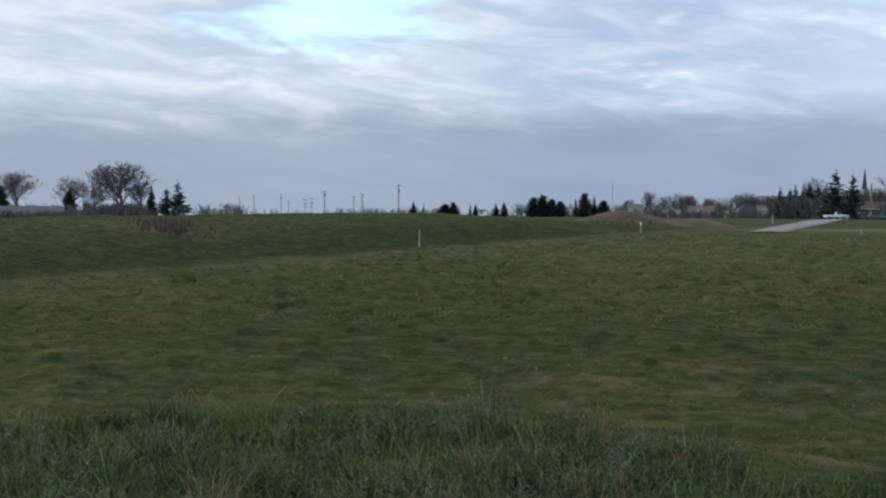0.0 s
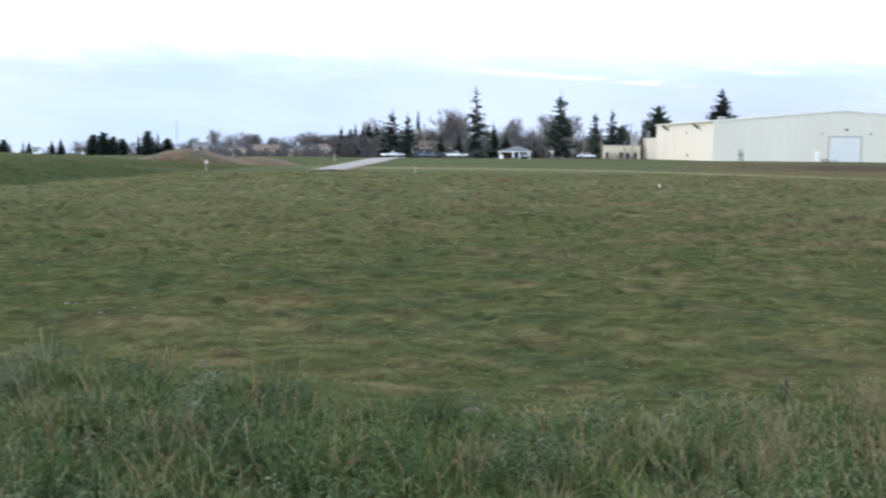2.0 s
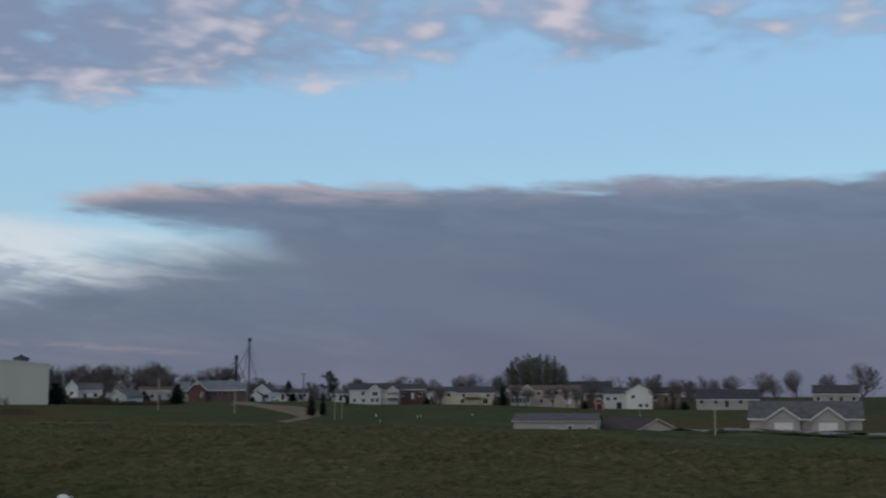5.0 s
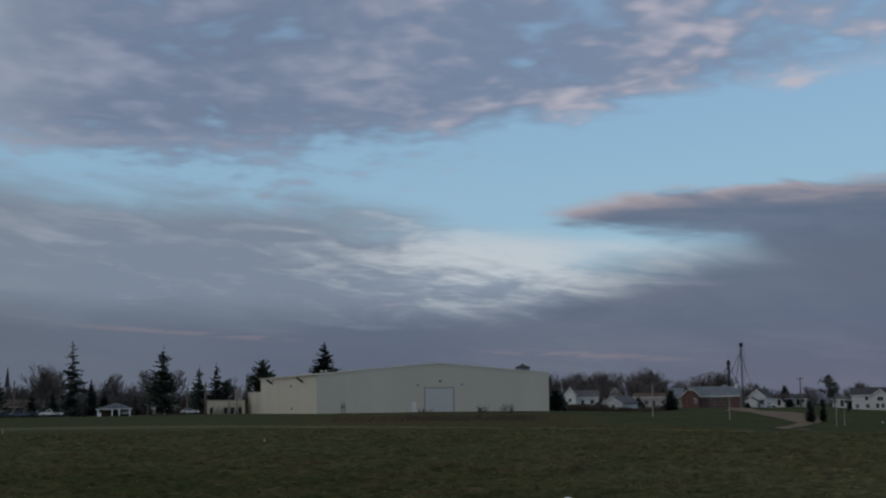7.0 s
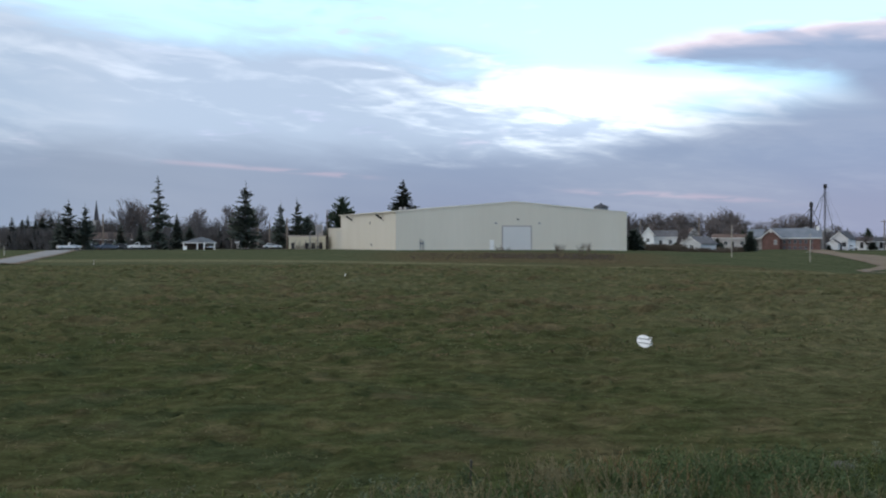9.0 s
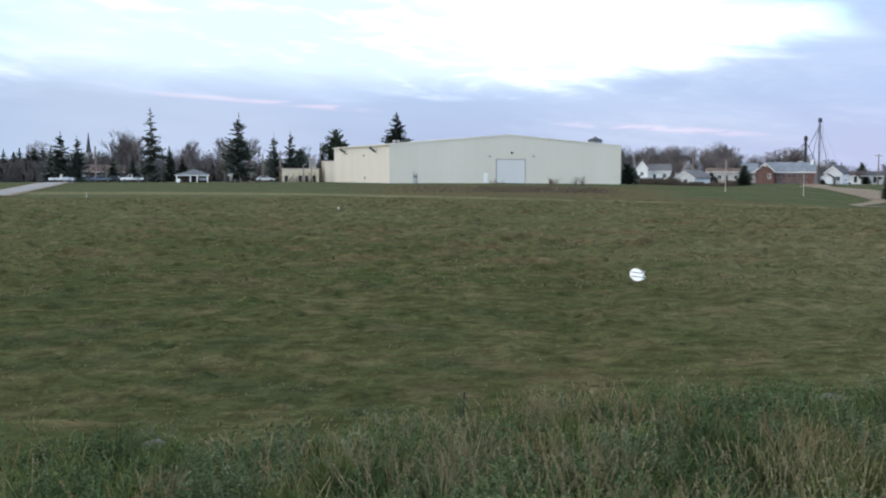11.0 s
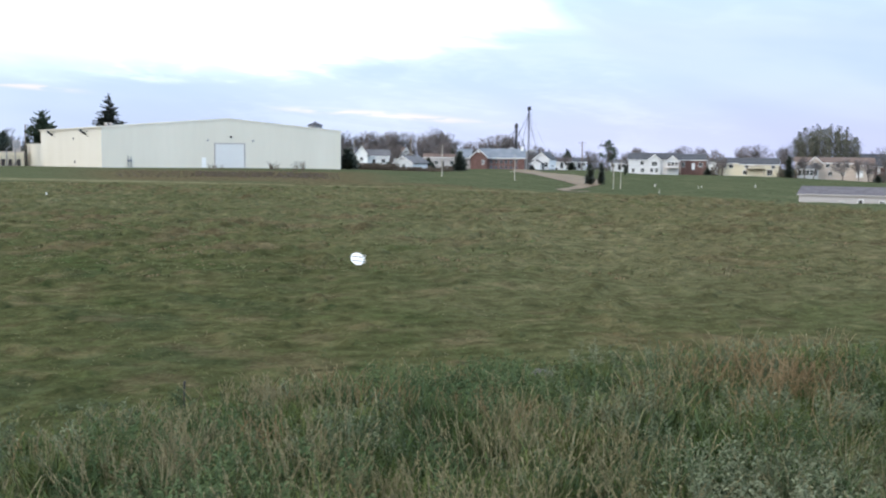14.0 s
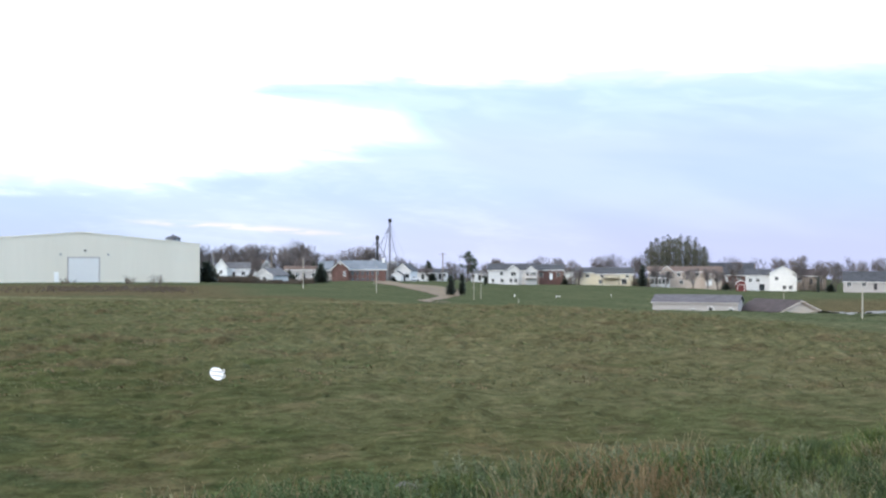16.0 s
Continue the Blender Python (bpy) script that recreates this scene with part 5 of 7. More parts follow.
def bare_shape(seed, h=10.0, spread=0.62, levels=5, low=0.22, twig=0.02, crown=1.0):
    """Limbs (thick) and twigs (fine) of a leafless tree of height about h, standing at the origin."""
    rng = random.Random(seed)
    limbs, twigs = [], []

    def grow(p, way, length, r, level):
        parts = 3 if level < 2 else 2 if level < 4 else 1
        q, v = p, way
        for k in range(parts):
            bend = Vector((rng.uniform(-1, 1), rng.uniform(-1, 1), rng.uniform(-0.3, 0.7))) * (0.16 + 0.05 * level)
            v = (v + bend).normalized()
            e = q + v * length / parts
            r1 = max(twig * 0.6, r * (1 - 0.28 * (k + 1) / parts * 1.2))
            (limbs if level < 2 else twigs).append((q, e, r * (1 - 0.3 * k / parts), r1, 6 if level == 0 else 4 if level < 2 else 3 if level < 3 else 2))
            q = e
            if level < levels and (level > 0 or k > 0):
                for _ in range(rng.choice((1, 2, 2)) if level else 3):
                    a = rng.uniform(0, 2 * math.pi)
                    side = v.orthogonal().normalized()
                    side = (Matrix.Rotation(a, 3, v) @ side)
                    w = (v * rng.uniform(0.55, 1.0) + side * rng.uniform(spread * 0.7, spread * 1.35) + Vector((0, 0, 0.22))).normalized()
                    grow(q, w, length * rng.uniform(0.55, 0.8), max(twig, r1 * rng.uniform(0.5, 0.72)), level + 1)
        if level < levels:
            grow(q, (v + Vector((rng.uniform(-0.3, 0.3), rng.uniform(-0.3, 0.3), 0.1))).normalized(), length * 0.72, max(twig, r1 * 0.8), level + 1)

    grow(Vector((0, 0, -0.3)), Vector((0.03, 0, 1)), h * (low + 0.12), h * 0.026, 0)
    # the crown keeps to a rounded outline
    reach = sorted(s[1].z for s in limbs + twigs)[-len(twigs) // 40]
    wide = (0.30 + 0.22 * spread) * reach * crown

    def inside(s):
        q = s[1]
        n = 1 + 0.30 * noise.noise(Vector((q.x, q.y, q.z)) * (4.0 / h) + Vector((seed, 0, 0)))
        return (q.x * q.x + q.y * q.y) / wide ** 2 + ((q.z - 0.58 * reach) / (0.44 * reach)) ** 2 < n or q.z < 0.3 * reach and math.hypot(q.x, q.y) < 0.25 * wide

    limbs, twigs = [s for s in limbs if inside(s)], [s for s in twigs if inside(s)]
    top = max(s[1].z for s in limbs + twigs)
    k = h / top
    fit = lambda rows: [(a * k, b * k, c, d, n) for a, b, c, d, n in rows]
    return fit(limbs), fit(twigs)


def bare_tree(name, seed, h, label, spread=0.62, levels=5, low=0.22, twig=0.02):
    limbs, twigs = bare_shape(seed, h, spread, levels, low, twig)
    t = new(name)
    tagged(t, label, "tree", "bare trees")
    part("trunk", mesh_of("trunk", *skin(limbs, 6), M["bark"]), None, t)
    part("crown", mesh_of("crown", *skin(twigs, 3), M["twig"]), None, t)
    return t


def sprays(rng, verts, faces, p, way, length, width, n, droop):
    """Flat needle sprays along a bough."""
    side = way.cross(Vector((0, 0, 1)))
    side = side.normalized() if side.length > 0.01 else Vector((1, 0, 0))
    for k in range(n):
        f = (k + 0.4) / n
        c = p + way * length * f + Vector((0, 0, -droop * length * f * f))
        ww = width * (1 - 0.65 * f) * rng.uniform(0.7, 1.3)
        ll = length / n * rng.uniform(1.2, 1.9)
        for s in (-1, 1):
            tip = c + side * s * ww + way * ll * rng.uniform(0.2, 0.9) + Vector((0, 0, -ww * rng.uniform(0.05, 0.55)))
            o = len(verts)
            verts += [c, c + way * ll * 0.55 + Vector((0, 0, ll * 0.10)), tip, c + side * s * ww * 0.45 - way * ll * 0.25 - Vector((0, 0, ww * rng.uniform(0.15, 0.4)))]
            faces.append((o, o + 1, o + 2, o + 3))


def conifer(name, seed, h, width, label, material="needle", whorls=34, boughs=7, taper=1.0, ragged=0.25, start=0.06, droop=0.25, point=0.02, gap=0.0):
    """A spruce or pine: tapered trunk and whorls of drooping boughs."""
    rng = random.Random(seed)
    verts, faces = [], []
    for k in range(whorls):
        f = (k + rng.uniform(-0.3, 0.3)) / (whorls - 1)
        f = min(max(f, 0), 1)
        z = h * (start + (0.985 - start) * f)
        reach = width / 2 * ((1 - f) ** taper * 0.98 + point)
        reach *= 0.55 + 0.45 * math.sin(min(1, f * 3.2 + 0.25) * math.pi / 2)
        for j in range(max(3, int(boughs * (1 - 0.45 * f)))):
            if rng.random() < gap:
                continue
            a = rng.uniform(0, 2 * math.pi)
            ln = reach * rng.uniform(1 - 2 * ragged, 1 + ragged)
            rise = rng.uniform(-0.10, 0.50) + 0.5 * f * f
            way = Vector((math.cos(a), math.sin(a), rise)).normalized()
            sprays(rng, verts, faces, Vector((0, 0, z + rng.uniform(-0.02, 0.02) * h)), way, max(ln, 0.12), max(0.12, 0.36 * ln + 0.05), 4 if ln > 1 else 3, droop)
    o = len(verts)
    verts += [Vector((-0.06, 0, h * 0.95)), Vector((0.06, 0, h * 0.95)), Vector((0, 0, h))]
    faces.append((o, o + 1, o + 2))
    t = new(name)
    tagged(t, label, "conifer", "evergreens")
    part("trunk", tubes([((0, 0, -0.4), (0, 0, h * 0.55), h * 0.017, h * 0.010), ((0, 0, h * 0.55), (0, 0, h * 0.97), h * 0.010, 0.02)], 7), M["bark"], t)
    part("crown", mesh_of("crown", verts, faces, M[material]), None, t)
    return t


def leafy(name, seed, h, width, label, material="leaf_old", clumps=150, leaves=34, leaf=0.42, columns=0, low=0.28):
    """A broad tree in leaf: limbs, and many leaf clusters with gaps between."""
    rng = random.Random(seed)
    limbs, twigs = bare_shape(seed, h * 0.92, 0.55, 3, 0.2, 0.03)
    k = width * 0.42 / max(0.1, max(math.hypot(s[1].x, s[1].y) for s in limbs + twigs))
    limbs = [(Vector((a.x * k, a.y * k, a.z)), Vector((b.x * k, b.y * k, b.z)), c, d, n) for a, b, c, d, n in limbs + twigs]
    t = new(name)
    tagged(t, label, "tree")
    part("trunk", mesh_of("trunk", *skin(limbs, 5), M["bark"]), None, t)
    verts, faces = [], []
    for _ in range(clumps):
        a, r = rng.uniform(0, 2 * math.pi), math.sqrt(rng.random())
        x, y = r * math.cos(a) * width / 2, r * math.sin(a) * width / 2
        roof = h * (low + (1 - low) * math.sqrt(max(0.0, 1 - r ** 2.6)) * rng.uniform(0.93, 1.03))
        z = h * low + (roof - h * low) * rng.random() ** 0.6
        size = rng.uniform(0.045, 0.085) * h
        tall = size * (1.9 if columns else 0.9)
        for _ in range(leaves):
            v = Vector((rng.gauss(0, 1), rng.gauss(0, 1), rng.gauss(0, 1)))
            c = Vector((x + v.x * size * 0.55, y + v.y * size * 0.55, min(z + v.z * tall * 0.55, roof + 0.3)))
            u = Vector((rng.uniform(-1, 1), rng.uniform(-1, 1), rng.uniform(-1, 1))).normalized() * leaf * rng.uniform(0.6, 1.3)
            w = u.orthogonal().normalized() * leaf * rng.uniform(0.3, 0.6)
            o = len(verts)
            verts += [c - u, c + w, c + u, c - w]
            faces.append((o, o + 1, o + 2, o + 3))
    part("crown", mesh_of("crown", verts, faces, M[material]), None, t)
    return t


def put(ob, a, d, e=None, unit=10.0, wide=1.0, turn=None, label="", base=None, span=0.0):
    """A copy of a tree at heading a and distance d, its top at elevation e, its crown span metres wide where that is given."""
    p = spot(a, d, 0.1)
    if base is not None:
        p.z = min(p.z, EYE.z + d * math.tan(radians(base)))
    h = EYE.z + d * math.tan(radians(e)) - p.z
    s = h / unit
    if span:
        crown = [c for c in ob.children if c.name.startswith("crown")][0].data
        wide = span / (s * 2 * sorted(math.hypot(v.co.x, v.co.y) for v in crown.vertices)[-len(crown.vertices) // 50])
    m = Matrix.Translation(p) @ Matrix.Rotation(radians(turn if turn is not None else (a * 137.0) % 360), 4, "Z") @ Matrix.Diagonal((s * wide, s * wide, s, 1))
    c = copy_thing(ob, m)
    if label:
        c["label"] = label
    return c


def drop(ob):
    """Removes a pattern object once its copies stand."""
    for o in (*ob.children_recursive, ob):
        bpy.data.objects.remove(o)


def evergreens():
    tall = conifer("spruce", 11, 10, 4.6, "very tall narrow ragged spruce with a thin top", whorls=40, boughs=7, taper=1.05, ragged=0.45, droop=0.45, gap=0.26, point=0.08)
    full = conifer("spruce", 12, 10, 6.4, "tall full dark spruce with upturned boughs", whorls=36, boughs=8, taper=0.85, ragged=0.42, droop=0.22, gap=0.24)
    cone = conifer("spruce", 13, 10, 5.6, "dense dark conical spruce", whorls=38, boughs=11, taper=0.85, ragged=0.16, droop=0.2)
    slim = conifer("spruce", 14, 10, 3.6, "slim dark spruce in a row", whorls=34, boughs=10, taper=0.75, ragged=0.2, droop=0.3)
    round_pine = conifer("pine", 15, 10, 8.6, "broad rounded dark green pine", "needle_blue", whorls=22, boughs=13, taper=0.45, ragged=0.22, start=0.12, droop=0.05)
    cedar = conifer("cedar", 16, 10, 4.4, "narrow columnar dark green cedar", "needle", whorls=34, boughs=12, taper=0.34, ragged=0.18, start=0.0, droop=0.1)
    bushy = conifer("juniper", 17, 10, 10.5, "round dark evergreen bush", "needle", whorls=22, boughs=14, taper=0.42, ragged=0.16, start=0.0, droop=0.1)
    put(tall, -14.07, 290, 2.74)
    put(full, -9.93, 286, 2.50, wide=0.92)
    put(cone, -2.28, 335, 2.60, wide=1.45)
    put(full, -18.15, 290, 1.57, wide=1.05, turn=40)
    put(full, -17.42, 288, 1.40, wide=0.95, turn=190)
    put(cone, -18.6, 300, 0.75)
    put(full, -8.25, 326, 1.56, wide=0.72, turn=80)
    put(full, -7.46, 324, 1.70, wide=0.75, turn=200)
    put(bushy, -7.0, 328, 0.75, wide=0.75)
    put(round_pine, -5.25, 330, 1.74, wide=0.80)
    put(slim, -5.9, 332, 1.15, wide=1.1)
    put(cone, -13.2, 300, 0.95, wide=0.8, turn=10)
    put(cone, -14.9, 300, 0.55, wide=0.9, turn=60)
    for i, (a, e) in enumerate(((-20.65, 0.72), (-20.2, 0.62), (-19.95, 0.80), (-19.6, 0.70), (-19.3, 0.78), (-18.95, 0.85), (-15.8, 0.5), (-12.6, 0.35), (-11.2, 0.15))):
        put((slim, cone, slim)[i % 3], a, 325 + 6 * (i % 3), e, wide=1.75)
    # far left skyline
    put(cone, -50.86, 330, 0.87, wide=0.75)
    put(full, -49.62, 322, 1.08, wide=1.0, turn=20)
    put(full, -50.15, 335, 0.75, wide=1.0, turn=120)
    put(round_pine, -54.6, 340, 0.55, wide=0.7)
    put(round_pine, -57.6, 335, 0.75, wide=0.7)
    for a, e, w, ob in ((-38.25, 0.03, 1.3, cone), (-37.75, -0.05, 0.8, slim), (-36.7, -0.12, 1.5, bushy), (-36.3, -0.05, 1.0, bushy), (-35.45, -0.06, 0.9, slim), (-35.2, -0.09, 1.1, cone), (-34.2, -0.05, 1.2, cone),
                        (-33.8, 0.05, 1.1, cone), (-32.35, 0.20, 1.0, bushy), (-31.9, 0.32, 0.9, bushy), (-31.45, 0.12, 0.9, bushy), (-30.3, 0.25, 0.9, slim), (-29.85, 0.40, 0.8, bushy), (-29.4, 0.33, 1.2, slim), (-28.95, 0.05, 1.0, bushy),
                        (-31.05, 0.02, 1.1, bushy)):
        put(ob, a, 520, e, wide=w)
    for a, e, w in ((-24.1, 0.18, 1.2), (-23.4, 0.08, 1.2), (-25.2, 0.12, 1.2), (-22.9, 0.05, 1.2), (-21.6, 0.12, 1.0)):
        put(cone, a, 560, e, wide=w)
    # right-hand side
    put(bushy, 14.5, 300, 0.04, wide=0.85, label="round dark evergreen beside the brick hall")
    put(bushy, 12.95, 345, -0.3, wide=0.8)
    put(bushy, 9.0, 270, 0.12, wide=1.15, label="dense dark shrub against the warehouse corner")
    put(bushy, 9.15, 285, -0.1, wide=1.2)
    put(cedar, 20.87, 230, -0.50, wide=1.25)
    put(cedar, 21.42, 236, -0.46, wide=1.0)
    put(cedar, 22.55, 300, -0.5, wide=0.5)
    put(cone, 18.85, 430, 0.22, wide=1.0)
    put(slim, 18.5, 430, 0.15, wide=1.0)
    put(round_pine, 19.75, 420, 0.18, wide=0.7)
    put(round_pine, 14.1, 400, 0.15, wide=0.6)
    put(cedar, 30.2, 372, 0.0, wide=1.1, label="dark columnar evergreen between two houses")
    put(cedar, 38.35, 370, -0.55, wide=0.6)
    for a, d, e, w in ((11.0, 350, -0.50, 1.3), (13.1, 352, -0.48, 1.2), (18.05, 340, -0.60, 1.1), (19.0, 370, -0.52, 1.3), (19.95, 385, -0.46, 1.4), (22.7, 390, -0.55, 1.3), (26.45, 382, -0.68, 1.2),
                       (34.15, 372, -0.92, 1.3), (38.9, 380, -0.92, 1.3)):
        put(bushy, a, d, e, wide=w, label="low dark evergreen shrub among the houses")
    put(cone, 48.5, 380, 0.6)
    put(full, 53.0, 400, 0.9)
    put(bushy, 57.5, 360, 0.2, wide=0.7)
    for ob in (tall, full, cone, slim, round_pine, cedar, bushy):
        drop(ob)


evergreens()


def leafless():
    A = bare_tree("bare_tree", 21, 10, "leafless grey-brown tree with spreading limbs", 0.70, 4, 0.18, 0.040)
    B = bare_tree("bare_tree", 22, 10, "tall leafless tree with upright branches", 0.42, 4, 0.20, 0.040)
    C = bare_tree("bare_tree", 23, 10, "rounded leafless tree with dense twigs", 0.80, 4, 0.16, 0.042)
    D = bare_tree("bare_tree", 24, 10, "leafless tree with forked trunk", 0.55, 4, 0.14, 0.040)
    E = bare_tree("bare_tree", 25, 10, "old leafless tree with a wide rounded crown of fine twigs", 0.62, 5, 0.12, 0.028)
    kinds = (A, B, C, D, E)
    # the old trees at the far left
    put(E, -52.2, 330, 2.0, span=23.0)
    put(E, -56.7, 350, 1.50, span=15.0)
    put(D, -54.7, 345, 1.28, span=12.0)
    put(C, -53.5, 360, 0.95, span=10.0)
    put(A, -58.3, 340, 1.3, span=12.0)
    put(D, -51.2, 340, 1.1, span=9.0)
    put(C, -61.5, 340, 1.5)
    put(A, -66.0, 350, 1.6)
    # behind the car park
    put(B, -15.75, 345, 1.72, wide=0.95)
    put(B, -15.2, 340, 1.78, wide=0.9, turn=75)
    put(D, -14.7, 350, 1.35)
    put(C, -19.0, 345, 1.15, wide=1.0)
    put(D, -12.0, 350, 1.25, wide=0.8)
    put(A, -10.6, 330, 1.35, wide=0.9)
    put(D, -9.2, 310, 1.40, wide=0.9)
    put(B, -6.6, 345, 1.0)
    put(B, -12.9, 370, 0.85)
    # behind the cottages
    for i, (a, e) in enumerate(((8.95, 0.85), (9.4, 0.78), (9.9, 0.86), (10.4, 0.84), (10.75, 0.72), (11.25, 0.92), (11.9, 0.92), (12.2, 0.85), (13.1, 1.12), (13.35, 1.05), (14.0, 0.82))):
        put((B, D, B, A)[i % 4], a, 415 + 7 * (i % 3), e + 0.16, wide=1.0)
    for i, (a, e) in enumerate(((9.15, 0.70), (9.65, 0.74), (10.15, 0.66), (10.95, 0.80), (11.6, 0.85), (12.6, 0.80), (12.85, 0.95), (13.65, 0.90), (14.4, 0.55), (14.9, 0.50), (15.4, 0.45), (18.2, 0.3))):
        put((B, D)[i % 2], a, 445 + 5 * (i % 3), e + 0.1, wide=1.1)
    for a, e, w in ((15.85, 0.78, 1.3), (16.3, 0.92, 1.3), (16.75, 0.88, 1.3), (17.1, 0.66, 1.2)):
        put(C, a, 440, e, wide=w)
    put(D, 13.9, 400, 0.5, wide=1.4)
    put(A, 24.9, 440, 0.25, wide=1.3)
    put(C, 25.4, 445, 0.42, span=9.0)
    put(C, 28.75, 440, 0.52, span=11.0)
    put(C, 28.2, 445, 0.42, span=9.0)
    put(D, 26.0, 445, 0.40, span=7.0)
    put(A, 23.2, 460, 0.25, span=8.0)
    put(D, 36.4, 470, 0.40, span=9.0)
    put(C, 37.0, 470, 0.30, span=9.0)
    put(B, 39.6, 460, 0.45, span=7.0)
    put(C, 41.2, 450, 0.35, span=10.0)
    put(D, 31.3, 382, -0.2, span=6.0, label="leafless garden tree in front of the long house")
    put(A, 32.6, 380, -0.15, span=6.5, label="leafless garden tree in front of the long house")
    put(A, 26.4, 440, 0.12, wide=1.0)
    put(C, 34.3, 470, 0.45, span=10.0)
    put(C, 35.6, 470, 0.35, span=9.0)
    put(A, 37.5, 450, 0.45, wide=1.0)
    put(D, 38.4, 460, 0.25, wide=1.2)
    put(D, 38.9, 470, 0.2, wide=1.2)
    put(A, 33.3, 378, -0.15, wide=1.0, label="leafless garden tree in front of the long house")
    put(C, 30.9, 380, -0.05, wide=0.9, label="leafless garden tree in front of the long house")
    put(C, 42.5, 430, 0.5)
    for i, (a, e) in enumerate(((44.0, 0.6), (45.6, 0.45), (48.9, 0.5), (50.2, 0.7), (54.4, 0.6), (56.1, 0.8), (60.4, 0.7))):
        put((C, D, B)[i % 3], a, 440 + 8 * (i % 3), e, span=9.0)
    put(A, 47.0, 430, 0.9)
    put(D, 52.0, 440, 1.0)
    put(B, 58.0, 420, 1.2)
    # garden trees between the houses
    for i, (a, d, e, w) in enumerate(((9.75, 402, 0.45, 6), (10.95, 404, 0.40, 7), (11.45, 396, 0.40, 5), (12.0, 394, 0.30, 5), (12.5, 404, 0.55, 7), (13.05, 408, 0.50, 6), (14.75, 400, 0.35, 7), (18.15, 372, 0.10, 5), (18.95, 380, 0.12, 6), (19.9, 385, 0.05, 6), (20.85, 392, 0.15, 6),
                                       (22.75, 400, 0.10, 7), (23.0, 430, 0.35, 8), (26.75, 420, 0.30, 8), (27.15, 385, -0.15, 5), (29.85, 400, 0.35, 7), (30.15, 420, 0.55, 8), (30.45, 378, -0.05, 6), (33.75, 380, -0.2, 6), (34.5, 440, 0.30, 8),
                                       (37.75, 395, 0.10, 7), (38.55, 400, 0.05, 6), (39.15, 395, -0.1, 6), (40.2, 430, 0.20, 8), (43.2, 420, 0.2, 8))):
        put((D, B, A, C)[i % 4], a, d, e, span=w, label="small leafless garden tree among the houses")
    # left of the road
    for a, e, w, ob in ((-26.7, 0.52, 1.2, A), (-25.0, 0.36, 1.5, C), (-24.0, 0.22, 1.6, D), (-23.2, 0.26, 1.6, C), (-21.4, 0.34, 1.6, C), (-26.0, 0.30, 1.4, C), (-25.5, 0.42, 1.2, C), (-24.9, 0.30, 1.2, C), (-22.2, 0.47, 1.4, C), (-22.6, 0.38, 1.2, C), (-21.8, 0.30, 1.4, C), (-27.6, 0.15, 1.2, D), (-21.0, 0.35, 1.3, C)):
        put(ob, a, 500, e, wide=w)
    for ob in kinds:
        drop(ob)


leafless()


def broad_trees():
    h, width = height_to(31.8, 435, 1.47), 23.5
    rng = random.Random(31)
    t = tagged(new("broad_tree"), "huge flat-topped tree of upright plumes with fading grey-green leaves", "tree")
    limbs, verts, faces = [(Vector((0, 0, -0.5)), Vector((0, 0, h * 0.18)), 0.75, 0.6, 8)], [], []
    for k in range(64):
        g, q = 2.39996 * k, math.sqrt((k + 0.5) / 64)
        x, y = q * width / 2 * math.cos(g) + rng.uniform(-0.5, 0.5), q * 0.7 * width / 2 * math.sin(g) + rng.uniform(-0.5, 0.5)
        high = h * (1 - 0.30 * q ** 4) * rng.uniform(0.86, 1.02)
        base = h * (0.20 + 0.16 * q ** 2) * rng.uniform(0.9, 1.25)
        foot = Vector((x * 0.25, y * 0.25, h * 0.16))
        limbs.append((foot, Vector((x, y, base + 1.0)), 0.22, 0.14, 5))
        limbs.append((Vector((x, y, base + 1.0)), Vector((x * 1.04, y * 1.04, high - 1.0)), 0.14, 0.05, 4))
        fat = rng.uniform(1.3, 2.1)
        for _ in range(430):
            f = rng.random()
            wide = fat * math.sin(min(1.0, 0.15 + f * 2.4, (1.04 - f) * 3.2) * math.pi / 2)
            c = Vector((x + rng.gauss(0, 0.50) * wide, y + rng.gauss(0, 0.50) * wide, base + (high - base) * f))
            u = Vector((rng.uniform(-1, 1), rng.uniform(-1, 1), rng.uniform(-0.4, 1))).normalized() * rng.uniform(0.13, 0.30)
            w = u.orthogonal().normalized() * rng.uniform(0.08, 0.16)
            o = len(verts)
            verts += [c - u, c + w, c + u, c - w]
            faces.append((o, o + 1, o + 2, o + 3))
    part("trunk", mesh_of("trunk", *skin(limbs, 5), M["bark"]), None, t)
    part("crown", mesh_of("crown", verts, faces, M["leaf_old"]), None, t)
    t.matrix_world = site(31.8, 435, 0, 0.2)
    for a, d, e, w, lab in ((21.65, 345, 0.70, 0.62, "tall thin evergreen with a tufted top"), (21.95, 347, 0.35, 0.5, "tall thin evergreen with a tufted top")):
        h = height_to(a, d, e)
        u = leafy("tufted_tree", int(a * 100), h, h * w * 0.8, lab, "needle_blue", clumps=26, leaves=26, leaf=0.26, low=0.45)
        u.matrix_world = site(a, d, 0, 0.1)


broad_trees()


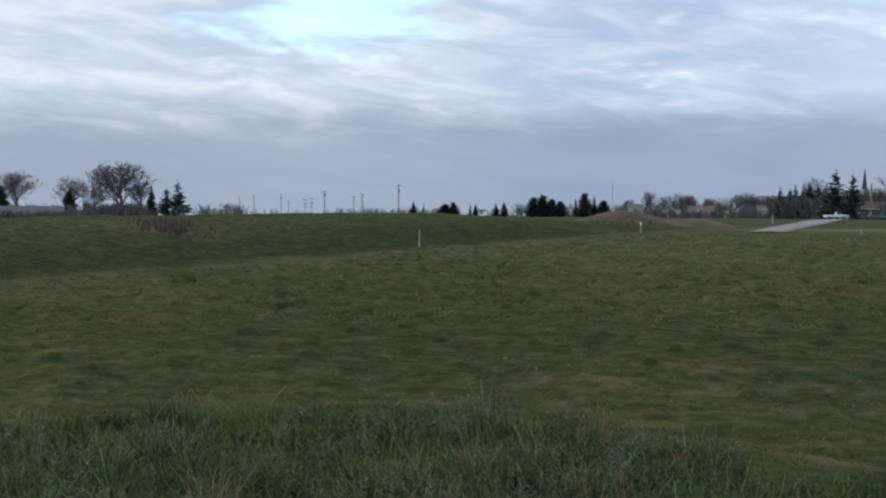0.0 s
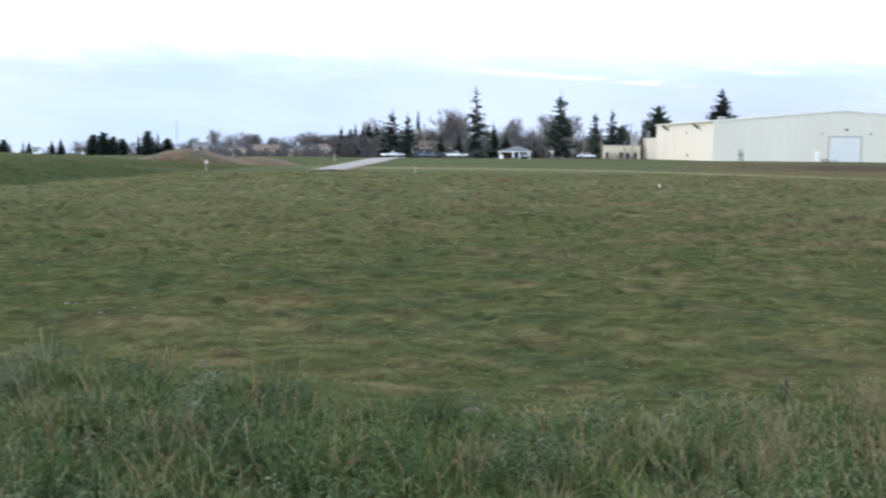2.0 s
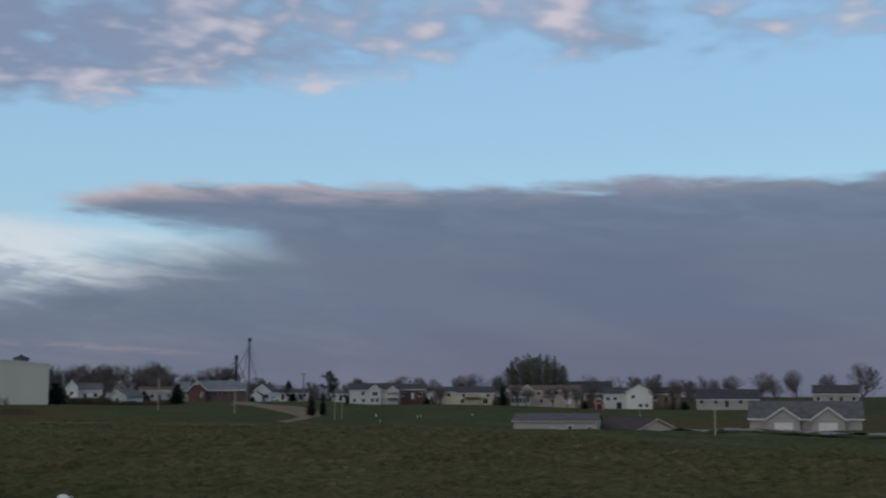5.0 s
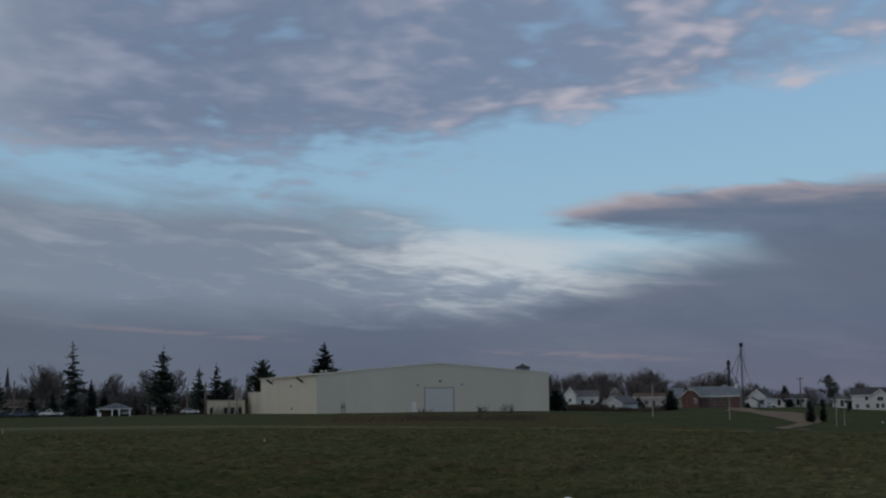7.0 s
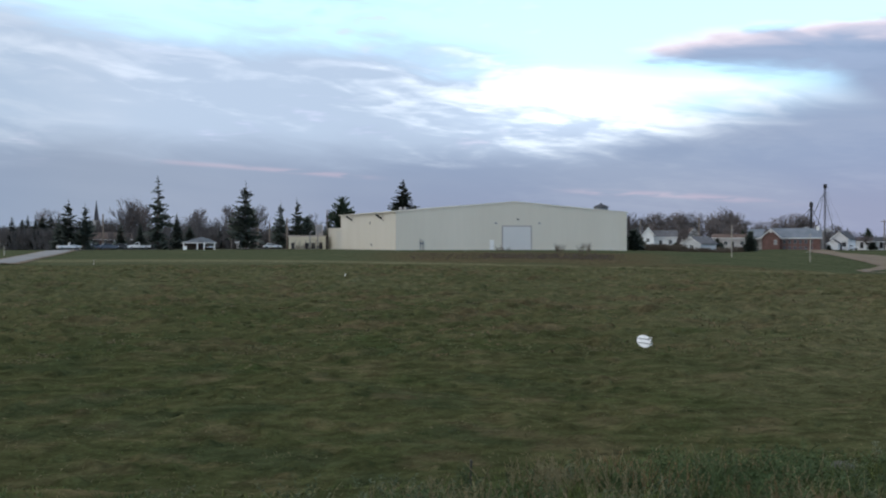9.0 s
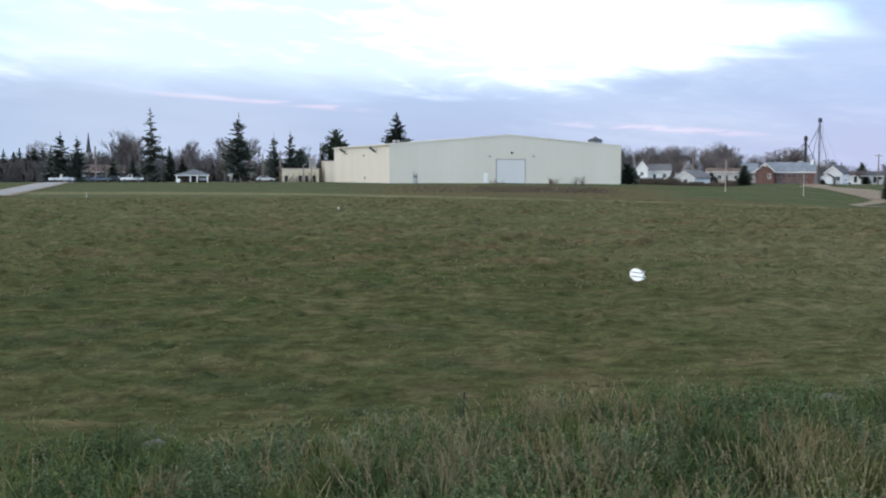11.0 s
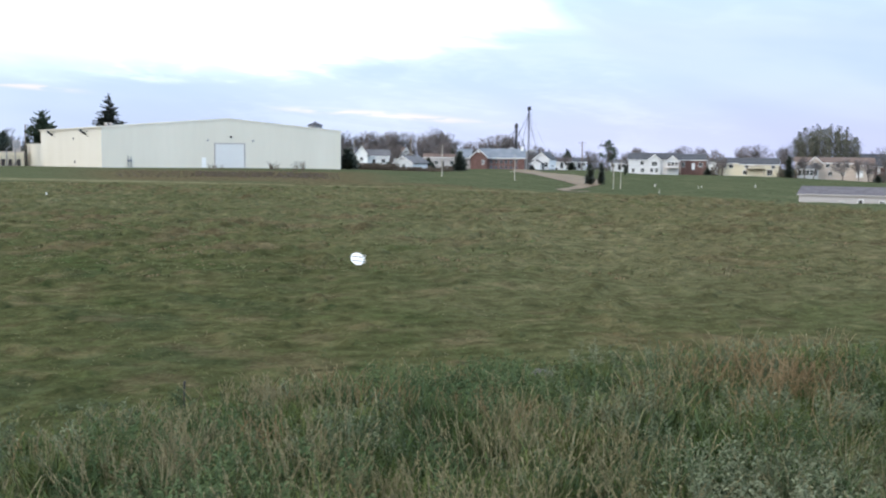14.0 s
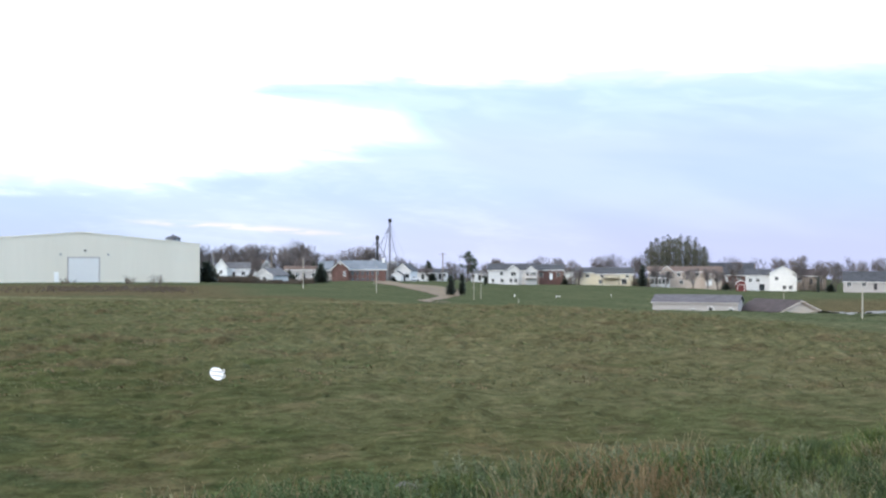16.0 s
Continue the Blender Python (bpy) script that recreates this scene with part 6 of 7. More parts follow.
def thicket(name, rows, label, material, seed, category="shrubs", size=1.0, tall=0.0):
    """Dense leafless undergrowth as one mass of thin upright stems: rows of heading from, to, distance, depth, top elevation, number."""
    rng = random.Random(seed)
    segs = []
    for a0, a1, d0, deep, e, n in rows:
        for _ in range(n):
            a, d = rng.uniform(a0, a1), d0 + rng.uniform(0, deep)
            p = spot(a, d, 0.1)
            h = max(0.3, tall * (1 + e) if tall else EYE.z + d * math.tan(radians(e)) - p.z) * rng.uniform(0.45, 1.0)
            for _ in range(3):
                q, v = p.copy(), Vector((rng.uniform(-0.55, 0.55), rng.uniform(-0.55, 0.55), 1)).normalized()
                for k in range(3):
                    w = q + v * h / 3
                    segs.append((q, w, (0.065 - 0.015 * k) * size, (0.05 - 0.015 * k) * size, 2))
                    if k:
                        b = (v + Vector((rng.uniform(-0.8, 0.8), rng.uniform(-0.8, 0.8), 0.1))).normalized()
                        segs.append((q, q + b * h * 0.30, 0.034 * size, 0.016 * size, 2))
                    q, v = w, (v + Vector((rng.uniform(-0.3, 0.3), rng.uniform(-0.3, 0.3), 0.1))).normalized()
    return tagged(new(name, mesh_of(name, *skin(segs, 3), M[material])), label, category, kind="stuff")


thicket("undergrowth", [(-33.2, -27.6, 545, 20, 0.0, 130), (-28.2, -20.6, 470, 25, 0.02, 300), (-58.5, -50.5, 322, 14, -0.02, 240), (-53.0, -51.3, 318, 8, -0.02, 70), (-21, -15.5, 340, 25, 0.42, 330), (-15.5, -5.2, 335, 30, 0.48, 800), (-19.0, -10, 345, 20, 0.85, 420), (8.7, 14.5, 450, 25, 0.30, 300), (14.5, 20, 450, 25, 0.15, 240), (20, 30, 455, 25, 0.02, 420), (33, 47, 475, 20, 0.0, 260), (47, 64, 450, 25, 0.0, 230)], "brown leafless undergrowth and far woods", "scrub", 5, "woods", 2.0)
thicket("undergrowth", [(-27.5, -20.9, 388, 12, -0.36, 260), (33.5, 35.3, 425, 8, -0.52, 70), (-21.0, -18.6, 322, 12, 0.40, 330), (-18.6, -5.4, 332, 12, 0.20, 700), (-59.5, -53.5, 292, 6, -0.30, 200), (-54.0, -51.2, 312, 8, 0.10, 160)], "dark brown scrub under the spruces and by the farm sheds", "scrub", 16, "woods", 2.0)
thicket("hedge", [(9.0, 11.4, 280, 10, -0.52, 520), (10.8, 12.6, 288, 8, -0.70, 260), (12.0, 14.2, 296, 8, -0.75, 200), (12.6, 14.4, 325, 10, -0.62, 130), (26.3, 27.2, 380, 6, -0.5, 50), (29.6, 30.6, 380, 8, -0.45, 80), (33.8, 34.5, 375, 8, -0.75, 50), (37.5, 39.2, 385, 10, -0.6, 110)], "low dark brown leafless hedge", "brush", 6, "hedge", 1.5)
thicket("distant_woods", [(-62, -20, 760, 120, -0.28, 300), (-48.6, -46.6, 640, 60, 0.0, 60), (-42, -36, 800, 60, -0.22, 120), (20, 60, 520, 120, -0.1, 180)], "hazy grey-brown woods along the horizon", "twig", 7, "woods", 2.4)
thicket("dead_weeds", [(-1.0, 7.6, 168, 40, -1.16, 260), (3.5, 7.2, 205, 18, -0.92, 50), (2.3, 3.0, 225, 4, -0.6, 14), (5.2, 5.6, 222, 4, -0.45, 14), (6.4, 6.9, 222, 4, -0.4, 14)] , "dead rusty-brown weeds", "brush", 8, "weeds", 0.7)

thicket("dead_weeds", [(-2.0, 8.6, 158, 48, 0.0, 1000), (1.5, 8.0, 165, 36, 0.5, 700)], "dense dead brown weeds on the rough ground before the warehouse", "brush", 28, "weeds", 0.7, tall=0.32)
thicket("brush_patch", [(-52.3, -47.8, 80, 11, 0.0, 150), (-51.5, -48.7, 82, 7, 0.5, 130), (-50.9, -49.3, 83, 5, 1.0, 90)], "low dark mound of dead brush on the green bank", "brush", 18, "brush", 0.5, tall=0.34)
def earth_heap():
    """A long uneven heap of dug soil with a lower tail, beyond the far end of the bank."""
    a, d = radians(-27.4), 176.0
    across, away = Vector((math.cos(a), -math.sin(a))), Vector((math.sin(a), math.cos(a)))
    top = height_to(-27.4, d, -0.53)
    us, vs = np.linspace(-11, 15, 66), np.linspace(-7, 7, 34)
    verts, faces = [], []
    for u in us:
        for v in vs:
            p = across * u + away * (d + v)
            h = max(0.0, 1 - (abs(u + 0.5) / 9.0) ** 1.8) * max(0.0, 1 - (abs(v) / 6.0) ** 2)
            tail = 0.80 * max(0.0, 1 - (abs(u - 8.5) / 6.0) ** 2) * max(0.0, 1 - (abs(v - 0.8) / 5.0) ** 2)
            h = max(h, tail)
            h = h * (1 + 0.16 * float(lumps(u, v, 3.1, 2.4)) + 0.10 * float(lumps(u, v, 1.2, 5.0)))
            verts.append((p.x, p.y, float(ground(p.x, p.y)) - 0.06 + top * h))
    n = len(vs)
    for i in range(len(us) - 1):
        for k in range(n - 1):
            faces.append((i * n + k, (i + 1) * n + k, (i + 1) * n + k + 1, i * n + k + 1))
    me = mesh_of("earth_mound", verts, faces, M["soil"])
    me.polygons.foreach_set("use_smooth", [True] * len(me.polygons))
    tagged(new("earth_mound", me), "long low heap of bare rust-brown soil beyond a bank", "earth mound")


earth_heap()
thicket("brush_patch", [(-29.6, -25.8, 163, 14, 0.0, 220), (-26.2, -23.2, 174, 4, 0.2, 90)], "dead rusty weeds on the heap of earth", "brush", 19, "brush", 0.5, tall=0.55)


# ---- vehicles ----
def vehicle(name, kind, paint, a, d, turn, label):
    t = thing(name, site(a, d, turn), label, "vehicle", "parked vehicles")
    t.location.z += 0.12
    L, W = (5.4, 1.9) if kind == "pickup" else (4.5, 1.75)
    body = bmesh.new()
    if kind == "pickup":
        prof = [(-2.7, 0.45), (2.65, 0.45), (2.7, 0.85), (2.55, 1.02), (1.35, 1.10), (-0.15, 1.10), (-0.15, 1.02), (-2.7, 1.02)]
        cabin = [(-0.15, 1.08), (1.35, 1.08), (0.75, 1.75), (0.05, 1.75)]
    else:
        prof = [(-2.25, 0.40), (2.2, 0.40), (2.25, 0.70), (2.05, 0.86), (1.1, 0.95), (-1.75, 0.98), (-2.25, 0.85)]
        cabin = [(-1.75, 0.96), (1.1, 0.95), (0.35, 1.42), (-1.15, 1.44)]
    prism(body, prof, -W / 2, W / 2)
    bmesh.ops.bevel(body, geom=list(body.edges), offset=0.05, segments=1, affect="EDGES")
    part("body", body, M[paint], t)
    cab = part("cabin", prism(bmesh.new(), cabin, -W / 2 + 0.12, W / 2 - 0.12), M[paint], t)
    inner = [(cabin[0][0] + 0.18, cabin[0][1] + 0.08), (cabin[1][0] - 0.22, cabin[1][1] + 0.08), (cabin[2][0] - 0.05, cabin[2][1] - 0.10), (cabin[3][0] + 0.05, cabin[3][1] - 0.10)]
    part("side_glass", prism(bmesh.new(), inner, -W / 2 + 0.10, W / 2 - 0.10), M["glass"], cab)
    if kind == "pickup":
        part("load_bed", boxes((-2.55, -0.25, -W / 2 + 0.1, W / 2 - 0.1, 1.02, 1.05)), M["dark_metal"], t)
    for x in (-L * 0.31, L * 0.31):
        for y in (-W / 2 + 0.05, W / 2 - 0.05):
            wh = part("wheel", tubes([((x, y - 0.11, 0.34), (x, y + 0.11, 0.34), 0.34, 0.34)], 14), M["rubber"], t)
            part("rim", tubes([((x, y - 0.12, 0.34), (x, y + 0.12, 0.34), 0.2, 0.2)], 10), M["grey_metal"], wh)
    for y in (-0.6, 0.6):
        part("headlight", boxes((L / 2 - 0.12, L / 2 + 0.01, y - 0.15, y + 0.15, 0.62, 0.78)), M["white_paint"], t)
        part("tail_light", boxes((-L / 2 - 0.01, -L / 2 + 0.1, y - 0.12, y + 0.12, 0.62, 0.8)), M["red_wood"], t)


for row in (("pickup_truck", "pickup", "car_white", -14.95, 289, 175, "white pickup truck parked on the asphalt"), ("pickup_truck", "pickup", "car_white", -18.15, 287, 12, "white pickup truck parked beside the drive"),
            ("car", "sedan", "car_blue", -16.35, 290, 5, "blue-grey car parked on the asphalt"), ("car", "sedan", "car_dark", -15.85, 292, 170, "dark car parked on the asphalt"), ("car", "sedan", "car_blue", -16.9, 294, 20, "blue-grey car parked on the asphalt"),
            ("car", "sedan", "car_white", -8.67, 290, 4, "white car parked near the outbuilding"), ("car", "sedan", "car_dark", -12.0, 288.5, 90, "dark car inside the open shelter"), ("car", "sedan", "car_white", -11.65, 288.5, 90, "pale car inside the open shelter"),
            ("car", "sedan", "car_white", 19.0, 352, 10, "white car parked on the street")):
    vehicle(*row)


# ---- model aeroplane ----
def model_plane():
    """A white foam disc wing with two fins, banked steeply with its edge down in the grass."""
    d, a, e = 36.0, 9.50, -5.28
    c = Vector((d * math.sin(radians(a)), d * math.cos(radians(a)), EYE.z + d * math.tan(radians(e))))
    R = 0.225
    # local: x nose, y left wing, z up
    nose = Vector((-0.93, -0.10, 0.12)).normalized()
    upv = Vector((-0.10, -0.80, 0.60))
    left = upv.cross(nose).normalized()
    upv = nose.cross(left)
    m = Matrix((nose, left, upv)).transposed().to_4x4()
    m.translation = c
    t = thing("model_aeroplane", m, "white foam disc-winged model aeroplane with black stripes, banked low over grass", "model aeroplane")
    bm = bmesh.new()
    n = 40
    rim = []
    for z, k in ((-0.006, 0.985), (0.0, 1.0), (0.006, 0.985)):
        rim.append([bm.verts.new((R * k * (math.cos(2 * math.pi * i / n) if math.cos(2 * math.pi * i / n) > -0.80 else -0.80), R * k * math.sin(2 * math.pi * i / n), z)) for i in range(n)])
    for i in range(n):
        j = (i + 1) % n
        for q in (0, 1):
            bm.faces.new((rim[q][i], rim[q][j], rim[q + 1][j], rim[q + 1][i]))
    bm.faces.new(rim[0][::-1])
    bm.faces.new(rim[2])
    wing = part("wing", bm, M["foam"], t, "white round foam wing")
    for s in (-1, 1):
        part("stripe", boxes((-0.17, 0.185, s * 0.075 - 0.012, s * 0.075 + 0.012, 0.0065, 0.0085)), M["black_tape"], wing)
        fin = bmesh.new()
        prism(fin, [(-0.24, 0.006), (-0.10, 0.006), (-0.16, 0.10), (-0.19, 0.125), (-0.23, 0.115), (-0.255, 0.08)], s * 0.10 - 0.004, s * 0.10 + 0.004)
        f = part("tail_fin", fin, M["foam"], t, "white rounded tail fin")
        for k in range(3):
            g = bmesh.new()
            b0 = radians(90 + 120 * k)
            pts = [(-0.197 + r * math.cos(b0 + w), 0.068 + r * math.sin(b0 + w)) for r, w in ((0.010, -0.5), (0.032, -0.5), (0.034, 0.0), (0.032, 0.5), (0.010, 0.5))]
            prism(g, pts, s * 0.10 - 0.0055, s * 0.10 + 0.0055)
            part("marking", g, M["black_tape"], f)
        part("elevon", boxes((-0.235, -0.182, s * 0.075 - 0.06, s * 0.075 + 0.06, -0.004, 0.004)), M["foam"], t)
    part("fuselage", boxes((-0.10, 0.20, -0.018, 0.018, -0.045, -0.006), bevel=0.006), M["foam"], t)
    part("motor", tubes([((0.20, 0, -0.025), (0.245, 0, -0.025), 0.014, 0.014)], 10), M["dark_metal"], t)
    part("propeller", boxes((0.246, 0.250, -0.075, 0.075, -0.033, -0.017)), M["black_tape"], t)
    for s in (-1, 1):
        part("landing_leg", tubes([((0.08, s * 0.02, -0.04), (0.09, s * 0.06, -0.09), 0.002, 0.002)], 4), M["dark_metal"], t)
        part("wheel", tubes([((0.09, s * 0.055, -0.095), (0.09, s * 0.065, -0.095), 0.014, 0.014)], 10), M["rubber"], t)


model_plane()


# ---- grass ----
def blades(name, pos, h, w, lean, material, label, seed, category="grass", tilt=None):
    """Many tapering grass blades as one mesh. pos: n x 3 feet; h, w, lean: n each."""
    rng = np.random.default_rng(seed)
    n = len(pos)
    face = rng.uniform(0, 2 * np.pi, n)
    tilt = rng.uniform(0, 2 * np.pi, n) if tilt is None else tilt
    u = np.stack([np.cos(face), np.sin(face), 0 * face], 1) * (w / 2)[:, None]
    b = np.stack([np.cos(tilt), np.sin(tilt), 0 * tilt], 1) * (h * lean)[:, None]
    up = np.zeros((n, 3))
    up[:, 2] = h
    mid = pos + 0.55 * up + 0.32 * b
    tip = pos + up * (1 - 0.35 * lean[:, None] ** 2) + b
    V = np.stack([pos - u, pos + u, mid - 0.75 * u, mid + 0.75 * u, tip], 1).reshape(-1, 3)
    o = (np.arange(n) * 5)[:, None]
    quads = o + np.array([[0, 1, 3, 2]])
    tris = o + np.array([[2, 3, 4]])
    loops = np.concatenate([quads, tris], 1).ravel()
    starts = (np.arange(n)[:, None] * 7 + np.array([[0, 4]])).ravel()
    me = bpy.data.meshes.new(name)
    me.vertices.add(len(V))
    me.vertices.foreach_set("co", V.ravel())
    me.loops.add(len(loops))
    me.loops.foreach_set("vertex_index", loops.astype(np.int32))
    me.polygons.add(2 * n)
    me.polygons.foreach_set("loop_start", starts.astype(np.int32))
    me.materials.append(M[material])
    me.update(calc_edges=True)
    me.validate()
    return tagged(new(name, me), label, category, kind="stuff")


def scatter(rng, n, a0, a1, d0, d1, power=1.0):
    a = rng.uniform(a0, a1, n)
    d = d0 + (d1 - d0) * rng.random(n) ** power
    x, y = d * np.sin(np.radians(a)), d * np.cos(np.radians(a))
    return x, y, a, d


def patch(x, y, size, seed):
    return 0.5 + 0.5 * lumps(x, y, size, seed)


def verge():
    rng = np.random.default_rng(3)
    # tall growth on the bank beside the tripod
    for name, mt, n, seed, hmin, hmax, lean, w, keep, label in (
            ("verge_grass", "grass", 140000, 1, 0.09, 0.24, 1.7, 0.0060, lambda x, y: 0.03 + 0.97 * smooth(0.30, 0.62, patch(x, y, 1.2, 1.0)), "tall tangled green verge grass"),
            ("verge_grass", "grass_dark", 65000, 2, 0.10, 0.25, 1.4, 0.0070, lambda x, y: 0.03 + smooth(0.42, 0.66, patch(x, y, 1.4, 5.0)), "dark clumps of lush verge grass"),
            ("verge_straw", "straw", 30000, 3, 0.12, 0.30, 1.6, 0.0048, lambda x, y: 0.05 + smooth(0.50, 0.78, patch(x, y, 1.4, 8.0)), "dry straw-coloured grass in the verge")):
        x, y, a, d = scatter(rng, n * 2, -66, 66, 3.6, 14.0, 0.75)
        e = verge_edge(a)
        ok = (rng.random(n * 2) < keep(x, y)) & (d < e + 0.6 + 0.9 * lumps(x, y, 2.6, 4.4) + 2.4 * rng.random(n * 2) ** 2)
        x, y, d, e = x[ok][:n], y[ok][:n], d[ok][:n], e[ok][:n]
        h = rng.uniform(hmin, hmax, len(x)) * (0.12 + 1.75 * patch(x, y, 0.85, seed * 3.0) ** 1.5) * (1 - 0.75 * smooth(-1.0, 1.2, d - e))
        blades(name, np.stack([x, y, ground(x, y) - 0.02], 1), h, rng.uniform(0.6, 1.4, len(x)) * w, rng.uniform(0.3, lean, len(x)), mt, label, 10 + seed)
    # fountains of longer blades
    for name, mt, count, seed, k, hmax, w, label in (("grass_tufts", "grass", 620, 41, 90, 0.34, 0.0055, "arching green grass tufts"), ("grass_tufts", "grass_dark", 420, 42, 90, 0.34, 0.0065, "lush dark grass tufts"),
                                                     ("straw_tufts", "straw", 340, 43, 70, 0.40, 0.0042, "arching dry straw tufts")):
        cx, cy, a, d = scatter(rng, count, -64, 64, 3.9, 13.0, 0.8)
        ok = d < verge_edge(a) - (0.9 if mt == "straw" else 0.1)
        cx, cy = cx[ok], cy[ok]
        size = rng.uniform(0.5, 1.0, len(cx))
        th = rng.uniform(0, 2 * np.pi, (len(cx), k))
        r = 0.09 * np.sqrt(rng.random((len(cx), k))) * size[:, None]
        x, y = (cx[:, None] + r * np.cos(th)).ravel(), (cy[:, None] + r * np.sin(th)).ravel()
        h = np.repeat(size, k) * hmax * rng.uniform(0.45, 1.0, len(x))
        blades(name, np.stack([x, y, ground(x, y) - 0.02], 1), h, rng.uniform(0.6, 1.4, len(x)) * w, rng.uniform(0.15, 1.15, len(x)), mt, label, seed, tilt=th.ravel() + rng.normal(0, 0.5, len(x)))
    # standing weeds in clumps: dry plumes, rusty stalks and leafy grey-green stems
    r2 = random.Random(9)
    for name, mt, clumps, keep, label in (("dry_weeds", "seed", 215, (2.3, 2.0, 0.50), "pale dry weeds with feathery seed plumes"), ("rusty_weeds", "rust_weed", 130, (2.2, 6.0, 0.45), "rust-brown dead weed stalks"),
                                          ("bushy_weeds", "grass_dark", 120, (2.0, 3.0, 0.30), "dark blue-green bushy weeds"),
                                          ("leafy_weeds", "weed_leaf", 250, (2.4, 11.0, 0.40), "grey-green leafy weed stems")):
        verts, faces = [], []

        def leaf(c, way, length, width):
            """A folded leaf from c."""
            s = way.orthogonal().normalized() * width
            s = Matrix.Rotation(r2.uniform(0, 6.28), 3, way) @ s
            mid = c + way * length * 0.5 + Vector((0, 0, 0.1 * length))
            o = len(verts)
            verts.extend((c, mid + s, c + way * length - Vector((0, 0, 0.25 * length)), mid - s))
            faces.append((o, o + 1, o + 2, o + 3))

        made = 0
        while made < clumps:
            a, d = r2.uniform(-64, 64), 3.8 + 9.4 * r2.random() ** 0.8
            if mt == "seed" and made < 110:
                a, d = r2.uniform(-4, 26), r2.uniform(4.2, 8.5)
            if mt == "rust_weed" and made < 40:
                a, d = r2.gauss(29.5, 2.0), r2.gauss(8.8, 0.6)
            if mt == "grass_dark":
                a, d = (r2.gauss(15, 3.5), r2.gauss(7.9, 0.5)) if made < 45 else (r2.uniform(-60, 10), r2.uniform(4.5, 7.0))
            if mt == "weed_leaf" and made < 90:
                a, d = r2.uniform(22, 44), r2.uniform(4.2, 9.5)
            x0, y0 = d * math.sin(radians(a)), d * math.cos(radians(a))
            if d > verge_edge(a) + 0.7 or float(patch(x0, y0, keep[0], keep[1])) < keep[2] + r2.uniform(-0.25, 0.15) - (0.25 if made < 130 and mt != "seed" else 0):
                continue
            made += 1
            tall, wide = r2.uniform(0.22, 0.46) * (1 - 0.30 * float(smooth(-1.6, 0.1, d - verge_edge(a)))), r2.uniform(0.12, 0.30)
            for _ in range(r2.randint(6, 13)):
                x, y = x0 + r2.gauss(0, wide * 0.5), y0 + r2.gauss(0, wide * 0.5)
                h = tall * r2.uniform(0.6, 1.0)
                foot = Vector((x, y, float(ground(x, y)) - 0.02))
                lean = Vector((r2.gauss(0, 0.16) + (x - x0) * 0.6, r2.gauss(0, 0.16) + (y - y0) * 0.6, 1)).normalized()
                top = foot + lean * h
                bend = Vector((r2.gauss(0, 0.20), r2.gauss(0, 0.20), -0.10)) * h
                side = lean.orthogonal().normalized() * 0.0022
                o = len(verts)
                knee = foot + lean * h * 0.55 + bend * 0.3
                verts.extend((foot - side, foot + side, knee + side * 0.8, knee - side * 0.8, top + bend + side * 0.4, top + bend - side * 0.4))
                faces.append((o + 3, o + 2, o + 4, o + 5))
                faces.append((o, o + 1, o + 2, o + 3))
                if mt in ("weed_leaf", "grass_dark"):
                    for k in range(22):
                        f = 0.15 + 0.85 * k / 21
                        g = 2.4 * k + r2.uniform(-0.3, 0.3)
                        way = (Vector((math.cos(g), math.sin(g), 0)) * r2.uniform(0.6, 1.0) + lean * r2.uniform(0.35, 0.9)).normalized()
                        leaf(foot.lerp(top, f) + bend * f * f, way, r2.uniform(0.034, 0.066) * (1.15 - 0.5 * f), r2.uniform(0.0032, 0.0062))
                else:
                    for k in range(46):
                        f = r2.uniform(0.45, 1.0) if k > 9 else r2.uniform(0.05, 0.5)
                        g = r2.uniform(0, 6.28)
                        way = (Vector((math.cos(g), math.sin(g), 0)) * r2.uniform(0.15, 0.60) + lean).normalized()
                        leaf(foot.lerp(top, f) + bend * f * f, way, r2.uniform(0.012, 0.027) * (1.25 - 0.5 * f), r2.uniform(0.0022, 0.0046))
        tagged(new(name, mesh_of(name, verts, faces, M[mt])), label, "weeds", kind="stuff")


verge()


def pasture():
    rng = np.random.default_rng(5)
    for name, mt, n, d0, d1, hs, w, keep, label, seed in (
            ("pasture_grass", "grass", 70000, 8, 38, 0.095, 0.007, lambda x, y: 0.15 + 0.85 * patch(x, y, 3.5, 1.5), "short rough green pasture grass", 21),
            ("pasture_straw", "straw", 24000, 8, 38, 0.10, 0.007, lambda x, y: 0.06 + smooth(0.50, 0.80, patch(x, y, 3.1, 7.5)), "tan dry tussocks in the pasture", 22)):
        x, y, a, d = scatter(rng, n * 2, -62, 62, d0, d1, 0.7)
        ok = (rng.random(n * 2) < keep(x, y)) & (x + 0.17 * (y - 43) > -49) & (d > verge_edge(a) + 0.6)
        x, y, d = x[ok][:n], y[ok][:n], d[ok][:n]
        h = hs * rng.uniform(0.45, 1.3, len(x)) * (1 - 0.4 * smooth(14, 38, d))
        blades(name, np.stack([x, y, ground(x, y) - 0.03], 1), h, rng.uniform(0.6, 1.5, len(x)) * w * (1 + d / 60), rng.uniform(1.0, 2.2, len(x)), mt, label, seed)


pasture()


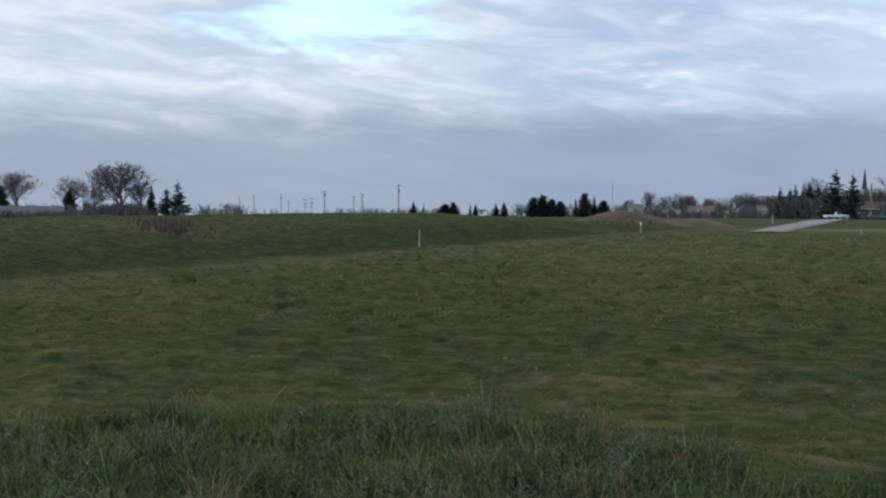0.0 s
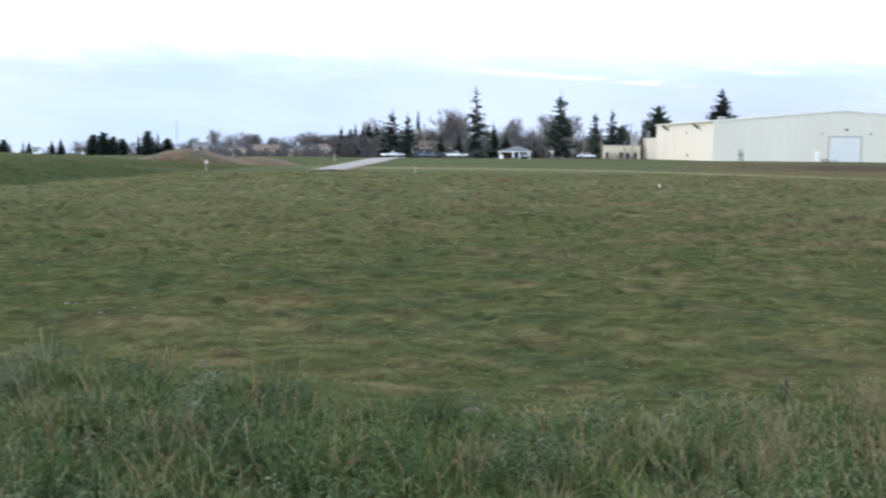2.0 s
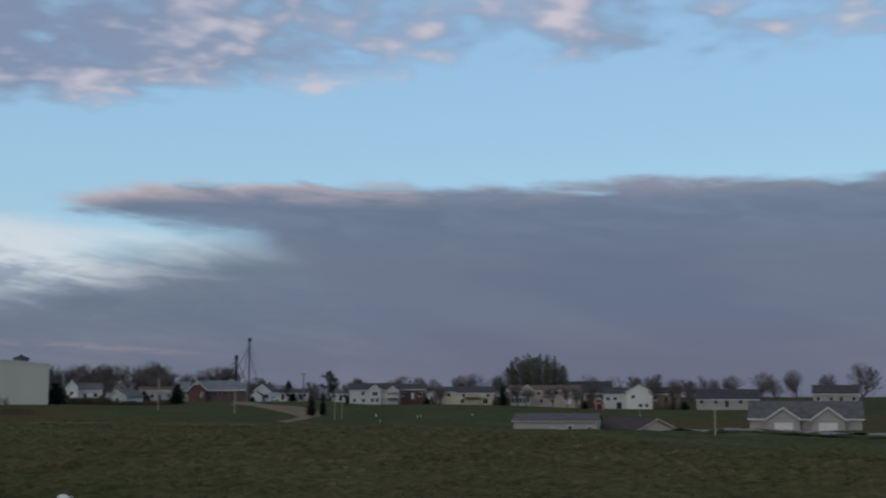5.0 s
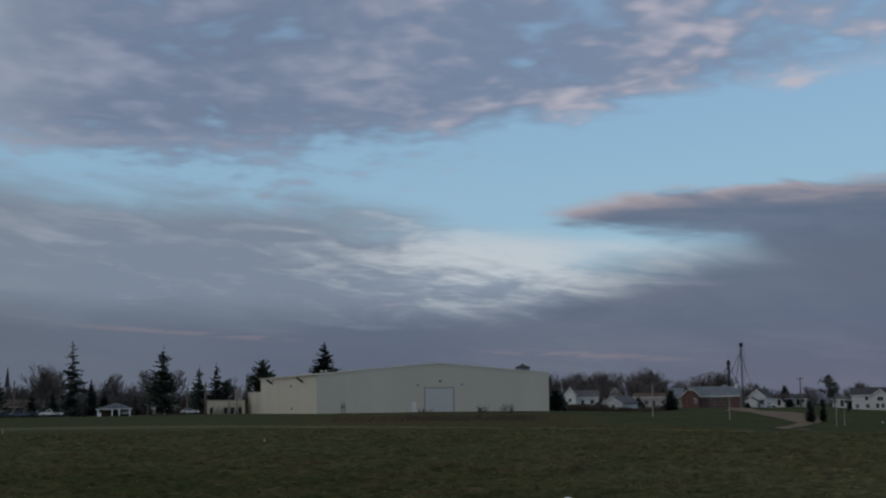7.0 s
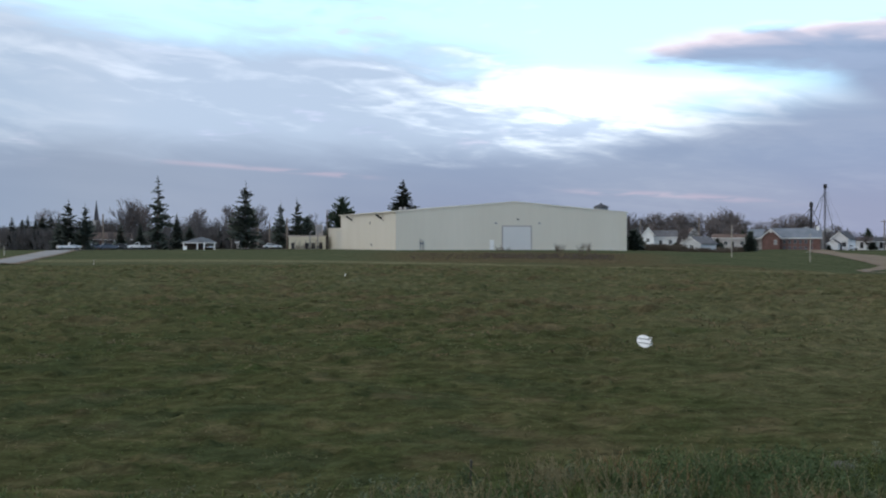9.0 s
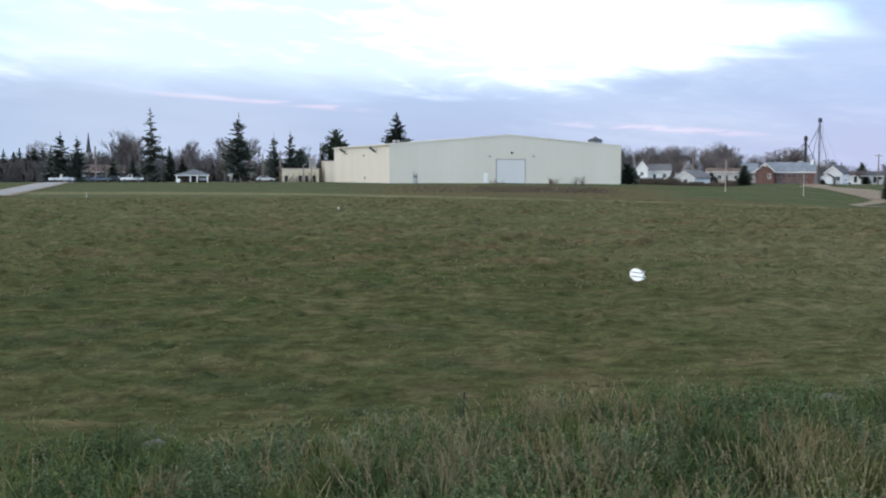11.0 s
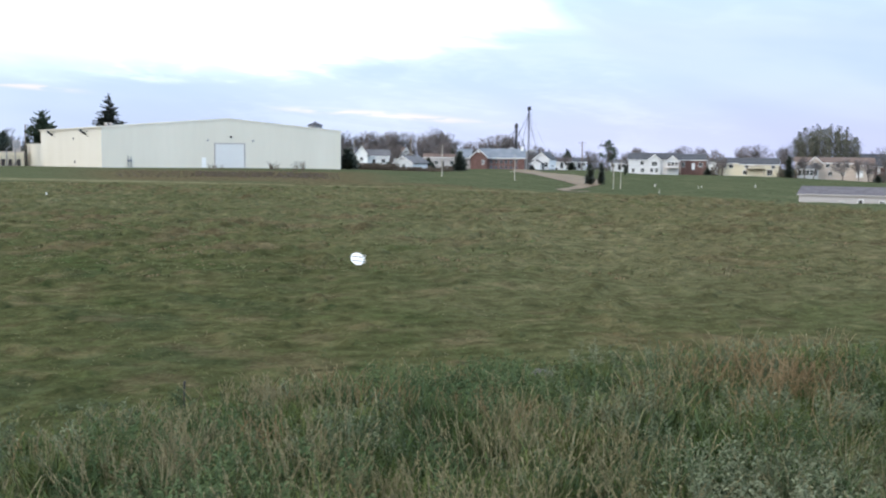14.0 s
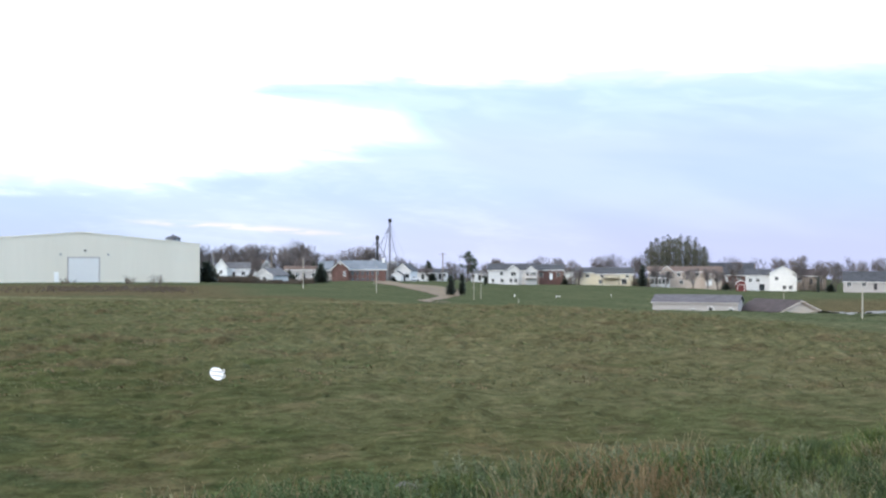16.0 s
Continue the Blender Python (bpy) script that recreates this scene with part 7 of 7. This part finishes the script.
def tussocks():
    """Matted tussocks of bent blades all over the rough pasture."""
    rng = np.random.default_rng(17)
    for name, mt, n, k, hs, keep, label, seed in (
            ("tussocks", "tussock_olive", 7600, 10, 0.095, lambda x, y, a, d: 0.55 + 0.45 * patch(x, y, 9, 1.2), "olive tussocks in the rough pasture", 61),
            ("tussocks", "tussock_green", 4400, 10, 0.09, lambda x, y, a, d: smooth(0.35, 0.65, patch(x, y, 8, 4.1)) * (0.35 + 0.65 * smooth(14, -8, a)), "lush green tussocks in the pasture", 62),
            ("tussocks", "tussock_tan", 3300, 10, 0.12, lambda x, y, a, d: smooth(0.45, 0.75, patch(x, y, 7, 6.4)), "dry tan tussocks in the pasture", 63),
            ("tussocks", "tussock_rust", 2000, 10, 0.11, lambda x, y, a, d: smooth(0.50, 0.75, patch(x, y, 11, 8.8)) * (0.25 + 0.75 * smooth(-20, 4, a)), "rust-brown tussocks in the pasture", 64)):
        x, y, a, d = scatter(rng, n * 4, -60, 58, 34, 132, 1.0)
        ok = (x + 0.17 * (y - 43) > -48) & (d > verge_edge(a) + 1.5) & (d < 132 - 21 * smooth(8, 26, a) - 44 * smooth(28, 42, a)) & (rng.random(n * 4) < keep(x, y, a, d)) & (np.abs(d + 3 - track_line(a)[0]) > track_line(a)[1] + 3.5)
        x, y, d = x[ok][:n], y[ok][:n], d[ok][:n]
        size = rng.uniform(0.14, 0.42, len(x)) * (0.75 + 0.5 * smooth(15, 60, d))
        th = rng.uniform(0, 2 * np.pi, (len(x), k))
        r = size[:, None] * np.sqrt(rng.random((len(x), k)))
        bx, by = (x[:, None] + r * np.cos(th)).ravel(), (y[:, None] + r * np.sin(th)).ravel()
        h = np.repeat(hs * rng.uniform(0.45, 1.15, len(x)), k) * rng.uniform(0.6, 1.1, len(bx))
        w = np.repeat(0.014 + 0.0007 * d, k) * rng.uniform(0.7, 1.4, len(bx))
        blades(name, np.stack([bx, by, ground(bx, by) - 0.02], 1), h, w, rng.uniform(1.2, 3.0, len(bx)), mt, label, seed, tilt=th.ravel() + rng.normal(0, 0.7, len(bx)))


tussocks()


def hummocks():
    """Low matted mounds all over the rough pasture."""
    rng = np.random.default_rng(8)
    n = 7600
    x, y, a, d = scatter(rng, n, -60, 58, 13, 125, 0.70)
    ok = (x + 0.17 * (y - 43) > -48) & (d > verge_edge(a) + 3) & (d < 132 - 22 * smooth(8, 26, a) - 44 * smooth(28, 42, a)) & (rng.random(n) < 0.25 + 0.9 * patch(x, y, 11, 2.9)) & (np.abs(d + 3 - track_line(a)[0]) > track_line(a)[1] + 4)
    x, y, d = x[ok], y[ok], d[ok]
    n = len(x)
    size = rng.uniform(0.16, 0.40, n) * (0.7 + 0.9 * smooth(20, 60, d))
    tall = size * rng.uniform(0.26, 0.48, n)
    K = 9
    th = np.arange(K) * 2 * np.pi / K
    V = []
    for ring, lift in ((1.25, -0.35), (0.85, 0.45), (0.45, 0.88)):
        r = ring * size[:, None] * rng.uniform(0.75, 1.3, (n, K))
        px_, py_ = x[:, None] + r * np.cos(th), y[:, None] + r * np.sin(th)
        V.append(np.stack([px_, py_, ground(px_, py_) + lift * tall[:, None] * rng.uniform(0.75, 1.2, (n, K))], 2))
    top = np.stack([x, y, ground(x, y) + tall], 1)[:, None, :]
    verts = np.concatenate(V + [top], 1).reshape(-1, 3)
    per = 3 * K + 1
    faces = []
    for i in range(n):
        o = i * per
        for r in (0, 1):
            for k in range(K):
                q = (k + 1) % K
                faces.append((o + r * K + k, o + r * K + q, o + (r + 1) * K + q, o + (r + 1) * K + k))
        for k in range(K):
            faces.append((o + 2 * K + k, o + 2 * K + (k + 1) % K, o + 3 * K))
    me = mesh_of("hummocks", verts.tolist(), faces, bpy.data.materials["pasture_and_lawn"])
    rgba = np.stack(cover(verts[:, 0], verts[:, 1]), 1).astype(np.float32)
    me.color_attributes.new("cover", "FLOAT_COLOR", "POINT").data.foreach_set("color", rgba.ravel())
    me.polygons.foreach_set("use_smooth", [True] * len(me.polygons))
    return tagged(new("hummocks", me), "matted olive and tan hummocks in the rough pasture", "grass", kind="stuff")


hummocks()
